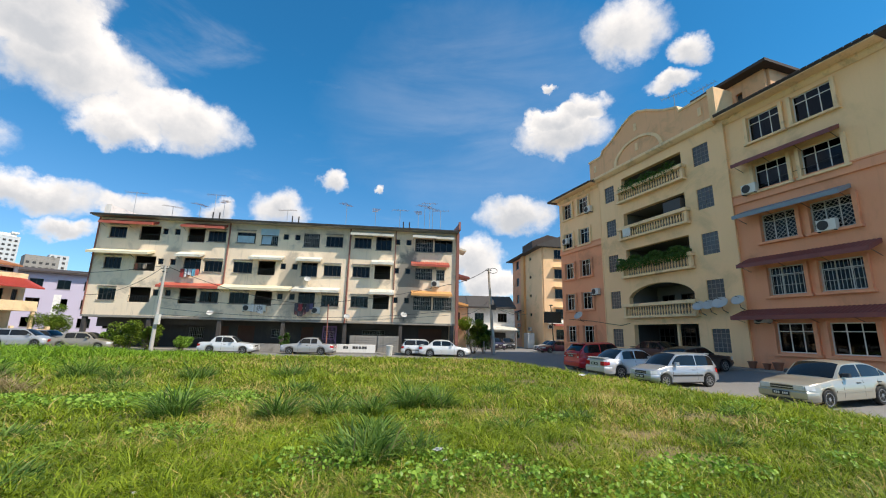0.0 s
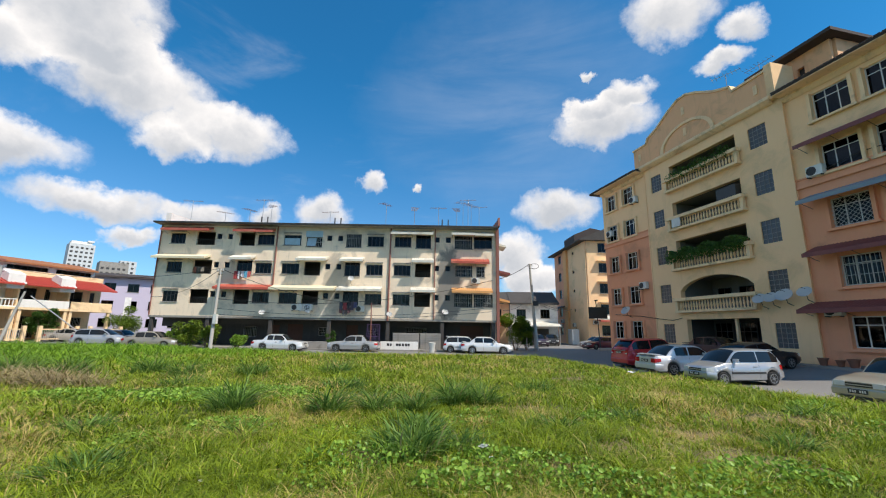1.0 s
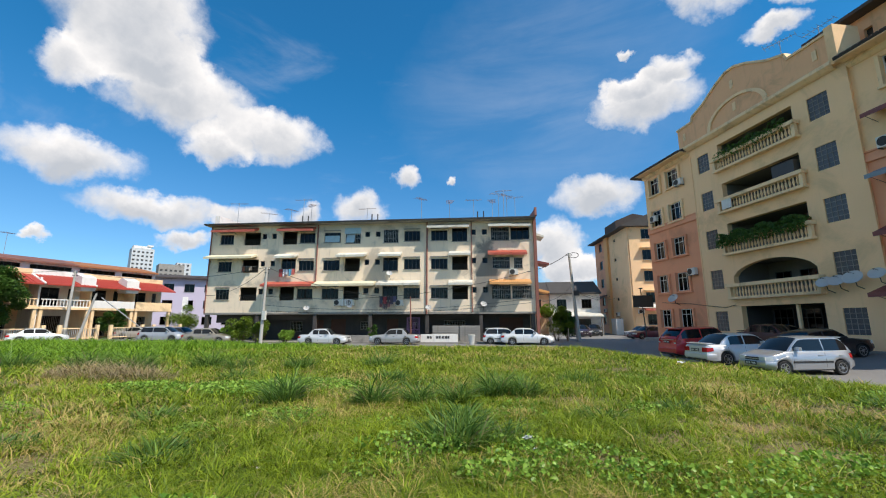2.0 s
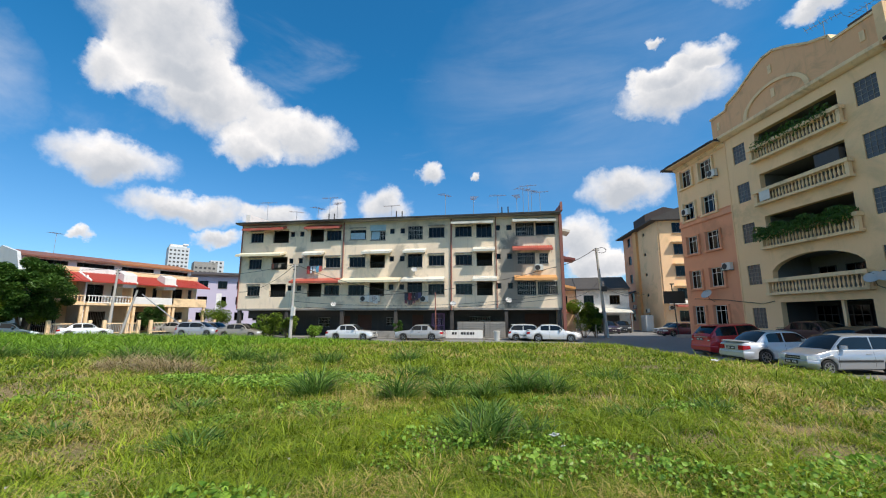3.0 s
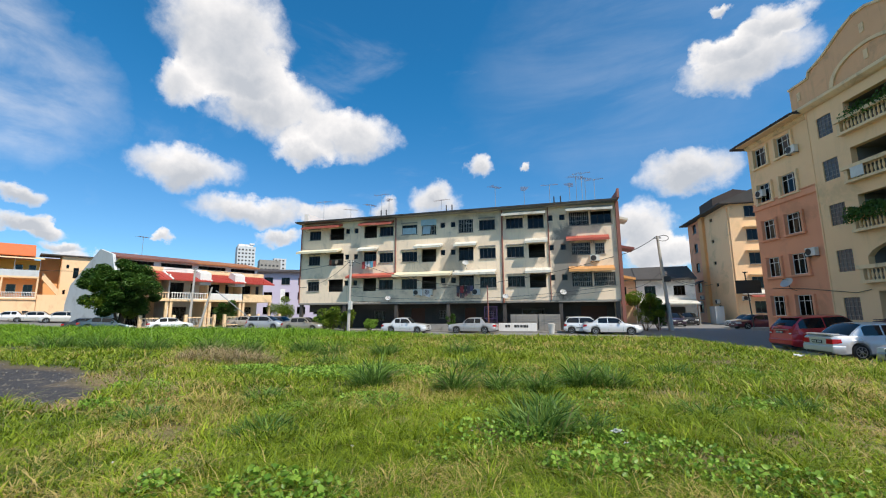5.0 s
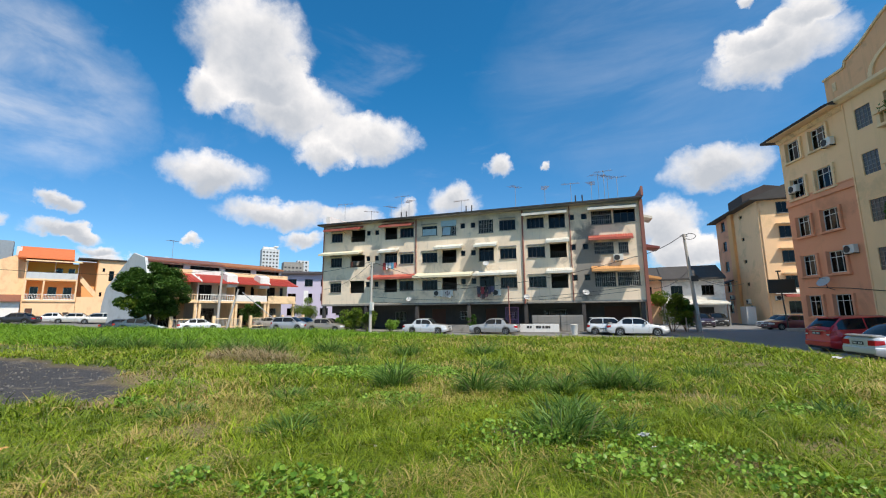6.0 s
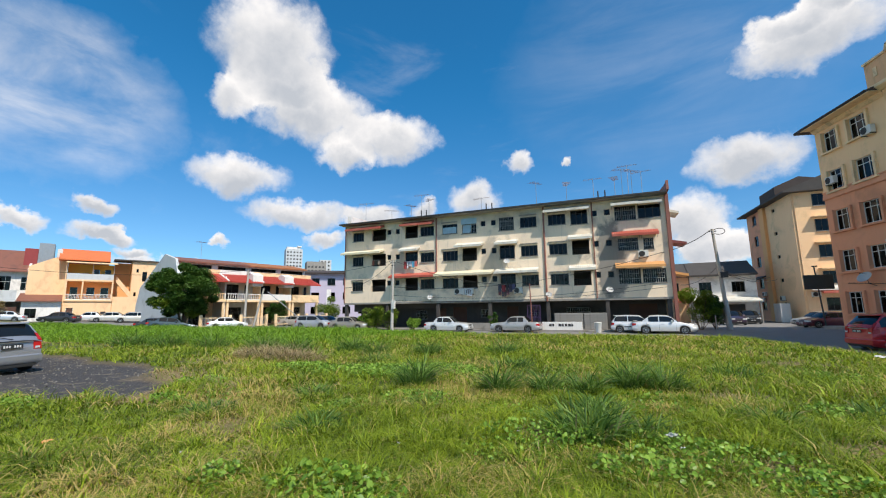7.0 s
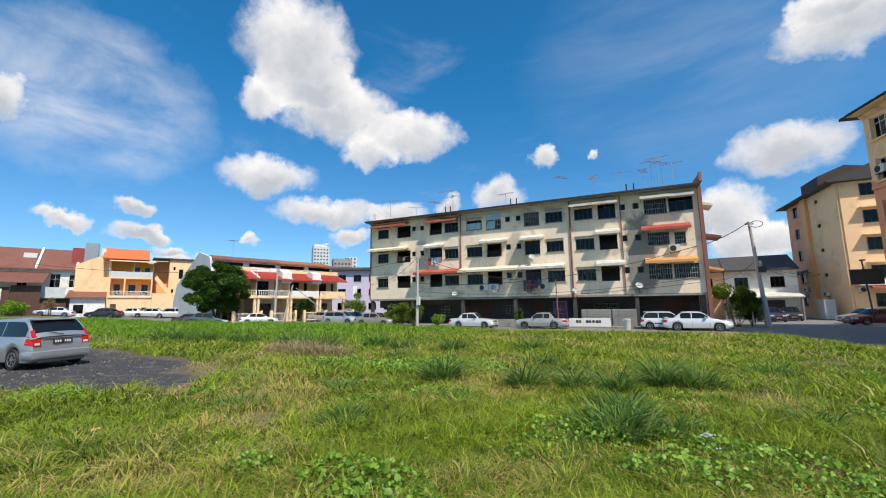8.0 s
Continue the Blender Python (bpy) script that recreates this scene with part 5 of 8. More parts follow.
def build_red_roof_terrace():
    """Row of two-storey terrace houses with red lean-to roofs under a long brown roof; the street front runs away from the lot."""
    # local x runs along the street front, away from the lot on the right; y goes back into the row
    origin, turn = (-50.6, 29.0), 78.5
    at = pose(*origin, 0.1, 0, 0, turn)
    L, D = 18.5, 17.0
    n = 4
    w = L / n
    for i in range(n):
        x0, x1 = i * w, (i + 1) * w
        wallmat = ("peach", "white_wall", "cream_trim", "cream_trim")[i]
        h = thing("terrace_house", at, ("peach" if i == 0 else "cream") + " two-storey terrace house with a red lean-to roof and balcony", "house", "red-roofed terrace")
        part("upper_wall", pierced(x0, x1, 3.5, 7.6, 2.2, 2.4, [(x0 + 0.8, x0 + 2.6, 3.7, 5.7), (x0 + 3.4, x1 - 0.7, 4.4, 5.7)]), M[wallmat], h)
        part("lower_wall", pierced(x0, x1, 0, 3.4, 3.6, 3.8, [(x0 + 0.8, x1 - 0.9, 0.2, 2.6)]), M[wallmat], h)
        window(h, x0 + 3.4, 4.4, w - 4.1, 1.3, 2.2, "frame_dark", "glass_dark", cols=3)
        window(h, x0 + 0.8, 3.7, 1.8, 2.0, 2.2, "frame_dark", "glass_dark", cols=2, sill=False, name="balcony_door")
        window(h, x0 + 0.8, 0.2, w - 1.7, 2.4, 3.6, "frame_dark", "glass_dark", cols=4, sill=False, name="porch_door", grille="bars")
        part("balcony_slab", Mesh().box(x0 + 0.02, -0.3, 3.25, x1 - 0.02, 3.6, 3.5), M["cream_trim"], h)
        part("party_wall", Mesh().box(x0 - 0.08, 0.1, 0, x0 + 0.08, 4.0, 6.6), M[wallmat], h)
        if i < 2:
            rail(h, x0 + 0.15, x1 - 0.15, -0.15, 3.5, 0.85, "cream_trim" if i == 0 else "white_wall", 0.3)
        else:
            part("parapet", Mesh().box(x0 + 0.1, -0.3, 3.5, x1 - 0.1, -0.16, 4.35), M["cream_trim" if i == 3 else "white_wall"], h, "solid balcony parapet")
        for xx in (x0 + 0.12, x1 - 0.4):
            part("column", Mesh().box(xx, -0.2, 0, xx + 0.28, 0.08, 3.25), M["cream_trim"], h)
        # red lean-to roof with pale party ridges
        part("roof", Mesh().prism([(-0.9, 5.75), (-0.9, 5.9), (3.6, 7.55), (3.6, 7.35)], "x", x0 + 0.125, x1 - 0.125), M["roof_red"], h, "bright red sheet roof")
        rr = Mesh()
        for k in range(int((w - 0.6) / 0.35)):
            rr.prism([(-0.9, 5.9), (-0.9, 5.95), (3.6, 7.6), (3.6, 7.55)], "x", x0 + 0.3 + 0.35 * k, x0 + 0.35 + 0.35 * k)
        part("roof_rib", rr, M["roof_red"], h)
        part("party_ridge", Mesh().prism([(-0.7, 5.9), (-0.7, 6.05), (3.6, 7.65), (3.6, 7.4)], "x", x0 - 0.12, x0 + 0.12), M["white_wall"], h, "white party ridge")
        if i in (1, 2):
            part("dormer", Mesh().prism([(-0.6, 5.4), (-0.6, 6.9), (0.6, 7.3), (1.2, 7.0), (1.2, 5.4)], "x", x0 + 3.2, x0 + 4.6), M["white_wall"], h, "white framed dormer")
        # clerestory and high roof
        part("clerestory", pierced(x0, x1, 7.3, 8.5, 4.0, 4.2, [(x0 + 0.4, x1 - 0.4, 7.8, 8.3)]), M["white_wall"], h)
        window(h, x0 + 0.4, 7.8, w - 0.8, 0.5, 4.0, "frame_dark", "glass_dark", cols=6, sill=False)
        part("high_roof", Mesh().prism([(3.4, 8.45), (3.4, 8.65), (7.5, 9.5), (17.5, 5.4), (17.5, 5.2), (7.5, 9.25)], "x", x0, x1), M["roof_brown" if i < 2 else "roof_rust"], h, "long brown upper roof")
        part("back", Mesh().box(x0 + 0.01, D - 0.2, 0, x1 - 0.01, D, 5.3).box(x0 + 0.1, 5.2, 0, x1 - 0.1, 5.3, 8.5), M["interior"], h)
        part("gate", Mesh().box(x0 + 0.5, -3.4, 0, x0 + 0.8, -3.1, 1.6).box(x1 - 0.8, -3.4, 0, x1 - 0.5, -3.1, 1.6).box(x0 + 0.8, -3.3, 0.2, x1 - 0.8, -3.25, 0.3).box(x0 + 0.8, -3.3, 1.2, x1 - 0.8, -3.25, 1.3), M["cream_trim"], h)
        g = Mesh()
        for k in range(18):
            g.box(x0 + 0.9 + (w - 1.9) * k / 17, -3.29, 0.2, x0 + 0.93 + (w - 1.9) * k / 17, -3.26, 1.3)
        part("gate_bars", g, M["grille"], h)
    # grey gable end wall of the row
    end = thing("gable_end", at, "tall plain grey gable end wall of the terrace row", "wall")
    part("wall", Mesh().prism([(0.0, 0.0), (0.0, 3.4), (2.0, 6.4), (3.4, 8.8), (7.5, 9.75), (17.3, 5.6), (18.6, 3.0), (18.6, 0.0)], "x", -0.4, -0.1), M["grey_wall"], end)
    antenna(at @ pose(4.0, 7.5, 9.4, 0, 0, 30), 2.6)


build_red_roof_terrace()


def build_peach_house():
    """Peach corner house with two deep balconies, an outside stair and a red tile roof."""
    at = pose(-82.2, 28.5, 0.95, 0, 0, 69) @ Matrix.Diagonal((0.56, 0.8, 0.87, 1))
    ob = thing("house", at, "three-storey peach house with white balconies and an orange tile roof", "house")
    # street front: local x from the lot's left to right, y back
    W = 10.5
    part("lower_wall", pierced(0, W, 0, 3.6, 0, 0.25, [(0.7, 2.2, 0.1, 2.3), (8.2, 9.4, 0.9, 1.6)]), M["peach"], ob, "peach garden wall and ground floor")
    part("door", Mesh().box(0.75, 0.1, 0.1, 2.15, 0.16, 2.3), M["brown_wood"], ob)
    part("window", Mesh().box(8.2, 0.12, 0.9, 9.4, 0.16, 1.6), M["frame_dark"], ob)
    for z in (3.5, 7.2):
        part("balcony_slab", Mesh().box(0, -0.25, z, W, 3.5, z + 0.3), M["peach"], ob)
    part("mid_wall", pierced(0, W, 3.8, 7.2, 3.2, 3.4, [(1.0, 2.6, 3.9, 6.2), (4.6, 6.4, 4.6, 6.2), (7.8, 9.6, 4.2, 6.2)]), M["orange"], ob)
    part("top_wall", pierced(0, W, 7.5, 10.6, 3.2, 3.4, [(5.8, 7.2, 7.7, 9.7), (8.4, 9.8, 8.2, 9.7)]), cached("ochre", lambda: material("ochre painted render", (0.72, 0.40, 0.08), 0.85, var=0.08)), ob, "ochre balcony back wall")
    for x, z, w, h in ((1.0, 3.9, 1.6, 2.3), (4.6, 4.6, 1.8, 1.6), (7.8, 4.2, 1.8, 2.0), (5.8, 7.7, 1.4, 2.0), (8.4, 8.2, 1.4, 1.5)):
        window(ob, x, z, w, h, 3.2, "frame_dark", "glass_dark", cols=2, sill=False)
    rail(ob, 0.3, 3.4, -0.1, 3.8, 1.0, "white_wall", 0.3)
    rail(ob, 3.9, W - 0.2, -0.1, 3.8, 1.0, "white_wall", 0.3)
    part("parapet", Mesh().box(0.1, -0.2, 7.5, W - 0.1, -0.05, 8.6), M["grey_wall"], ob, "pale grey balcony parapet")
    for x in (0.0, 3.5, W - 0.35):
        part("column", Mesh().box(x, -0.22, 3.8, x + 0.35, 0.12, 7.2), M["peach"], ob)
    for x in (0.05, 5.5, W - 0.2):
        part("post", Mesh().tube((x + 0.07, -0.1, 8.6), (x + 0.07, -0.1, 10.6), 0.06, n=6), M["white_wall"], ob)
    part("side_wall", Mesh().box(-0.25, 0.26, 0, -0.003, 12, 10.6), M["peach"], ob)
    part("wing_wall", Mesh().prism([(-0.25, 0), (-0.25, 12.4), (-4.0, 11.2), (-8.0, 9.8), (-8.0, 0)], "y", 3.0, 3.3), M["peach"], ob, "peach side wing")
    part("porch_roof", Mesh().prism([(-1.2, 10.45), (-1.2, 10.6), (3.4, 11.2), (3.4, 11.0)], "x", -0.3, W + 0.6), M["cream_trim"], ob)
    part("roof", Mesh().prism([(0.2, 11.05), (0.2, 11.25), (5.5, 13.6), (11.0, 11.2), (11.0, 11.0)], "x", -2.0, W - 1.2), cached("orange_tile", lambda: material("orange roof tiles", (0.62, 0.16, 0.05), 0.7, var=0.25, scale=1.2)), ob, "bright orange tile roof")
    part("water_tank", Mesh().box(-6.6, 4.5, 9.8, -3.4, 7.5, 14.3), M["metal"], ob, "weathered metal water tank")
    part("tank_house", Mesh().box(-9.4, 5.0, 9.8, -6.7, 8.0, 13.2), cached("dkred", lambda: material("dark red render", (0.30, 0.05, 0.05), 0.8)), ob)
    part("attic_window", Mesh().box(-2.6, 2.9, 11.6, -1.5, 2.97, 13.2), M["frame_white"], ob)
    # outside stair and orange annexe
    part("annexe_wall", pierced(W + 4.2, W + 13, 0, 11.6, 2.5, 2.8, [(W + 5.4, W + 6.0, 9.4, 10.1), (W + 7.0, W + 8.2, 7.6, 9.6), (W + 5.2, W + 5.8, 4.6, 5.4)]), M["peach"], ob, "peach annexe wall")
    for x, z, w, h in ((W + 5.4, 9.4, 0.6, 0.7), (W + 7.0, 7.6, 1.2, 2.0), (W + 5.2, 4.6, 0.6, 0.8)):
        window(ob, x, z, w, h, 2.5, "frame_dark", "glass_dark", cols=1, sill=False)
    part("annexe_back", Mesh().box(W + 0.1, 6.0, 0, W + 13, 6.2, 11.4), M["orange"], ob)
    part("garden_wall", Mesh().box(W + 0.1, 0.2, 0, W + 13, 0.5, 4.4), M["peach"], ob)
    part("annexe_roof", Mesh().box(W - 0.2, 2.0, 11.62, W + 13.2, 7.0, 11.85), M["roof_grey"], ob)
    st = Mesh()
    for k in range(12):
        st.box(W + 0.6 + 0.3 * k, 1.2, 7.2 - 0.25 * k, W + 0.95 + 0.3 * k, 2.4, 7.45 - 0.25 * k)
    st.prism([(W + 0.6, 7.2), (W + 0.6, 8.4), (W + 4.2, 5.4), (W + 4.2, 4.2)], "y", 1.0, 1.15)
    part("stair", st, M["peach"], ob, "peach outside stair")
    part("annexe_side", Mesh().prism([(2.5, 0), (2.5, 11.6), (6, 11.6), (6, 0)], "x", W + 4.2, W + 4.4), M["orange"], ob)
    # white house with a long brown roof beside it
    h = thing("house", at @ pose(0, 0, 0), "white two-storey house under a long brown metal roof", "house")
    x0, x1 = -28.0, -7.6
    part("upper_wall", pierced(x0, x1, 3.6, 8.9, 4.2, 4.45, [(-13.4, -11.2, 5.4, 8.0), (-9.3, -7.3, 5.5, 7.9), (-20, -18, 5.5, 7.9)]), M["white_wall"], h)
    for x, z, w, hh in ((-13.4, 5.4, 2.2, 2.6), (-9.3, 5.5, 2.0, 2.4), (-20, 5.5, 2.0, 2.4)):
        window(h, x, z, w, hh, 4.2, "frame_white", "glass_dark", cols=2, transom=1.0, sill=False)
    part("roof", Mesh().prism([(3.2, 8.7), (3.2, 8.9), (9.5, 13.1), (15.0, 9.0), (15.0, 8.8), (9.5, 12.85)], "x", x0, x1), M["roof_brown"], h, "long red-brown metal roof")
    for x in (-16.6, -8.1):
        part("roof_ridge", Mesh().prism([(3.1, 8.8), (3.1, 9.2), (9.5, 13.4), (9.5, 12.9)], "x", x, x + 0.5), M["white_wall"], h)
    part("skylight", Mesh().box(-19.8, 6.2, 11.0, -17.0, 7.4, 11.9), M["frame_white"], h)
    part("back", Mesh().box(x0, 8.0, 0, x1, 8.2, 8.2), M["interior"], h)
    part("lower_wall", pierced(-8.0, -0.3, 0, 3.4, -1.0, -0.8, [(-7.2, -5.0, 0.6, 2.2)]), M["white_wall"], h)
    window(h, -7.2, 0.6, 2.2, 1.6, -1.0, "frame_dark", "glass_dark", cols=2, sill=False)
    part("porch_roof", Mesh().prism([(-1.8, 3.4), (-1.8, 3.55), (4.1, 5.0), (4.1, 4.8)], "x", -9.0, -0.3), M["roof_brown"], h, "brown lean-to porch roof")
    part("balcony", Mesh().box(-14.0, -1.2, 3.4, -9.1, -1.05, 5.3).box(-14.0, -1.05, 3.4, -9.1, 4.1, 3.6), M["grey_wall"], h, "pale grey balcony panel")
    sh = thing("shed", at @ pose(0, 0, 0), "dark brown timber shed with a sloping roof", "shed")
    for k in range(16):
        part("plank", cached("plank", lambda: Mesh().box(0, 0, 0, 0.34, 0.05, 5.5).data("plank", M["brown_wood"])), None, sh, at=pose(-19.6 + 0.36 * k, -2.2 + 0.02 * (k % 2), 0))
    part("roof", Mesh().prism([(-3.4, 5.9), (-3.4, 6.05), (4.0, 8.2), (4.0, 8.0)], "x", -26, -13.4), M["roof_brown"], sh)
    part("wall", Mesh().box(-24, -2.4, 0, -19.7, -2.2, 5.2).box(-13.9, -2.1, 0, -8.6, -1.9, 2.5), M["brown_wood"], sh)
    part("wall", Mesh().box(-24, -2.6, 0, -21.0, -2.42, 4.9), M["white_wall"], sh)


build_peach_house()


def build_distance():
    """Lilac block behind the terrace, and far towers."""
    ob = thing("apartment_building", pose(-75.0, 66.0, 0, 0, 0, 35), "lilac three-storey block with a dark roof and pale mural patches", "building")
    holes = [(1.5 + 3.6 * i, 3.3 + 3.6 * i, 1.4 + 3.3 * k, 3.0 + 3.3 * k) for i in range(5) for k in range(3)]
    part("wall", pierced(0, 19, 0, 10.6, 0, 0.25, holes), M["lilac"], ob)
    for a, b, z, t in holes:
        window(ob, a, z, b - a, t - z, 0.02, "frame_dark", "glass_dark", cols=2)
    part("side_wall", Mesh().box(-0.25, 0.26, 0, 0, 12, 10.6).box(19.0, 0.26, 0, 19.25, 12, 10.6), M["lilac"], ob)
    part("core", Mesh().box(0, 3, 0, 19, 3.2, 10.6), M["interior"], ob)
    part("roof", Mesh().prism([(-1.0, 10.6), (-1.0, 10.9), (6, 12.0), (13, 10.9), (13, 10.6)], "x", -1, 20), M["roof_dark"], ob, "dark tile roof")
    for x, z, w, h in ((13.7, 4.4, 0.9, 3.2), (8.6, 1.0, 1.0, 6.0)):
        part("mural", Mesh().box(x, -0.012, z, x + w, -0.004, z + h), M["white_wall"], ob, "pale painted mural patch")
    part("low_roof", Mesh().box(-16, -2, 9.6, -2, 6, 11.2), M["white_wall"], ob)
    for k, (a, r, w, h, d) in enumerate(((-48.1, 420, 15.5, 63, 14), (-46.3, 400, 22, 42, 14), (-45.2, 360, 16, 44, 14), (-44.0, 380, 10, 48, 10))):
        x, y = r * math.sin(radians(a)), r * math.cos(radians(a))
        tw = thing("tower_block", pose(x, y, 0, 0, 0, -a + 8), "distant pale concrete tower block", "building", "distant towers")
        part("wall", Mesh().box(-w / 2, 0, 0, w / 2, d, h), M["grey_wall" if k != 2 else "concrete"], tw)
        for i in range(int(h / 3.4)):
            for j in range(int(w / 3)):
                if i < 9 and k == 0:
                    continue
                part("window", cached("farwin", lambda: Mesh().box(0, -0.06, 0, 1.6, 0.0, 1.5).data("window", M["frame_dark"])), None, tw, at=pose(-w / 2 + 0.8 + 3 * j, -0.01, 1.2 + 3.4 * i))
        if k == 0:
            part("crown", Mesh().box(-w / 2 + 1, 2, h, w / 2 - 2, d - 2, h + 2.2).box(w / 2 - 5, 1, h + 2.2, w / 2 - 1, 5, h + 3.4), M["white_wall"], tw)


build_distance()


# ---------------------------------------------------------------- cars
PAINT = {}


def car_paint(key, colour, metal=0.3):
    if key not in PAINT:
        PAINT[key] = paint(key + " car paint", colour, metal)
    return PAINT[key]


M["tint"] = material("dark tinted car window", (0.010, 0.012, 0.013), 0.05, var=0.1, bump=0, spec=0.45)
M["lamp_red"] = material("red tail lamp lens", (0.45, 0.015, 0.012), 0.15, var=0.1, bump=0)
M["lamp_clear"] = material("clear head lamp lens", (0.62, 0.63, 0.62), 0.12, var=0.15, bump=0)
M["alloy"] = material("silver alloy wheel", (0.50, 0.50, 0.51), 0.35, 0.8, var=0.15, bump=0)
M["trim_black"] = material("black plastic trim", (0.03, 0.03, 0.03), 0.5, var=0.2, bump=0)

# length, width, height, belt height, bonnet height, boot height, wheel radius,
# then fractions of the length from the nose: front wheel, rear wheel, screen foot, roof front, roof rear, rear glass foot
KINDS = {
    "sedan": (4.4, 1.70, 1.42, 0.90, 0.78, 0.93, 0.30, 0.19, 0.79, 0.27, 0.43, 0.70, 0.86),
    "old_sedan": (4.3, 1.68, 1.38, 0.88, 0.82, 0.88, 0.29, 0.18, 0.77, 0.29, 0.43, 0.68, 0.80),
    "lift": (4.35, 1.68, 1.38, 0.88, 0.80, 0.92, 0.29, 0.18, 0.77, 0.30, 0.44, 0.70, 0.95),
    "hatch": (3.6, 1.52, 1.42, 0.88, 0.78, 0.92, 0.27, 0.17, 0.83, 0.23, 0.41, 0.87, 0.985),
    "mpv": (4.1, 1.70, 1.53, 0.96, 0.84, 1.00, 0.31, 0.18, 0.81, 0.19, 0.40, 0.84, 0.985),
    "suv": (4.35, 1.80, 1.62, 1.02, 0.95, 1.08, 0.34, 0.20, 0.81, 0.26, 0.42, 0.84, 0.975),
}


def spline(pts):
    """A smooth curve through (x, value) pairs."""
    xs, vs = [p[0] for p in pts], [p[1] for p in pts]
    n = len(pts)
    sl = [(vs[i + 1] - vs[i]) / (xs[i + 1] - xs[i]) for i in range(n - 1)]
    tan = [sl[0]] + [0.0 if sl[i - 1] * sl[i] <= 0 else 2 * sl[i - 1] * sl[i] / (sl[i - 1] + sl[i]) for i in range(1, n - 1)] + [sl[-1]]

    def value(x):
        x = min(xs[-1], max(xs[0], x))
        i = min(n - 2, max(0, sum(1 for a in xs if a <= x) - 1))
        h = xs[i + 1] - xs[i]
        k = (x - xs[i]) / h
        return vs[i] * (2 * k ** 3 - 3 * k * k + 1) + tan[i] * h * (k ** 3 - 2 * k * k + k) + vs[i + 1] * (3 * k * k - 2 * k ** 3) + tan[i + 1] * h * (k ** 3 - k * k)
    return value


def sheet(rows, thick):
    """A thin curved plate over a grid of points, with its own thickness along the given vector of each row."""
    nr, nc = len(rows), len(rows[0])
    flat = [Vector(p) for r in rows for p in r]
    vs = flat + [p - thick(p) for p in flat]
    n = nr * nc
    fs = []
    for j in range(nr - 1):
        for i in range(nc - 1):
            a = j * nc + i
            fs += [(a, a + 1, a + nc + 1, a + nc), (n + a, n + a + nc, n + a + nc + 1, n + a + 1)]
    rim = [(j * nc, (j + 1) * nc) for j in range(nr - 1)] + [(j * nc + nc - 1, (j + 1) * nc + nc - 1) for j in range(nr - 1)]
    rim += [(i, i + 1) for i in range(nc - 1)] + [((nr - 1) * nc + i, (nr - 1) * nc + i + 1) for i in range(nc - 1)]
    return Mesh().add(vs, fs + [(a, b, n + b, n + a) for a, b in rim])


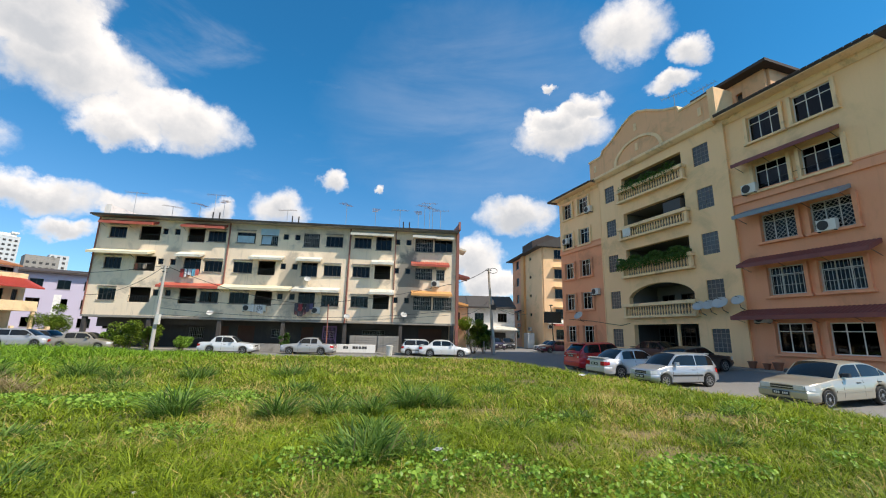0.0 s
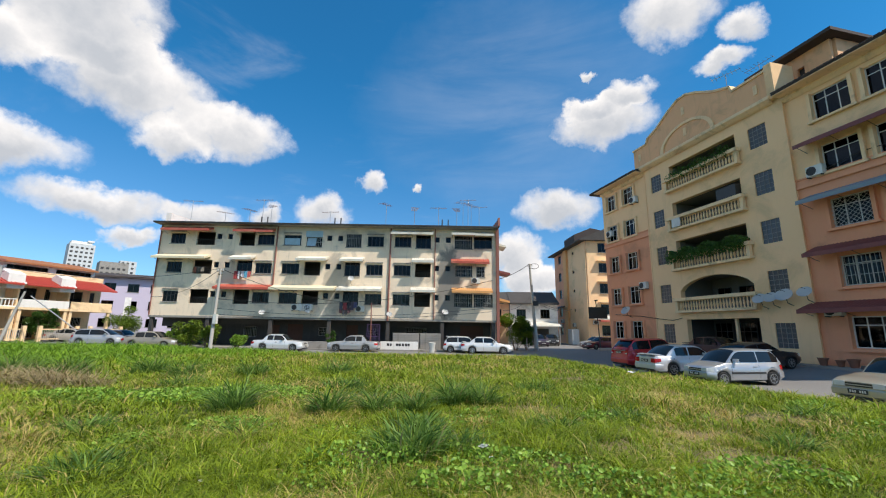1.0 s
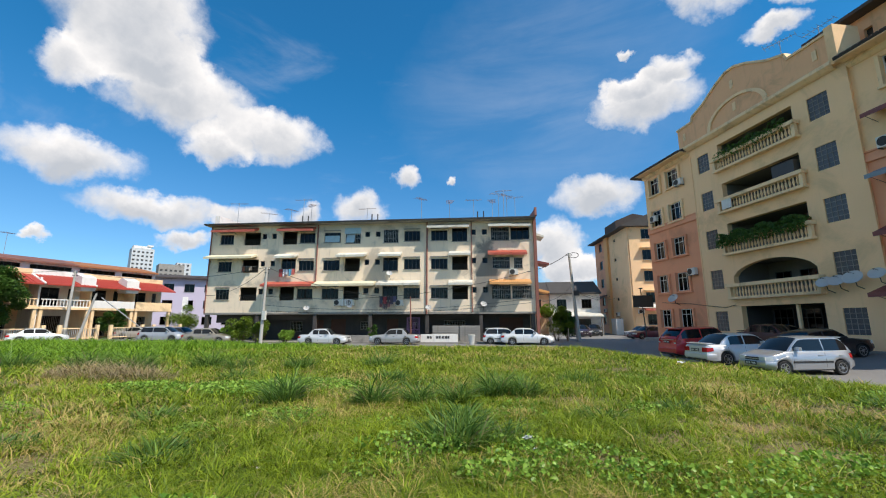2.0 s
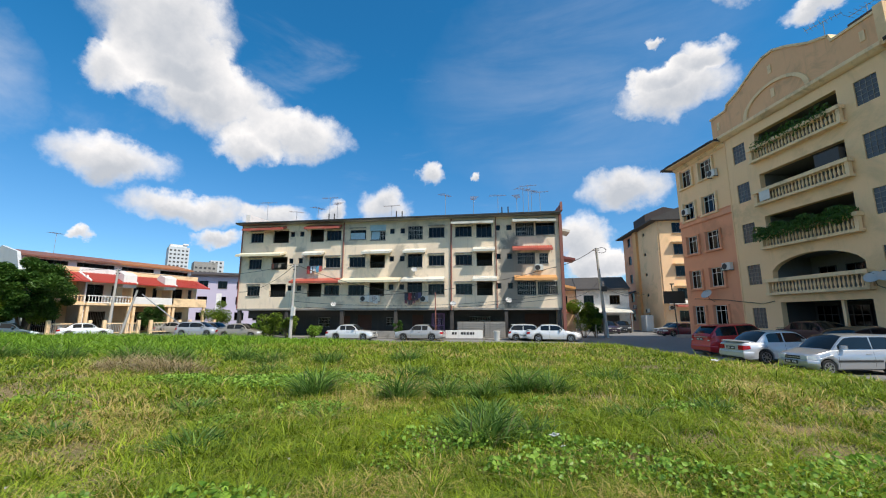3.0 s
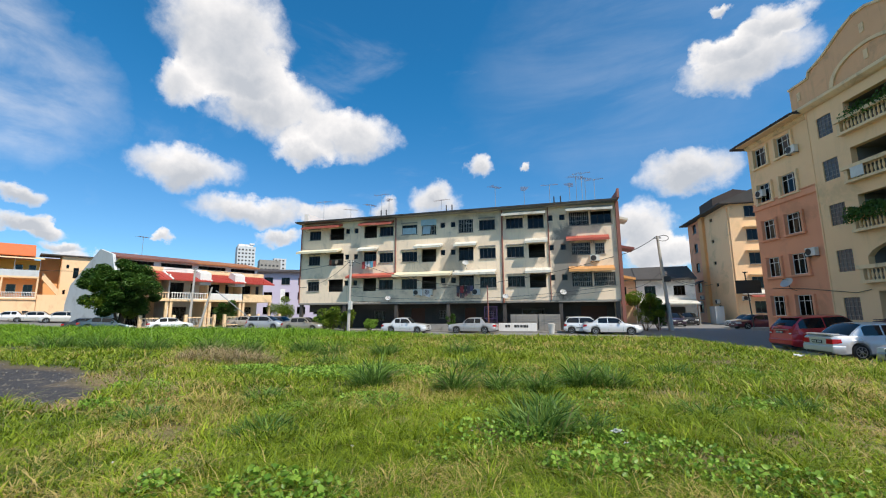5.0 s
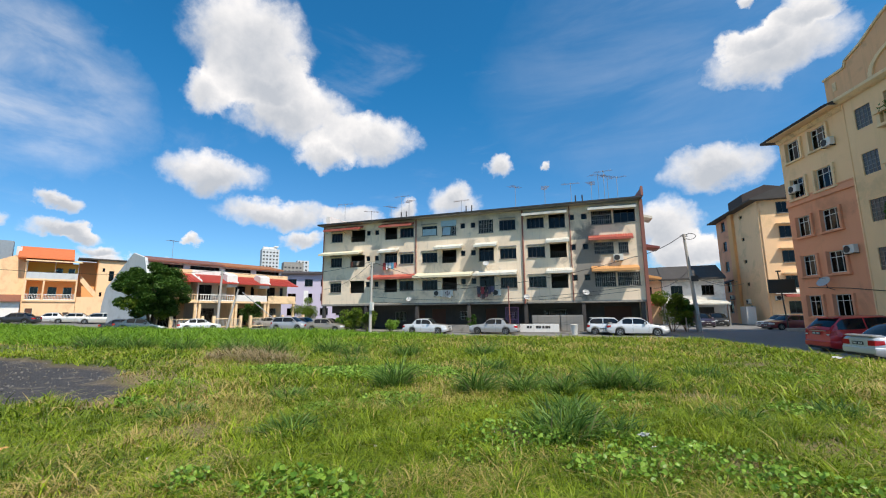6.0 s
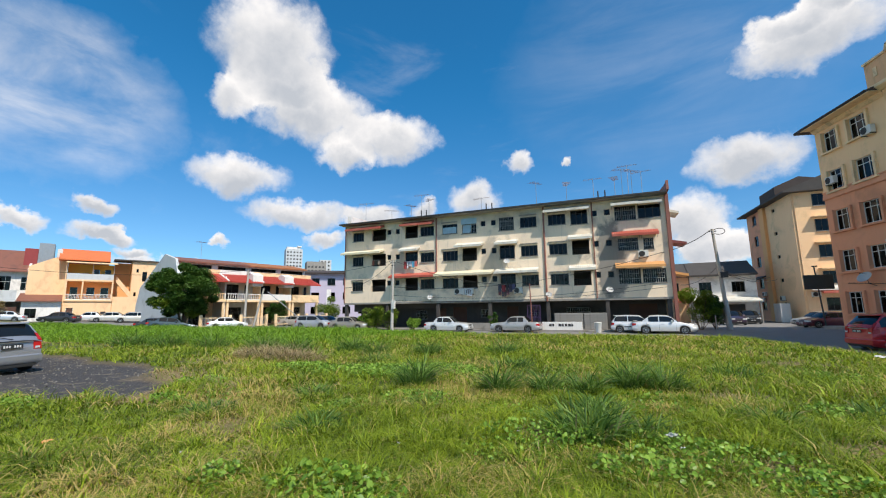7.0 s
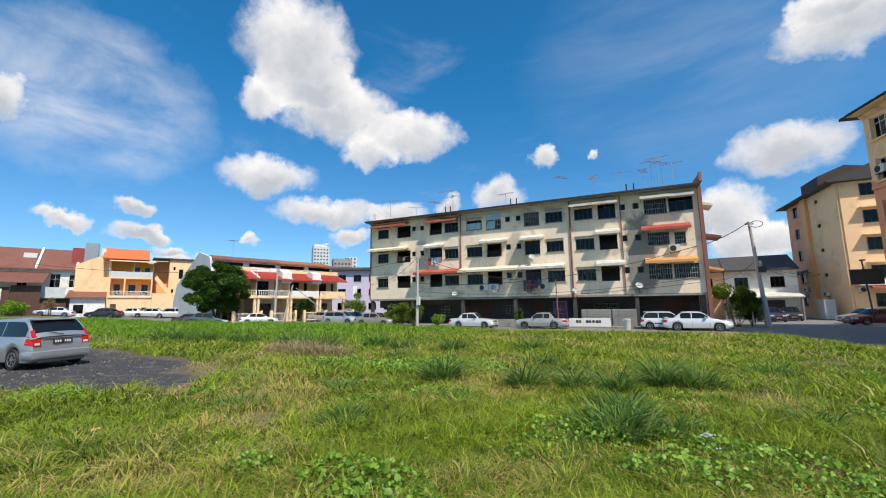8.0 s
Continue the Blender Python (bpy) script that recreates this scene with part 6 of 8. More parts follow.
def make_car(kind, m, colour, label, metal=0.3, key=None, wheel="alloy"):
    """A parked car; its nose points along -x of m, wheels on z = 0."""
    L, W, H, belt, hood, boot, r, fw, rw, s0, s1, s2, s3 = KINDS[kind]
    pm = car_paint(key or kind + str(colour), colour, metal)
    ob = thing("car", m, label, "car")
    hw = W / 2
    boxy = kind in ("hatch", "mpv", "suv", "lift")
    old = kind in ("old_sedan", "lift")
    tall = kind in ("mpv", "suv")
    g = 0.19
    ra = r + 0.055

    def X(f):
        return (f - 0.5) * L

    if boxy:
        tail = [(s3 - 0.01, boot), (1.0, boot - 0.10)]
    else:
        tail = [(s3, boot), (0.965, boot - 0.012), (1.0, boot - 0.09)]
    z_top = spline([(0.0, hood - (0.12 if old else 0.17)), (0.02, hood - 0.08), (0.07, hood - 0.03), (s0 * 0.6, hood + 0.02), (s0, belt), ((s0 + s3) / 2, belt + 0.012)] + tail)

    def half_width(f):
        k = 0.16 if old else 0.24
        return hw * (1 - k * max(0, (0.13 - f) / 0.13) ** 2.2 - 0.15 * max(0, (f - 0.88) / 0.12) ** 2.2)

    def z_low(f):
        x = X(f)
        for c in (fw, rw):
            d = abs(x - X(c))
            if d <= ra:
                return max(g, r + math.sqrt(max(0.0, ra * ra - d * d)) * 0.98 - 0.01)
        return g + 0.06 * max(0, 1 - f / 0.05) + 0.07 * max(0, 1 - (1 - f) / 0.05)

    def set_x(f, z):
        """Rounded nose and tail in side view."""
        x = X(f)
        nose, end = max(0, 1 - f / 0.10), max(0, 1 - (1 - f) / 0.10)
        low = max(0, (0.38 - z) / 0.2) * 0.05
        return x + nose * (0.06 * max(0, (z - 0.52) / 0.35) + low) - end * ((0.10 if boxy else 0.05) * max(0, (z - 0.55) / 0.45) + low)

    def ring(f):
        zb, zt = z_low(f), z_top(f)
        zs = max(zt - 0.17, zb + 0.03)
        w = half_width(f)
        pts = [(0.0, zb + 0.01), (0.90, zb), (0.972, zb + 0.04 * min(1, (zs - zb) * 4)), (0.995, zb + 0.33 * (zs - zb)), (1.0, zb + 0.60 * (zs - zb)), (0.998, zs - 0.03 * min(1, (zs - zb) * 3)), (0.978, zs),
               (0.958, zt - 0.045), (0.93, zt - 0.016), (0.85, zt - 0.002), (0.5, zt + 0.010), (0.0, zt + 0.016)]
        return [(q * w, z) for q, z in pts]

    def side_y(f, z):
        pts = ring(f)[2:9]
        return float(np.interp(z, [p[1] for p in pts], [p[0] for p in pts]))

    fs0 = {0.0, 0.004, 0.012, 0.03, 0.055, 0.945, 0.97, 0.988, 0.996, 1.0}
    for i in range(1, 30):
        f = i / 30
        if all(abs(X(f) - X(c)) > ra + 0.03 for c in (fw, rw)):
            fs0.add(f)
    for c in (fw, rw):
        fs0 |= {c - (ra + 0.004) / L, c + (ra + 0.004) / L}
        fs0 |= {c + ra * math.cos(math.pi * k / 12) * 0.9999 / L for k in range(13)}
    stations = sorted(f for f in fs0 if 0 <= f <= 1)
    vs = []
    for f in stations:
        half = ring(f)
        loop = half + [(-y, z) for y, z in reversed(half[1:-1])]
        vs += [(set_x(f, z), y, z) for y, z in loop]
    n = 22
    fs = [(j * n + i, j * n + (i + 1) % n, (j + 1) * n + (i + 1) % n, (j + 1) * n + i) for j in range(len(stations) - 1) for i in range(n)]
    fs += [tuple(reversed(range(n))), tuple(range((len(stations) - 1) * n, len(stations) * n))]
    body = part("body", Mesh().add(vs, fs), pm, ob, smooth=True)

    # cabin: one curved shell, with the glass as curved plates lying on it
    z_roof = spline([(s0, belt - 0.03), (s0 + (s1 - s0) * 0.5, belt + (H - belt) * 0.53), (s1, H - 0.035), ((s1 + s2) / 2, H), (s2, H - 0.03), (s2 + (s3 - s2) * 0.5, boot + (H - boot) * 0.55), (s3, boot - 0.03)])

    def cab_w(f, z):
        mid_f = (s0 + s3) / 2
        return hw * (0.945 - 0.175 * max(0, z - belt) / (H - belt)) * (1 - 0.07 * abs((f - mid_f) / (s3 - s0) * 2) ** 3)

    def shell(f, u):
        """Across the top of the cabin, u from -1 to 1."""
        zr = z_roof(f)
        bow = (1 - u * u) * (-0.08 * max(0, 1 - (f - s0) / (s1 - s0 + 0.1)) + 0.05 * max(0, 1 - (s3 - f) / (s3 - s2 + 0.1)))
        return (X(f) + bow, u * cab_w(f, zr - 0.06), zr + 0.012 - 0.072 * abs(u) ** 3.5)

    us = (-1, -0.96, -0.88, -0.7, -0.4, 0, 0.4, 0.7, 0.88, 0.96, 1)
    cs = [s0 + (s3 - s0) * i / 36 for i in range(37)]
    cv = []
    for f in cs:
        zf = max(belt - 0.05, shell(f, 1)[2])
        foot = [(X(f), s * cab_w(f, belt - 0.05 + (zf - belt + 0.05) * k), belt - 0.05 + (zf - belt + 0.05) * k) for s, k in ((-1, 0.0), (-1, 0.5))]
        row = foot + [(p[0], p[1], max(p[2], belt - 0.05)) for p in (shell(f, u) for u in us)] + [(x, -y, z) for x, y, z in reversed(foot)]
        cv += row
    k = len(us) + 4
    cf = [(j * k + i, j * k + i + 1, (j + 1) * k + i + 1, (j + 1) * k + i) for j in range(len(cs) - 1) for i in range(k - 1)]
    cabin = part("cabin", Mesh().add(cv, cf), pm, ob, smooth=True)
    for nm, fa, fb in (("windscreen", s0 + (s1 - s0) * 0.08, s0 + (s1 - s0) * 0.93), ("rear_window", s3 - (s3 - s2) * (0.10 if not tall else 0.2), s3 - (s3 - s2) * 0.92)):
        rows = []
        for i in range(7):
            f = fa + (fb - fa) * i / 6
            rows.append([Vector(shell(f, u)) + Vector((-0.006 if nm == "windscreen" else 0.006, 0, 0.006)) for u in (-0.90, -0.7, -0.35, 0, 0.35, 0.7, 0.90)])
        sg = 1 if nm == "windscreen" else -1
        part(nm, sheet(rows, lambda p: Vector((-0.02 * sg, 0, 0.02))), M["tint"], cabin, smooth=True)
    zb = belt + 0.03
    open_f = [f for f in cs if z_roof(f) - 0.085 > zb + 0.06]
    f0, f1 = open_f[0] + 0.008, open_f[-1] - (0.012 if not tall else 0.03)
    mid_f = (s1 + s2) / 2 + 0.01
    mid = X(mid_f)
    spans = [(f0, mid_f - 0.008), (mid_f + 0.008, f1 - 0.06 if kind in ("sedan", "old_sedan", "lift") else f1)]
    if kind == "lift":
        spans.append((f1 - 0.05, f1))
    for s in (-1, 1):
        for fa, fb in spans:
            rows = []
            for i in range(9):
                f = fa + (fb - fa) * i / 8
                top = min(z_roof(f) - 0.085, H - 0.10)
                rows.append([(X(f), s * (cab_w(f, z) + 0.007), z) for z in (zb + (top - zb) * q / 3 for q in range(4))])
            part("side_window", sheet(rows, lambda p: Vector((0, 0.016 * s, 0))), M["tint"], cabin, smooth=True)
        seam_f = [s0 + 0.05, mid_f]
        if not (boxy and kind != "lift" and kind != "suv"):
            seam_f.append(min(f1, rw - 0.02))
        for f in seam_f:
            z0 = 0.30 if f < rw - (ra + 0.05) / L else 0.66
            pts = [z0 + (belt - 0.07 - z0) * q / 6 for q in range(7)]
            part("door_seam", sheet([[(X(f) + d, s * (side_y(f, z) + 0.002), z) for d in (-0.006, 0.006)] for z in pts], lambda p: Vector((0, 0.01 * s, 0))), M["trim_black"], body)
        for f in (mid_f - 0.055, mid_f + 0.18):
            y = side_y(f, belt - 0.15)
            part("door_handle", Mesh().box(X(f) - 0.09, min(s * y, s * (y + 0.025)), belt - 0.165, X(f) + 0.09, max(s * y, s * (y + 0.025)), belt - 0.135), M["trim_black"] if old else pm, body)
        if old or kind == "hatch":
            fs_m = [fw + (ra + 0.04) / L + (rw - fw - 2 * (ra + 0.04) / L) * q / 8 for q in range(9)]
            part("moulding", sheet([[(X(f), s * (side_y(f, z) + 0.012), z) for z in (0.46, 0.53)] for f in fs_m], lambda p: Vector((0, 0.02 * s, 0))), M["trim_black"] if kind == "hatch" else pm, body)
        fm = f0 + 0.03
        ym = cab_w(fm, belt + 0.08)
        part("mirror", Mesh().prism([(X(fm) - 0.07, belt + 0.04), (X(fm) - 0.02, belt + 0.15), (X(fm) + 0.07, belt + 0.16), (X(fm) + 0.08, belt + 0.04)], "y", min(s * ym, s * (ym + 0.19)), max(s * ym, s * (ym + 0.19))), pm if not old else M["trim_black"], cabin)
        # lamps wrap round the corners
        zl, zh = hood - 0.24, hood - 0.10
        fr = Mesh().box(set_x(0, zl) - 0.012, min(s * hw * 0.42, s * hw * 0.76), zl, X(0.05), max(s * hw * 0.42, s * hw * 0.76), zh)
        rows = [[(set_x(f, z) - 0.004, s * (side_y(f, z) + 0.008), z) for z in (zl, (zl + zh) / 2, zh)] for f in (0.0, 0.015, 0.035, 0.06)]
        wrap = sheet(rows, lambda p: Vector((0, 0.02 * s, 0)))
        part("headlight", fr.add(wrap.v, wrap.f), M["lamp_clear"], body)
        if tall:
            zl, zh = boot - 0.30, boot - 0.01
        else:
            zl, zh = boot - 0.32, boot - 0.13
        inner = 0.62 if tall else 0.50 if not boxy else 0.66
        xs = sorted((s * hw * inner, s * hw * 0.85))
        zc = (zl + zh) / 2
        rear = Mesh().prism([(X(0.955), zl), (set_x(1.0, zl) + 0.012, zl), (set_x(1.0, zc) + 0.014, zc), (set_x(1.0, zh) + 0.014, zh), (X(0.955), zh)], "y", xs[0], xs[1])
        rows = [[(set_x(f, z) + 0.004, s * (side_y(f, z) + 0.009), z) for z in (zl + 0.05 * (1 - f) / 0.06, zc, zh)] for f in (1.0, 0.985, 0.965, 0.94)]
        wrap = sheet(rows, lambda p: Vector((0, 0.02 * s, 0)))
        lamp = part("tail_light", rear.add(wrap.v, wrap.f), M["lamp_red"], body)
        if tall:
            rows = [[Vector(shell(s3 - (s3 - s2) * k, s * u)) + Vector((0.012, 0.006 * s, 0.008)) for u in (0.84 + 0.05 * k, 0.93, 0.985)] for k in (0.04, 0.14, 0.25, 0.36)]
            part("upper_lens", sheet(rows, lambda p: Vector((0.02, 0, 0.01))), M["lamp_red"], lamp)
            xt = sorted((s * hw * 0.70, s * hw * 0.78))
            part("reflector", Mesh().box(X(1.0) + 0.004, xt[0], 0.36, X(1.0) + 0.018, xt[1], 0.40), M["lamp_red"], body)
            part("lens", Mesh().box(set_x(1.0, zl) + 0.0, xs[0] + 0.03, zl + 0.03, set_x(1.0, zl) + 0.022, xs[1] - 0.05, zl + 0.09), M["lamp_clear"], lamp)
    part("grille", Mesh().box(set_x(0, hood - 0.2) - 0.014, -hw * 0.40, hood - 0.24, X(0.03), hw * 0.40, hood - 0.13), M["trim_black"], body)
    part("grille_bar", Mesh().box(set_x(0, hood - 0.2) - 0.022, -hw * 0.40, hood - 0.20, X(0.02), hw * 0.40, hood - 0.175), M["alloy"], body)
    part("air_intake", Mesh().box(X(0.0) - 0.012, -hw * 0.55, 0.27, X(0.02), hw * 0.55, 0.34), M["trim_black"], body)

    def bumper(f_in, sg, z0, z1, out):
        """A rounded bar following the plan of nose or tail."""
        rows = []
        f_end = 0.0 if sg < 0 else 1.0
        ends = [abs(f_in - f_end) * q for q in (1, 0.6, 0.3, 0.12, 0.03)]
        line = []
        for q in ends:
            f = f_end - sg * q
            line.append((X(f) + sg * out * (1 - q / abs(f_in - f_end)), half_width(f) + 0.012))
        line += [(X(f_end) + sg * (out + 0.01), half_width(f_end) * 0.8), (X(f_end) + sg * (out + 0.02), 0.0)]
        full = [(x, -y) for x, y in line] + [(x, y) for x, y in reversed(line[:-1])]
        zc = (z0 + z1) / 2
        for x, y in full:
            rows.append([(x * 0.988, y * 0.985, z0), (x, y, z0 + 0.03), (x * 1.002, y * 1.004, zc), (x, y, z1 - 0.03), (x * 0.985, y * 0.98, z1)])
        return sheet(rows, lambda p: Vector((0.04 * sg, 0.0, 0)))

    part("bumper", bumper(0.075, -1, 0.29, 0.52, 0.03), pm, body, smooth=True)
    part("bumper", bumper(0.925, 1, 0.30, 0.55, 0.03), pm, body, smooth=True)
    part("lower_trim", Mesh().box(X(0.97), -hw * 0.70, 0.2, X(1.0) + 0.018, hw * 0.70, 0.296), M["trim_black"], body)
    part("lower_trim", Mesh().box(X(0.0) - 0.02, -hw * 0.62, 0.2, X(0.03), hw * 0.62, 0.285), M["trim_black"], body)
    if kind in ("mpv", "sedan", "suv", "hatch"):
        zs = H - 0.015 if boxy else boot + 0.07
        xs = X(s2) + 0.16 if boxy else X(0.965)
        wd = hw * (0.66 if boxy else 0.74)
        part("spoiler", Mesh().prism([(xs - 0.22, zs - 0.04), (xs - 0.22, zs + 0.005), (xs, zs - 0.005), (xs + 0.10, zs - 0.02), (xs + 0.10, zs - 0.045)], "y", -wd, wd), pm, cabin if boxy else body)
    if tall:
        part("chrome_strip", Mesh().box(set_x(1.0, boot - 0.2) + 0.002, -hw * 0.60, boot - 0.085, set_x(1.0, boot - 0.2) + 0.020, hw * 0.60, boot - 0.055), M["alloy"], body)
        part("wiper", Mesh().tube((X(s3) + 0.04, 0.0, boot + 0.02), (X(s3) + 0.0, -hw * 0.42, boot + 0.11), 0.012, n=5), M["trim_black"], cabin)
    for x0, z, sg in ((X(0.0) - 0.058, 0.37, -1), (set_x(1.0, 0.68) + 0.010 if boxy else X(1.0) + 0.006, (boot - 0.25 if tall else 0.60) if boxy else 0.62, 1)):
        pl = part("number_plate", Mesh().box(min(x0, x0 + 0.014 * sg), -0.25, z, max(x0, x0 + 0.014 * sg), 0.25, z + 0.13), M["trim_black"], body)
        bars = Mesh()
        for i in range(7):
            if i != 3:
                bars.box(min(x0 + 0.014 * sg, x0 + 0.018 * sg), -0.21 + 0.062 * i, z + 0.03, max(x0 + 0.014 * sg, x0 + 0.018 * sg), -0.17 + 0.062 * i, z + 0.10)
        part("plate_bars", bars, M["frame_white"], pl)
    part("underbody", Mesh().box(X(0.05), -hw * 0.74, 0.16, X(0.95), hw * 0.74, 0.5), M["black"], ob)
    for f in (fw, rw):
        for sgn in (-1, 1):
            def tyre():
                return Mesh().lathe([(r * 0.66, -0.085), (r * 0.93, -0.095), (r, -0.06), (r, 0.06), (r * 0.93, 0.095), (r * 0.66, 0.085)], 26).data("wheel", M["black"], True)

            def rim():
                me = Mesh().lathe([(r * 0.69, 0.03), (r * 0.69, 0.093), (r * 0.62, 0.092), (r * 0.60, 0.03), (0.02, 0.025)], 24)
                for i in range(7):
                    me.box(0.03, -0.024, 0.03, r * 0.63, 0.024, 0.085, pose(0, 0, 0, 0, 0, 360 / 7 * i))
                return me.lathe([(0.065, 0.045), (0.06, 0.095), (0.01, 0.097)], 10).data("rim", M[wheel])
            wh = part("wheel", cached(("tyre", r), tyre), None, ob, at=pose(X(f), sgn * (hw - 0.095), r, -90 * sgn if sgn > 0 else 90, 0, 0))
            part("rim", cached(("rim", r, wheel), rim), None, wh)
    return ob


def ground_pose(x, y, turn):
    """On the road or grass at (x, y), tipped with the ground's slope."""
    c, s = math.cos(radians(turn)), math.sin(radians(turn))
    za, zb = ground_z(x - 1.4 * c, y - 1.4 * s), ground_z(x + 1.4 * c, y + 1.4 * s)
    zl, zr = ground_z(x + 0.7 * s, y - 0.7 * c), ground_z(x - 0.7 * s, y + 0.7 * c)
    return Matrix.Translation((x, y, (za + zb) / 2)) @ pose(0, 0, 0, 0, 0, turn) @ pose(0, 0, 0, math.degrees(math.atan2(zr - zl, 1.4)), -math.degrees(math.atan2(zb - za, 2.8)), 0)


SILVER, WHITE = (0.48, 0.49, 0.50), (0.74, 0.74, 0.72)
make_car("hatch", ground_pose(10.4, 18.55, 17), SILVER, "silver small hatchback parked at the edge of the grass", 0.6, "silver")
make_car("sedan", ground_pose(10.15, 22.2, 197), (0.66, 0.67, 0.68), "silver-white sedan with a boot spoiler parked tail to the grass", 0.4, "pale silver")
make_car("suv", ground_pose(10.15, 26.1, 197), (0.58, 0.018, 0.02), "bright red crossover parked tail to the grass", 0.0, "red")
make_car("lift", ground_pose(13.2, 14.25, 17), (0.50, 0.46, 0.37), "gold older sedan parked nose to the grass", 0.5, "gold")
make_car("sedan", ground_pose(14.6, 27.2, 108), (0.05, 0.012, 0.016), "dark maroon sedan parked near the entrance", 0.3, "maroon")
make_car("sedan", ground_pose(13.6, 22.4, 197), (0.03, 0.03, 0.032), "black sedan parked near the wall", 0.3, "black")
# street before the cream block
for kind, a, r, turn, colour, key, label in (
    ("old_sedan", -27.0, 37.6, 184, WHITE, "white", "white older sedan parked along the street"),
    ("old_sedan", -17.6, 36.6, 4, (0.42, 0.41, 0.39), "dull silver", "dull silver older sedan parked along the street"),
    ("hatch", -2.6, 37.0, 186, WHITE, "white", "white small hatchback parked along the street"),
    ("sedan", 0.55, 36.2, 184, WHITE, "white", "white sedan parked along the street"),
    ("sedan", -40.6, 44.0, 190, (0.33, 0.29, 0.23), "champagne", "champagne sedan parked along the street"),
    ("mpv", -45.3, 50.5, 196, (0.40, 0.41, 0.42), "grey silver", "silver people carrier parked along the street"),
    ("sedan", -43.6, 53.5, 186, (0.07, 0.075, 0.09), "dark grey", "dark grey sedan parked along the street"),
    ("sedan", -47.6, 60.5, 200, (0.45, 0.40, 0.33), "beige", "beige sedan parked before the terrace"),
    ("sedan", -55.6, 56.0, 240, WHITE, "white", "white sedan parked before the terrace"),
    ("sedan", -61.3, 52.0, 225, (0.05, 0.08, 0.09), "teal grey", "dark teal sedan parked under the tree"),
    ("sedan", -62.6, 56.0, 225, (0.03, 0.03, 0.035), "black", "black sedan parked under the tree"),
    ("sedan", -74.9, 82.0, 60, (0.50, 0.55, 0.60), "pale blue silver", "pale silver sedan parked along the far street"),
    ("sedan", -71.0, 76.0, 40, (0.03, 0.035, 0.045), "black", "black sedan parked along the far street"),
    ("old_sedan", -68.7, 78.0, 60, WHITE, "white", "white older sedan parked along the far street"),
    ("sedan", -67.0, 76.0, 60, (0.55, 0.53, 0.48), "cream", "cream sedan parked along the far street"),
    ("mpv", -65.0, 74.0, 60, (0.55, 0.54, 0.50), "cream", "pale people carrier parked along the far street"),
    ("mpv", 7.6, 56.0, 100, (0.05, 0.03, 0.05), "plum", "dark plum van parked in the side street"),
    ("sedan", 15.0, 54.5, 20, (0.60, 0.58, 0.55), "pale grey", "pale grey sedan parked beside the block"),
    ("sedan", 15.6, 51.5, 20, (0.12, 0.015, 0.03), "dark red", "dark red sedan parked beside the block"),
    ("mpv", 9.2, 60.0, 90, (0.04, 0.04, 0.045), "black", "black van parked in the side street"),
):
    x, y = r * math.sin(radians(a)), r * math.cos(radians(a))
    lift = 0.0
    make_car(kind, Matrix.Translation((0, 0, lift)) @ ground_pose(x, y, turn), colour, label, 0.35, key)
make_car("mpv", ground_pose(-19.02, 4.46, 12), (0.42, 0.43, 0.45), "grey compact hatchback parked on the dark gravel", 0.6, "gun grey")


# ---------------------------------------------------------------- poles, wires, street fixtures
def utility_pole(x, y, h, lean=(0, 0), r=0.14, label="leaning grey concrete utility pole", arms=True):
    ob = thing("utility_pole", pose(x, y, ground_z(x, y) - 0.05), label, "pole", "utility poles")
    top = Vector((lean[0], lean[1], h))
    part("shaft", Mesh().tube((0, 0, 0), top, r, r * 0.62, 10), M["pole"], ob, smooth=True)
    if arms:
        part("bracket", Mesh().box(top.x - 0.05, top.y - 0.25, top.z - 0.55, top.x + 0.05, top.y + 0.25, top.z - 0.48).box(top.x - 0.3, top.y - 0.04, top.z - 0.25, top.x + 0.3, top.y + 0.04, top.z - 0.2), M["iron"], ob)
        for s in (-0.25, 0.25):
            part("insulator", Mesh().lathe([(0.03, 0), (0.06, 0.03), (0.035, 0.06), (0.06, 0.09), (0.02, 0.12)], 8), M["white_plastic"], ob, at=pose(top.x + s, top.y, top.z - 0.2))
    return ob, Vector((x, y, ground_z(x, y) - 0.05)) + top


def wire(a, b, sag=0.6, r=0.014, label="black overhead cable between poles"):
    a, b = Vector(a), Vector(b)
    pts = [a.lerp(b, i / 14) - Vector((0, 0, sag * 4 * (i / 14) * (1 - i / 14))) for i in range(15)]
    return tagged(part("overhead_cable", Mesh().path(pts, r, 4), M["cable"]), label, "cable", "overhead cables")


p1, t1 = utility_pole(5.55, 43.2, 9.0, (-0.55, -0.3), 0.19)
p2, t2 = utility_pole(-22.6, 32.4, 6.9, (0.1, 0), 0.16, "pale concrete utility pole at the edge of the lot")
p3, t3 = utility_pole(-46.6, 34.2, 7.4, (0.25, 0), 0.17, "grey concrete utility pole before the terrace")
p4, t4 = utility_pole(-45.4, 34.6, 5.0, (1.3, 0.3), 0.15, "short leaning prop beside the utility pole", False)
part("stay_wire", Mesh().tube((2.6, 1.2, 4.6), (8.6, 3.0, 0.0), 0.05, n=6), M["metal"], p3, "pale stay pole")
part("transformer_box", Mesh().box(-0.3, -0.45, 4.6, 0.25, -0.15, 5.1), M["iron"], p1)
part("loop", Mesh().path([(-0.5 + 0.45 * math.cos(q * 0.5) + 0.45, -0.3, 8.75 + 0.28 * math.sin(q * 0.5)) for q in range(14)], 0.03, 5), M["cable"], p1)
part("sleeve", Mesh().tube((0, 0, 0.0), (-0.16, -0.08, 2.6), 0.24, 0.22, 10), M["metal"], p1, "pale metal sleeve")
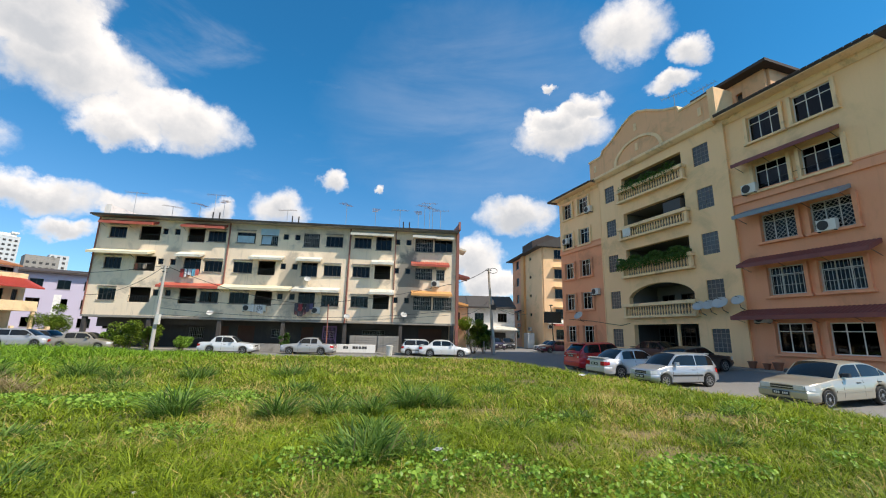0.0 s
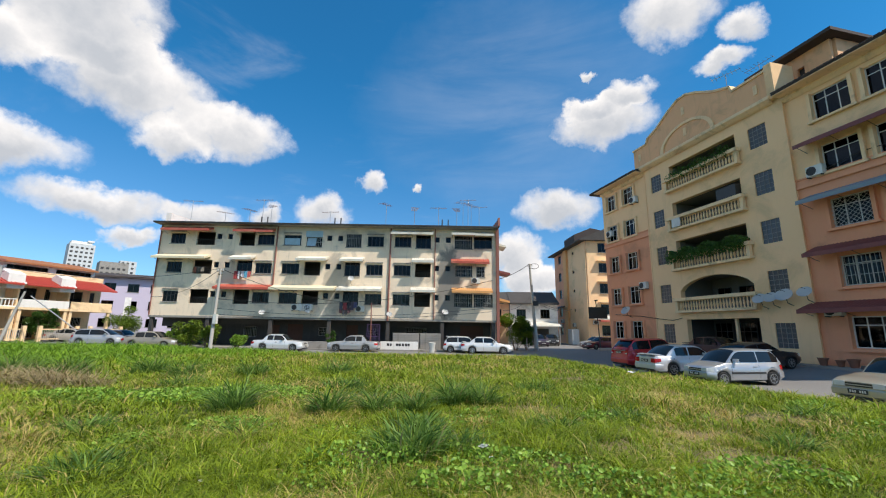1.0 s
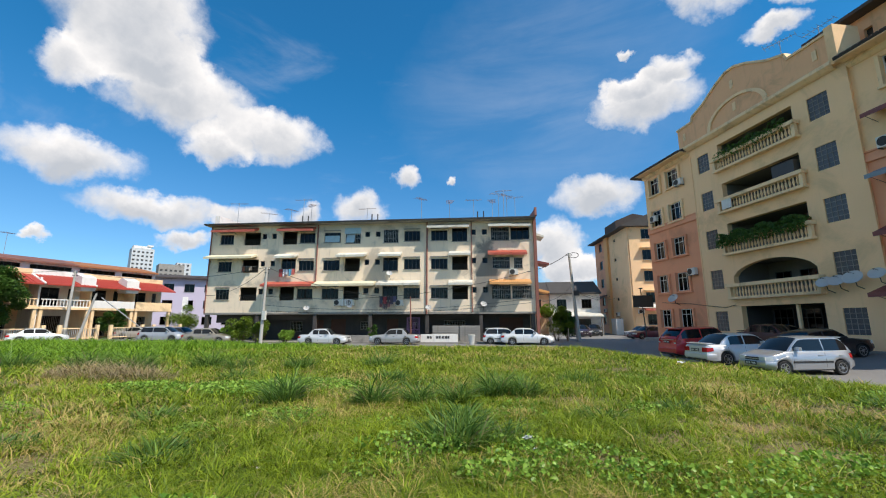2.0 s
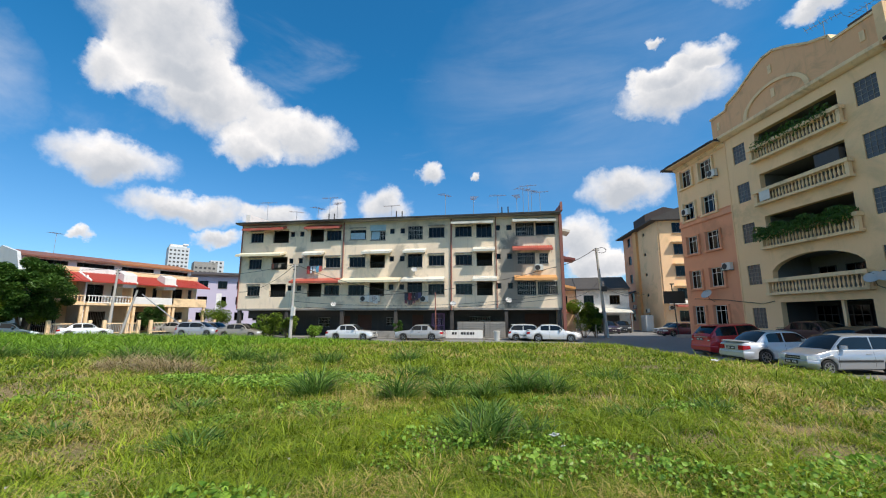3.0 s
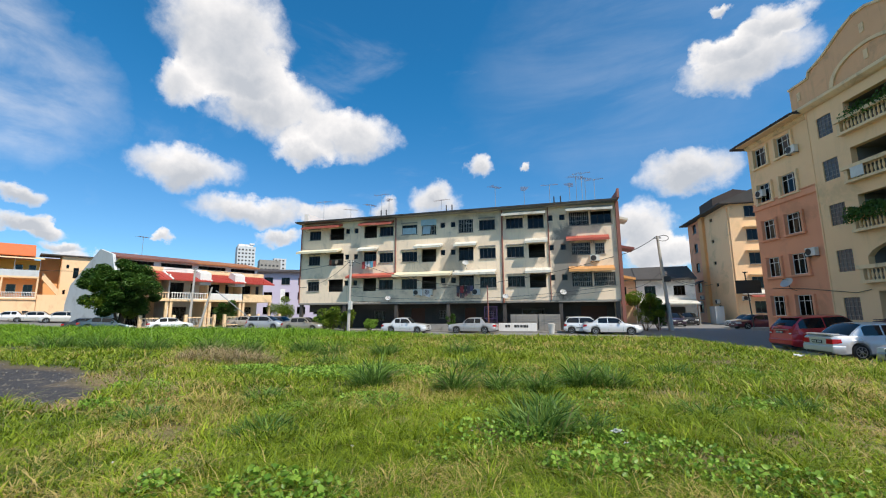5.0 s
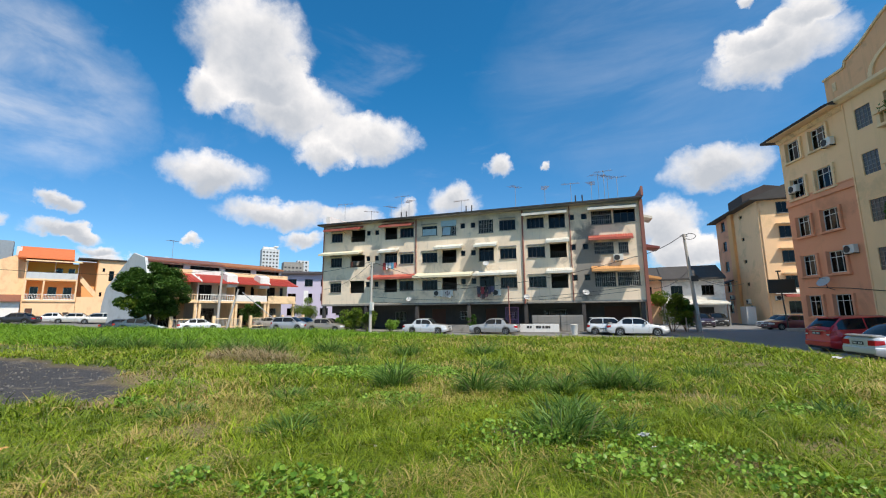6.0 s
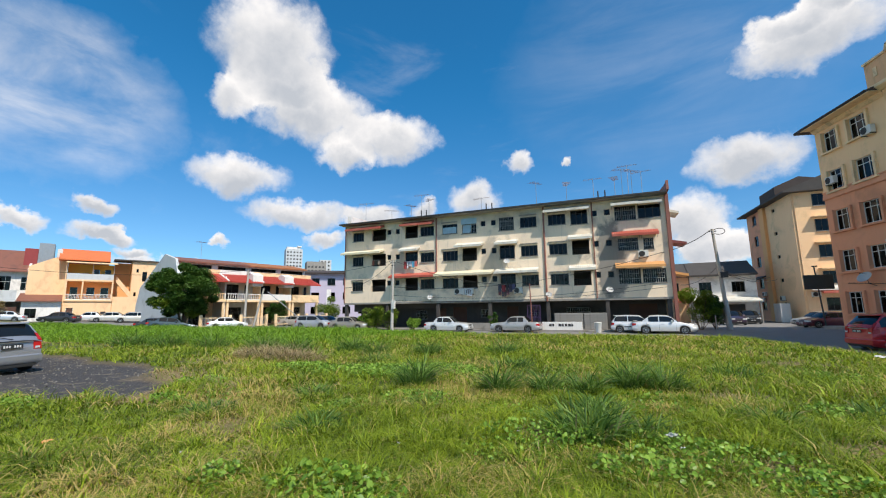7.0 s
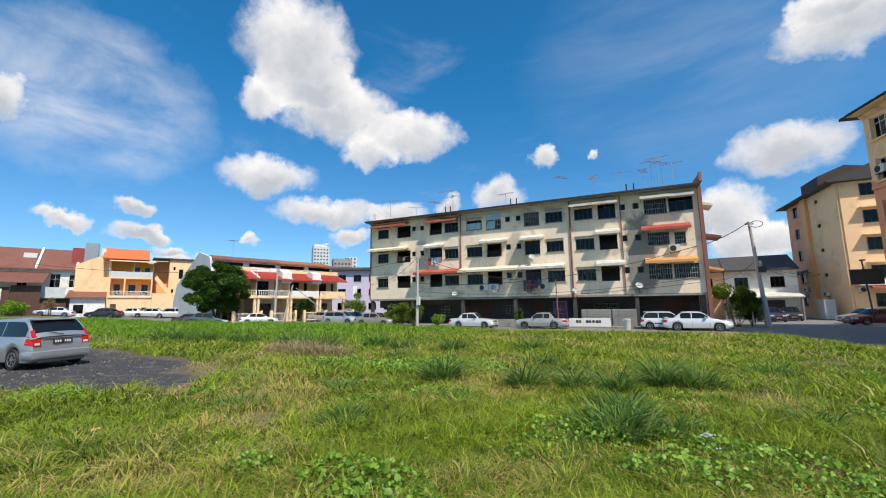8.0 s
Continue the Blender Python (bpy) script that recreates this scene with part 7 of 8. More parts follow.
part("meter_box", Mesh().box(0.1, -0.25, 2.2, 0.4, 0.0, 3.0), M["white_plastic"], p2)
wire(t1, (0.6, 38.6, 6.6), 0.3, 0.03)
wire((0.6, 38.6, 6.6), t2 - Vector((0, 0, 2.6)), 1.1, 0.022)
wire((0.9, 38.2, 4.1), t2 - Vector((0, 0, 3.4)), 0.7, 0.016)
wire((0.9, 38.2, 3.7), t2 - Vector((0, 0, 3.9)), 0.5, 0.016)
wire(t2, (-12.3, 36.4, 4.3), 0.5, 0.022)
wire(t2, (-31.2, 35.3, 4.6), 0.7, 0.022)
wire(t2, t3, 1.0, 0.02)
wire(t3, (-60, 14, 7.0), 0.8, 0.02)
wire(t1 - Vector((0, 0, 3.4)), (12.6, 62, 5.5), 0.6, 0.02)
wire(t1 - Vector((0, 0, 3.7)), (12.8, 60, 5.1), 0.6, 0.02)
wire(t1 - Vector((0, 0, 3.5)), (2.0, 40.0, 3.9), 0.4, 0.02)
post = thing("street_sign", pose(12.2, 44.2, ground_z(12.2, 44.2)), "black board on a thin dark post beside the street", "sign")
part("post", Mesh().tube((0, 0, 0), (-0.25, 0, 5.3), 0.06, 0.05, 8), M["iron"], post)
part("board", Mesh().box(-1.05, -0.06, 3.35, 0.85, 0.0, 4.55), M["trim_black"], post)
part("spotlight", Mesh().box(-0.4, -0.3, 5.2, -0.1, 0.0, 5.3), M["iron"], post)
thin = thing("street_pole", pose(4.5, 42.6, ground_z(4.5, 42.6)), "thin grey metal post beside the bush", "pole")
part("post", Mesh().tube((0, 0, 0), (0, 0, 2.6), 0.05, n=8), M["metal"], thin)
red_post = thing("street_pole", pose(-9.6, 34.8, ground_z(-9.6, 34.8)), "thin rust-red post before the shops", "pole")
part("post", Mesh().tube((0, 0, 0), (-0.1, 0, 4.2), 0.05, n=8), M["pipe_red"], red_post)
bag = thing("rubbish_bin", pose(-4.4, 35.9, ground_z(-4.4, 35.9)), "white plastic bin beside the low wall", "bin")
part("bin", Mesh().lathe([(0.22, 0), (0.30, 0.75), (0.32, 0.78), (0.32, 0.82), (0.24, 0.84)], 14), M["white_plastic"], bag, smooth=True)


# ---------------------------------------------------------------- trees and bushes
def leaf_cloud(centres, count, size, rng, squash=0.8):
    """Small folded leaves scattered through rough clumps."""
    pts = np.zeros((count * 4, 3))
    for i in range(count):
        c, r = centres[rng.randrange(len(centres))]
        d = Vector((rng.gauss(0, 1), rng.gauss(0, 1), rng.gauss(0, 1))).normalized() * r * (rng.random() ** 0.35)
        p = Vector(c) + Vector((d.x, d.y, d.z * squash))
        s = size * rng.uniform(0.6, 1.3)
        q = Euler((rng.uniform(-0.9, 0.9), rng.uniform(-0.9, 0.9), rng.uniform(0, 6.28))).to_matrix()
        for k, v in enumerate(((-s, 0, -0.2 * s), (0, -s * 0.42, 0.1 * s), (s, 0, -0.2 * s), (0, s * 0.42, 0.1 * s))):
            pts[i * 4 + k] = p + q @ Vector(v)
    return pts


def leaf_mesh(name, pts, mat):
    n = len(pts) // 4
    me = bpy.data.meshes.new(name)
    me.vertices.add(len(pts))
    me.vertices.foreach_set("co", pts.ravel())
    me.loops.add(4 * n)
    me.loops.foreach_set("vertex_index", np.arange(4 * n))
    me.polygons.add(n)
    me.polygons.foreach_set("loop_start", np.arange(0, 4 * n, 4))
    me.update(calc_edges=True)
    me.materials.append(mat)
    return me


def build_tree(x, y, z, h, spread, label, seed=3, leaves=26000):
    rng = random.Random(seed)
    ob = thing("tree", pose(x, y, z), label, "tree")
    trunk = Mesh()
    base = h * 0.22
    for k in range(3):
        a = 2.1 * k + 0.4
        p0, p1 = Vector((0.12 * math.cos(a), 0.12 * math.sin(a), 0)), Vector((0.5 * math.cos(a), 0.5 * math.sin(a), base))
        trunk.tube(p0, p1, 0.17, 0.12, 8)
        for j in range(4):
            b = a + rng.uniform(-1, 1)
            p2 = p1 + Vector((math.cos(b) * spread * rng.uniform(0.2, 0.6), math.sin(b) * spread * rng.uniform(0.2, 0.6), h * rng.uniform(0.15, 0.45)))
            trunk.tube(p1, p2, 0.09, 0.04, 6)
            for q in range(3):
                p3 = p2 + Vector((rng.uniform(-0.8, 0.8), rng.uniform(-0.8, 0.8), rng.uniform(0.1, 0.9)))
                trunk.tube(p2, p3, 0.04, 0.012, 5)
    part("trunk", trunk, M["bark"], ob, smooth=True)
    cs, cl = [], []
    for i in range(80):
        d = Vector((rng.gauss(0, 1), rng.gauss(0, 1), rng.gauss(0, 1))).normalized()
        k = rng.uniform(0.62, 0.92)
        zc = h * 0.57
        wide = 1.0 - 0.18 * max(0, d.z)
        p = Vector((d.x * spread * k * wide, d.y * spread * k * wide, zc + d.z * h * 0.40 * k))
        (cl if (d.z < 0.35 and d.x < 0.3 and rng.random() < 0.6) else cs).append((p, rng.uniform(0.45, 1.0) * spread * 0.27))
    cs.append(((0, 0, h * 0.55), spread * 0.62))
    part("crown", leaf_mesh("crown", leaf_cloud(cs, leaves, 0.17, rng), M["leaf_dark"]), None, ob, "dense dark green crown")
    if cl:
        part("crown", leaf_mesh("crown", leaf_cloud(cl, leaves // 4, 0.16, rng), M["leaf_light"]), None, ob, "yellow-green new leaves")
    return ob


def build_bush(x, y, h, w, label, mat="leaf_light", seed=1, leaves=2600, size=0.10):
    rng = random.Random(seed)
    z = ground_z(x, y)
    ob = thing("bush", pose(x, y, z), label, "bush", "bushes")
    st = Mesh()
    cs = []
    for i in range(9):
        a, k = rng.uniform(0, 6.28), rng.uniform(0.2, 0.9)
        p = Vector((math.cos(a) * w * 0.5 * k, math.sin(a) * w * 0.4 * k, h * rng.uniform(0.35, 0.9)))
        st.tube((0.1 * math.cos(a), 0.1 * math.sin(a), 0), p, 0.03, 0.01, 5)
        cs.append((p, w * rng.uniform(0.14, 0.26)))
    cs.append(((0, 0, h * 0.35), w * 0.34))
    part("stem", st, M["bark"], ob)
    part("foliage", leaf_mesh("foliage", leaf_cloud(cs, leaves, size, rng), M[mat]), None, ob)
    return ob


r = 56.5
build_tree(r * math.sin(radians(-60.3)), r * math.cos(radians(-60.3)), 0.2, 8.1, 3.9, "round dense dark green tree beside the terrace end wall")
build_bush(3.4, 42.8, 4.3, 3.0, "tall light green bush beside the leaning pole", "leaf_light", 2, 4200, 0.12)
build_bush(4.6, 43.6, 3.0, 2.6, "dark green bush beside the leaning pole", "leaf_dark", 3, 3600, 0.12)
build_bush(-23.8, 33.6, 2.1, 2.2, "bright green bush by the street", "leaf_light", 4, 2200)
build_bush(-26.2, 34.6, 2.3, 2.6, "bright green bush by the street", "leaf_light", 5, 2400)
build_bush(-21.2, 33.8, 1.3, 1.6, "low green bush by the street", "weed", 6, 1400)
build_bush(-27.6, 34.4, 1.8, 1.5, "bright green bush by the street", "weed", 12, 1400)
build_bush(-13.8, 36.6, 1.9, 1.1, "potted shrub before the shops", "leaf_dark", 7, 1200, 0.09)
build_bush(-46.0, 48.0, 4.2, 4.5, "loose yellow-green tree shrub beyond the street", "leaf_light", 8, 3600, 0.13)
build_bush(-47.2, 39.8, 3.8, 3.0, "dark clipped shrub before the terrace", "leaf_dark", 9, 4200, 0.12)
build_bush(-74.0, 19.5, 2.6, 2.0, "thin reddish shrub by the far street", "straw", 10, 700, 0.10)
build_bush(-78.0, 16.5, 1.6, 5.0, "rough green verge by the far street", "tall_grass", 11, 2400, 0.16)


# ---------------------------------------------------------------- grass
class Blades:
    """Very many bent blades in one mesh."""

    def __init__(self):
        self.parts = []

    def scatter(self, xy, height, width, bend, rng, segs=2, z=None, lean=None):
        n = len(xy)
        if n == 0:
            return
        zz = np.array([ground_z(a, b) for a, b in xy]) - 0.01 if z is None else z
        ang = rng.uniform(0, 2 * np.pi, n)
        d = np.stack([np.cos(ang), np.sin(ang)], 1) if lean is None else lean
        face = ang + rng.uniform(-1, 1, n)
        wv = np.stack([-np.sin(face), np.cos(face)], 1) * (width * rng.uniform(0.6, 1.3, n))[:, None]
        h = height * rng.uniform(0.55, 1.25, n)
        b = bend * h * rng.uniform(0.3, 1.3, n)
        rows = []
        for k in range(segs + 1):
            f = k / segs
            cx = xy + d * (b * f ** 2)[:, None]
            cz = zz + h * (f - 0.35 * bend * f ** 2 * np.minimum(1, b / (h + 1e-6)))
            if k < segs:
                wk = wv * (1 - 0.35 * f)
                rows.append(np.concatenate([cx - wk, cz[:, None]], 1))
                rows.append(np.concatenate([cx + wk, cz[:, None]], 1))
            else:
                rows.append(np.concatenate([cx, cz[:, None]], 1))
        v = np.stack(rows, 1)                     # n, 2*segs+1, 3
        m = 2 * segs + 1
        faces = []
        base = np.arange(n)[:, None] * m
        for k in range(segs - 1):
            a = 2 * k
            faces.append(base + np.array([[a, a + 1, a + 3, a + 2]]))
        quads = np.concatenate(faces, 0) if faces else np.zeros((0, 4), int)
        tri = base + np.array([[m - 3, m - 2, m - 1]])
        self.parts.append((v.reshape(-1, 3), quads, tri))

    def object(self, name, mat, label, category):
        off, vs, qs, tr = 0, [], [], []
        for v, q, t in self.parts:
            vs.append(v), qs.append(q + off), tr.append(t + off)
            off += len(v)
        v, q, t = np.concatenate(vs), np.concatenate(qs), np.concatenate(tr)
        me = bpy.data.meshes.new(name)
        me.vertices.add(len(v))
        me.vertices.foreach_set("co", v.ravel())
        idx = np.concatenate([q.ravel(), t.ravel()])
        me.loops.add(len(idx))
        me.loops.foreach_set("vertex_index", idx)
        me.polygons.add(len(q) + len(t))
        me.polygons.foreach_set("loop_start", np.concatenate([np.arange(len(q)) * 4, len(q) * 4 + np.arange(len(t)) * 3]))
        me.update(calc_edges=True)
        me.materials.append(mat)
        return tagged(new(name, me), label, category, kind="stuff")


def field_points(rng, n, r0, r1, a0=-88, a1=62, keep_bare=0.17):
    """Random points of the lot in a ring sector round its standing place."""
    rr = np.sqrt(rng.uniform(r0 * r0, r1 * r1, n))
    aa = np.radians(rng.uniform(a0, a1, n))
    pts = []
    for x, y in zip(rr * np.sin(aa), rr * np.cos(aa)):
        if not is_field(x + 0.25 * noise.noise((x * 1.5, y * 1.5, 2.0)), y):
            continue
        b = bare(x, y)
        if b > 0.35 and (rng.random() > keep_bare or on_gravel(x, y) > 0.3):
            continue
        pts.append((x, y))
    return np.array(pts)


def build_grass():
    rng = np.random.default_rng(5)
    g = Blades()
    for n, r0, r1, h, w, segs in ((72000, 0.6, 5.0, 0.18, 0.0042, 3), (90000, 5.0, 9.0, 0.19, 0.0065, 2), (90000, 9.0, 16.0, 0.22, 0.011, 2), (80000, 16.0, 26.0, 0.22, 0.018, 2), (60000, 26.0, 48.0, 0.24, 0.030, 1)):
        p = field_points(rng, n, r0, r1)
        patch = np.array([0.45 + 0.8 * max(0.0, noise.noise((x * 0.45, y * 0.45, 9.0)) + 0.35) + 1.3 * max(0.0, noise.noise((x * 2.1, y * 2.1, 4.0))) + 1.5 * max(0.0, noise.noise((x * 4.2, y * 4.2, 6.0))) for x, y in p])
        g.scatter(p, h * patch, w, 1.35, rng, segs)
    for n, r0, r1, h, w in ((30000, 0.4, 6.0, 0.18, 0.006), (30000, 6.0, 20.0, 0.22, 0.016)):
        p = field_points(rng, n, r0, r1, 62, 272)
        g.scatter(p, np.full(len(p), h), w, 1.35, rng, 2)
    g.object("grass", M["grass"], "rough mown green grass of the vacant lot", "grass")
    # tall grass bank along the far left of the lot
    t = Blades()
    pts = []
    for i in range(90000):
        x, y = rng.uniform(-62, -8), rng.uniform(9, 31)
        if not is_field(x, y):
            continue
        d = (y - (13.2 + 0.05 * (x + 20) ** 2 / 10 if x > -20 else y - 9.5 - 0.10 * (-x - 20)))
        edge = y - (12.6 + 0.9 * noise.noise((x * 0.25, 0.0, 1.0))) if x > -24 else y - (11.0 - 0.05 * (-x - 24) + 0.9 * noise.noise((x * 0.25, 0.0, 1.0)))
        fade = ease(-8 - x, 0, 12)
        if edge > 0 and rng.random() < fade * (0.35 + 0.65 * ease(edge, 0, 2.5)):
            pts.append((x, y))
    p = np.array(pts)
    hh = np.array([0.26 + 0.44 * ease(-x, 8, 24) * (0.7 + 0.8 * noise.noise((x * 0.3, y * 0.3, 2.0)) + 0.9 * max(0, noise.noise((x * 1.1, y * 1.1, 5.0)))) for x, y in p])
    t.scatter(p, hh, 0.020, 1.25, rng, 3)
    t.object("tall_grass", M["tall_grass"], "tall unmown green grass bank at the far side of the lot", "grass")


build_grass()


def build_tussock(x, y, h, spread, n, seed, label="dark green tussock of long arching grass"):
    rng = np.random.default_rng(seed)
    b = Blades()
    a = rng.uniform(0, 2 * np.pi, n)
    k = np.sqrt(rng.uniform(0, 1, n)) * spread * 0.45
    p = np.stack([x + k * np.cos(a), y + k * np.sin(a)], 1)
    a2 = a + rng.normal(0, 0.9, n)
    lean = np.stack([np.cos(a2), np.sin(a2)], 1)
    tall = h * (1.25 - 0.7 * (k / (spread * 0.45)) ** 2) * rng.uniform(0.55, 1.15, n)
    b.scatter(p, tall, 0.012, 1.15, rng, 4, lean=lean)
    return b.object("grass_tussock", M["tussock"], label, "grass tussock")


for i, (x, y, h, s, n) in enumerate(((-4.86, 7.9, 0.62, 0.75, 420), (-2.95, 8.0, 0.52, 0.7, 380), (-2.1, 8.3, 0.42, 0.6, 260), (-1.35, 8.5, 0.45, 0.6, 260), (-0.62, 9.4, 0.6, 0.8, 380), (-0.05, 9.5, 0.5, 0.9, 380),
                                     (-0.95, 5.8, 0.46, 1.1, 330), (-0.3, 6.0, 0.36, 0.9, 200), (-1.0, 7.2, 0.3, 0.8, 240), (-9.5, 12.6, 0.6, 0.9, 320), (-7.6, 13.2, 0.55, 1.0, 320), (-11.5, 13.5, 0.6, 1.2, 360), (-5.2, 14.5, 0.5, 1.2, 300),
                                     (-6.2, 6.2, 0.3, 0.9, 260), (4.5, 6.8, 0.3, 0.8, 220), (6.8, 9.5, 0.3, 1.0, 240), (-4.4, 4.4, 0.32, 0.9, 300), (-6.8, 4.4, 0.28, 1.0, 300), (-3.6, 6.2, 0.3, 1.0, 240), (1.2, 7.4, 0.3, 1.0, 240), (2.8, 8.6, 0.28, 1.1, 240), (-8.2, 10.8, 0.4, 1.2, 280), (-3.8, 11.5, 0.4, 1.3, 280), (1.5, 12.0, 0.35, 1.3, 260), (-13.5, 12.4, 0.6, 1.4, 360), (-15.8, 12.6, 0.65, 1.5, 360), (-18.5, 12.0, 0.65, 1.6, 380), (-21.5, 11.6, 0.7, 1.6, 380), (-25.0, 11.6, 0.7, 1.8, 380))):
    build_tussock(x, y, h * (1.25 if h > 0.4 else 1.0), s, n, 20 + i)


def build_weeds(cx, cy, rx, ry, n, size, seed, mat="weed", h=0.22, label="low patch of broad-leaved green weeds"):
    """Rounded leaves on short stalks."""
    rng = random.Random(seed)
    vs, fs = [], []
    for i in range(n):
        a, k = rng.uniform(0, 6.28), math.sqrt(rng.random())
        x, y = cx + rx * k * math.cos(a), cy + ry * k * math.sin(a)
        if not is_field(x, y) or on_gravel(x, y) > 0.3:
            continue
        z = ground_z(x, y) + h * rng.uniform(0.3, 1.1) * (1.1 - 0.5 * k)
        s = size * rng.uniform(0.6, 1.3)
        q = Euler((rng.uniform(-1.1, 1.1), rng.uniform(-1.1, 1.1), rng.uniform(0, 6.28))).to_matrix()
        b = len(vs)
        ring = [(0, -0.9, -0.05), (0.55, -0.5, 0.06), (0.75, 0.1, 0.08), (0.4, 0.7, 0.02), (0, 1.0, -0.1), (-0.4, 0.7, 0.02), (-0.75, 0.1, 0.08), (-0.55, -0.5, 0.06)]
        vs += [tuple(Vector((x, y, z)) + q @ (Vector(p) * s)) for p in ring]
        vs += [tuple(Vector((x, y, z)) + q @ Vector((0, 0, -0.05 * s)))]
        fs += [(b + j, b + (j + 1) % 8, b + 8) for j in range(8)]
    me = bpy.data.meshes.new("weeds")
    me.from_pydata(vs, [], fs)
    me.materials.append(M[mat])
    return tagged(new("weeds", me), label, "weeds", kind="stuff")


for i, (cx, cy, rx, ry, n, s) in enumerate(((-2.75, 3.0, 0.75, 0.45, 520, 0.035), (-2.2, 2.75, 0.5, 0.35, 260, 0.032), (0.45, 5.2, 0.9, 0.5, 620, 0.024), (1.3, 4.7, 0.8, 0.4, 480, 0.024), (-1.5, 5.3, 0.8, 0.4, 420, 0.028), (-6.6, 8.9, 1.6, 0.8, 1500, 0.035),
                                            (-8.8, 8.6, 1.4, 0.6, 1000, 0.035), (2.2, 4.0, 0.8, 0.4, 460, 0.03), (-0.2, 4.6, 0.6, 0.3, 300, 0.03), (-3.9, 6.5, 0.9, 0.5, 500, 0.028), (3.4, 5.4, 0.8, 0.4, 380, 0.03), (-5.4, 9.8, 1.5, 0.7, 900, 0.035))):
    build_weeds(cx, cy, rx, ry, n, s, 40 + i)
def scatter_weeds():
    rng = random.Random(77)
    for i in range(46):
        r, a = rng.uniform(2.6, 13), radians(rng.uniform(-80, 48))
        build_weeds(r * math.sin(a), r * math.cos(a), rng.uniform(0.25, 0.7), rng.uniform(0.2, 0.5), rng.randint(60, 220), rng.uniform(0.018, 0.032), 100 + i, h=0.20)


scatter_weeds()
build_weeds(-4.75, 5.35, 0.35, 0.25, 170, 0.025, 60, "leaf_light", 0.24, "small clump of yellow-green weeds")
build_weeds(-8.9, 8.0, 0.5, 0.25, 200, 0.028, 61, "leaf_light", 0.24, "small clump of yellow-green weeds")


def build_straw():
    """Dry stalks lying on the worn patches, and the heap of cut brush."""
    rng = random.Random(8)
    vs, fs = [], []

    def stalk(x, y, z, a, ln, tilt, w):
        d = Vector((math.cos(a) * math.cos(tilt), math.sin(a) * math.cos(tilt), math.sin(tilt)))
        s = Vector((-math.sin(a), math.cos(a), 0)) * w
        p = Vector((x, y, z))
        b = len(vs)
        mid = p + d * ln * 0.5 + Vector((0, 0, 0.02))
        vs.extend([tuple(p - s), tuple(p + s), tuple(mid + s), tuple(mid - s), tuple(p + d * ln)])
        fs.extend([(b, b + 1, b + 2, b + 3), (b + 3, b + 2, b + 4)])

    for cx, cy, rx, ry in DIRT:
        for i in range(int(420 * rx * ry + 260)):
            a, k = rng.uniform(0, 6.28), math.sqrt(rng.random()) * 1.25
            x, y = cx + rx * k * math.cos(a), cy + ry * k * math.sin(a)
            if on_gravel(x, y) < 0.5:
                stalk(x, y, ground_z(x, y) + 0.012, rng.uniform(0, 6.28), rng.uniform(0.06, 0.22), rng.uniform(-0.05, 0.25), 0.003 + 0.0003 * cy)
    for i in range(2000):
        a, k = rng.uniform(0, 6.28), math.sqrt(rng.random())
        x, y = -12.2 + 2.3 * k * math.cos(a), 10.3 + 0.8 * k * math.sin(a)
        stalk(x, y, ground_z(x, y) + 0.02 + 0.34 * rng.random() * (1 - k * k), rng.uniform(0, 6.28), rng.uniform(0.2, 0.85), rng.uniform(-0.1, 0.6), 0.006)
    for i in range(1500):
        x, y = rng.uniform(-14, 8), rng.uniform(2.2, 15)
        if is_field(x, y) and on_gravel(x, y) < 0.3:
            stalk(x, y, ground_z(x, y) + 0.02, rng.uniform(0, 6.28), rng.uniform(0.08, 0.3), rng.uniform(0.0, 0.6), 0.004)
    me = bpy.data.meshes.new("dry_straw")
    me.from_pydata(vs, [], fs)
    me.materials.append(M["straw"])
    tagged(new("dry_straw", me), "dry straw and cut brush lying on the worn grass", "dry grass", kind="stuff")


build_straw()


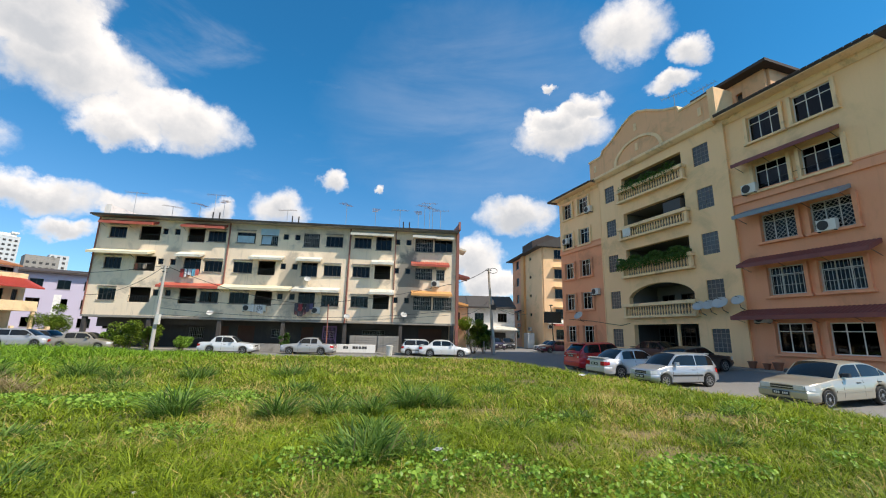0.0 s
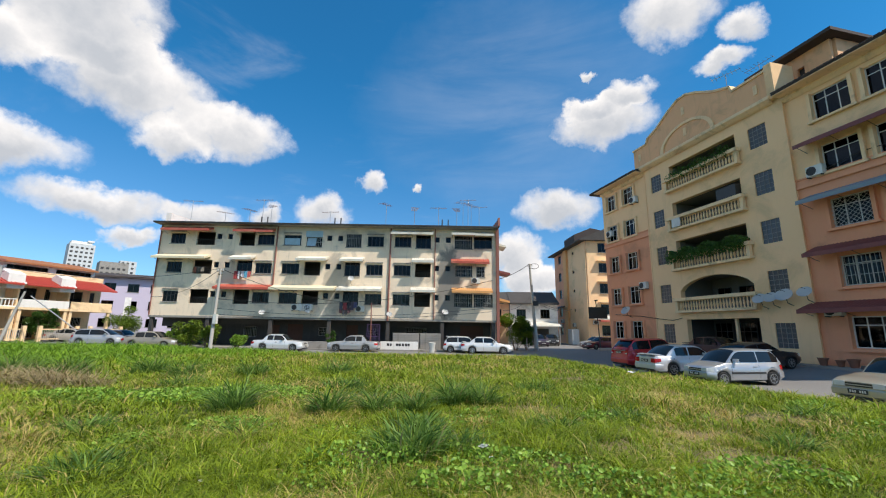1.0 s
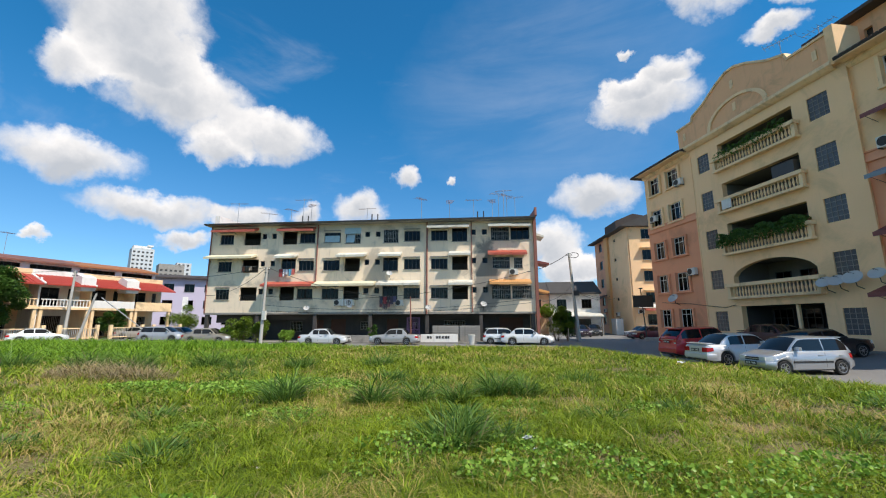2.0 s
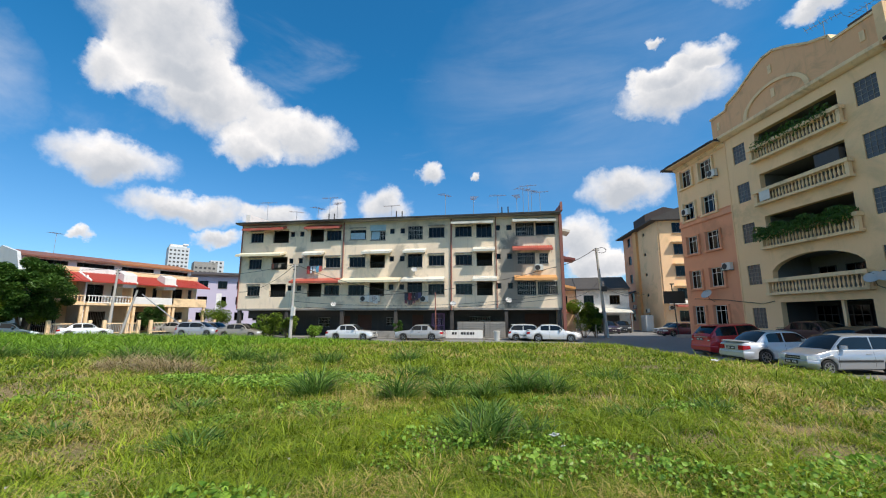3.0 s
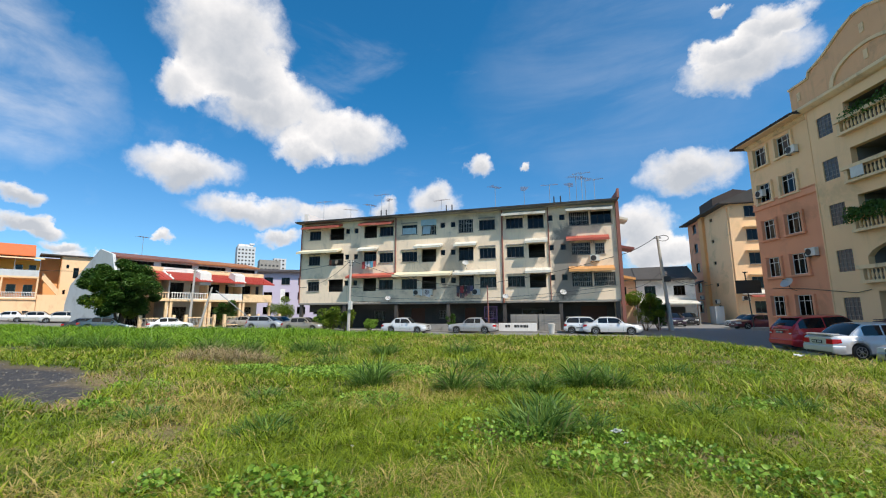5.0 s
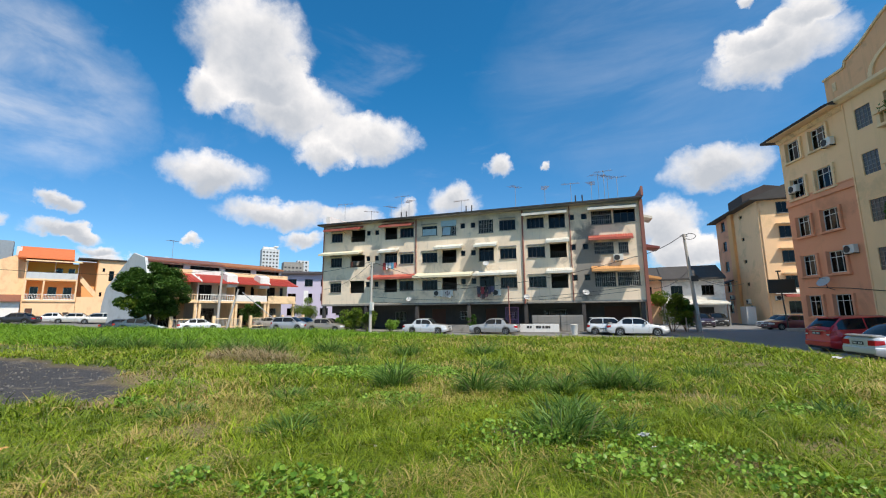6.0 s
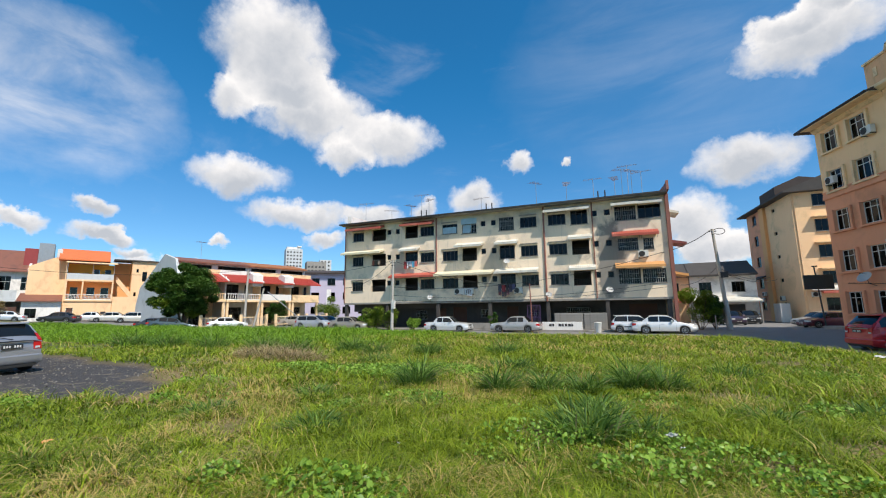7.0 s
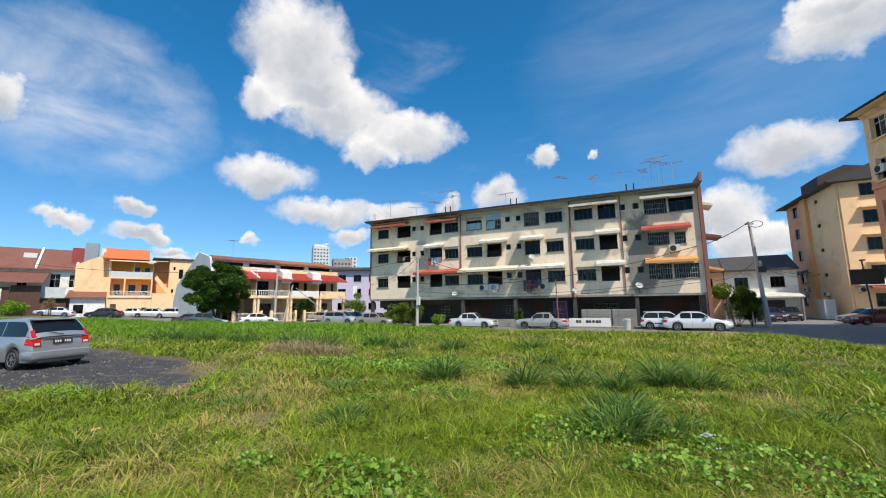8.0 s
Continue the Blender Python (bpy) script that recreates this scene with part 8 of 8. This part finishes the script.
def build_gravel():
    rng = random.Random(12)
    me = Mesh()
    for i in range(1500):
        a, k = rng.uniform(0, 6.28), math.sqrt(rng.random()) * 1.1
        x, y = -19.5 + 8.4 * k * math.cos(a), 4.6 + 3.1 * k * math.sin(a)
        if on_gravel(x, y) < 0.25 or x < -27:
            continue
        s = rng.uniform(0.015, 0.05)
        q = pose(x, y, ground_z(x, y) + s * 0.3, rng.uniform(0, 360), rng.uniform(0, 360), 0)
        me.add([(s, 0, 0), (-s * 0.8, 0, 0), (0, s * 0.9, 0), (0, -s, 0), (0, 0, s * 0.6), (0, 0, -s * 0.6)], [(0, 2, 4), (2, 1, 4), (1, 3, 4), (3, 0, 4), (2, 0, 5), (1, 2, 5), (3, 1, 5), (0, 3, 5)], q)
    ob = part("gravel_stones", me, M["stone"])
    tagged(ob, "loose pale stones on the dark gravel patch", "gravel", kind="stuff")


build_gravel()


def litter(x, y, s, seed, label, mat="paper", lift=0.06):
    rng = random.Random(seed)
    n = 6
    vs = [((i / n - 0.5) * s * 1.6 + rng.uniform(-0.1, 0.1) * s, (j / n - 0.5) * s + rng.uniform(-0.1, 0.1) * s, lift + rng.uniform(0, 0.45) * s) for j in range(n + 1) for i in range(n + 1)]
    fs = [(j * (n + 1) + i, j * (n + 1) + i + 1, (j + 1) * (n + 1) + i + 1, (j + 1) * (n + 1) + i) for j in range(n) for i in range(n)]
    ob = part("litter", Mesh().add(vs, fs), M[mat])
    ob.matrix_basis = pose(x, y, ground_z(x, y), 0, 0, rng.uniform(0, 180))
    return tagged(ob, label, "litter", "scraps of litter")


litter(0.02, 5.72, 0.090, 1, "crumpled white plastic scrap in the grass", lift=0.12)
litter(0.12, 5.45, 0.072, 2, "torn clear plastic bag in the grass", lift=0.06)
litter(-4.2, 2.68, 0.060, 3, "crumpled white paper scrap in the grass", lift=0.07)
litter(-5.0, 2.95, 0.030, 4, "small white paper scrap in the grass")
litter(-2.9, 4.3, 0.036, 5, "small white paper scrap in the grass")
litter(-6.9, 2.4, 0.072, 6, "yellow plastic scrap in the grass", "aw_orange")
litter(5.6, 16.4, 0.168, 7, "white plastic scrap near the parked cars", lift=0.15)
litter(-1.75, 5.4, 0.030, 8, "small white paper scrap in the grass")
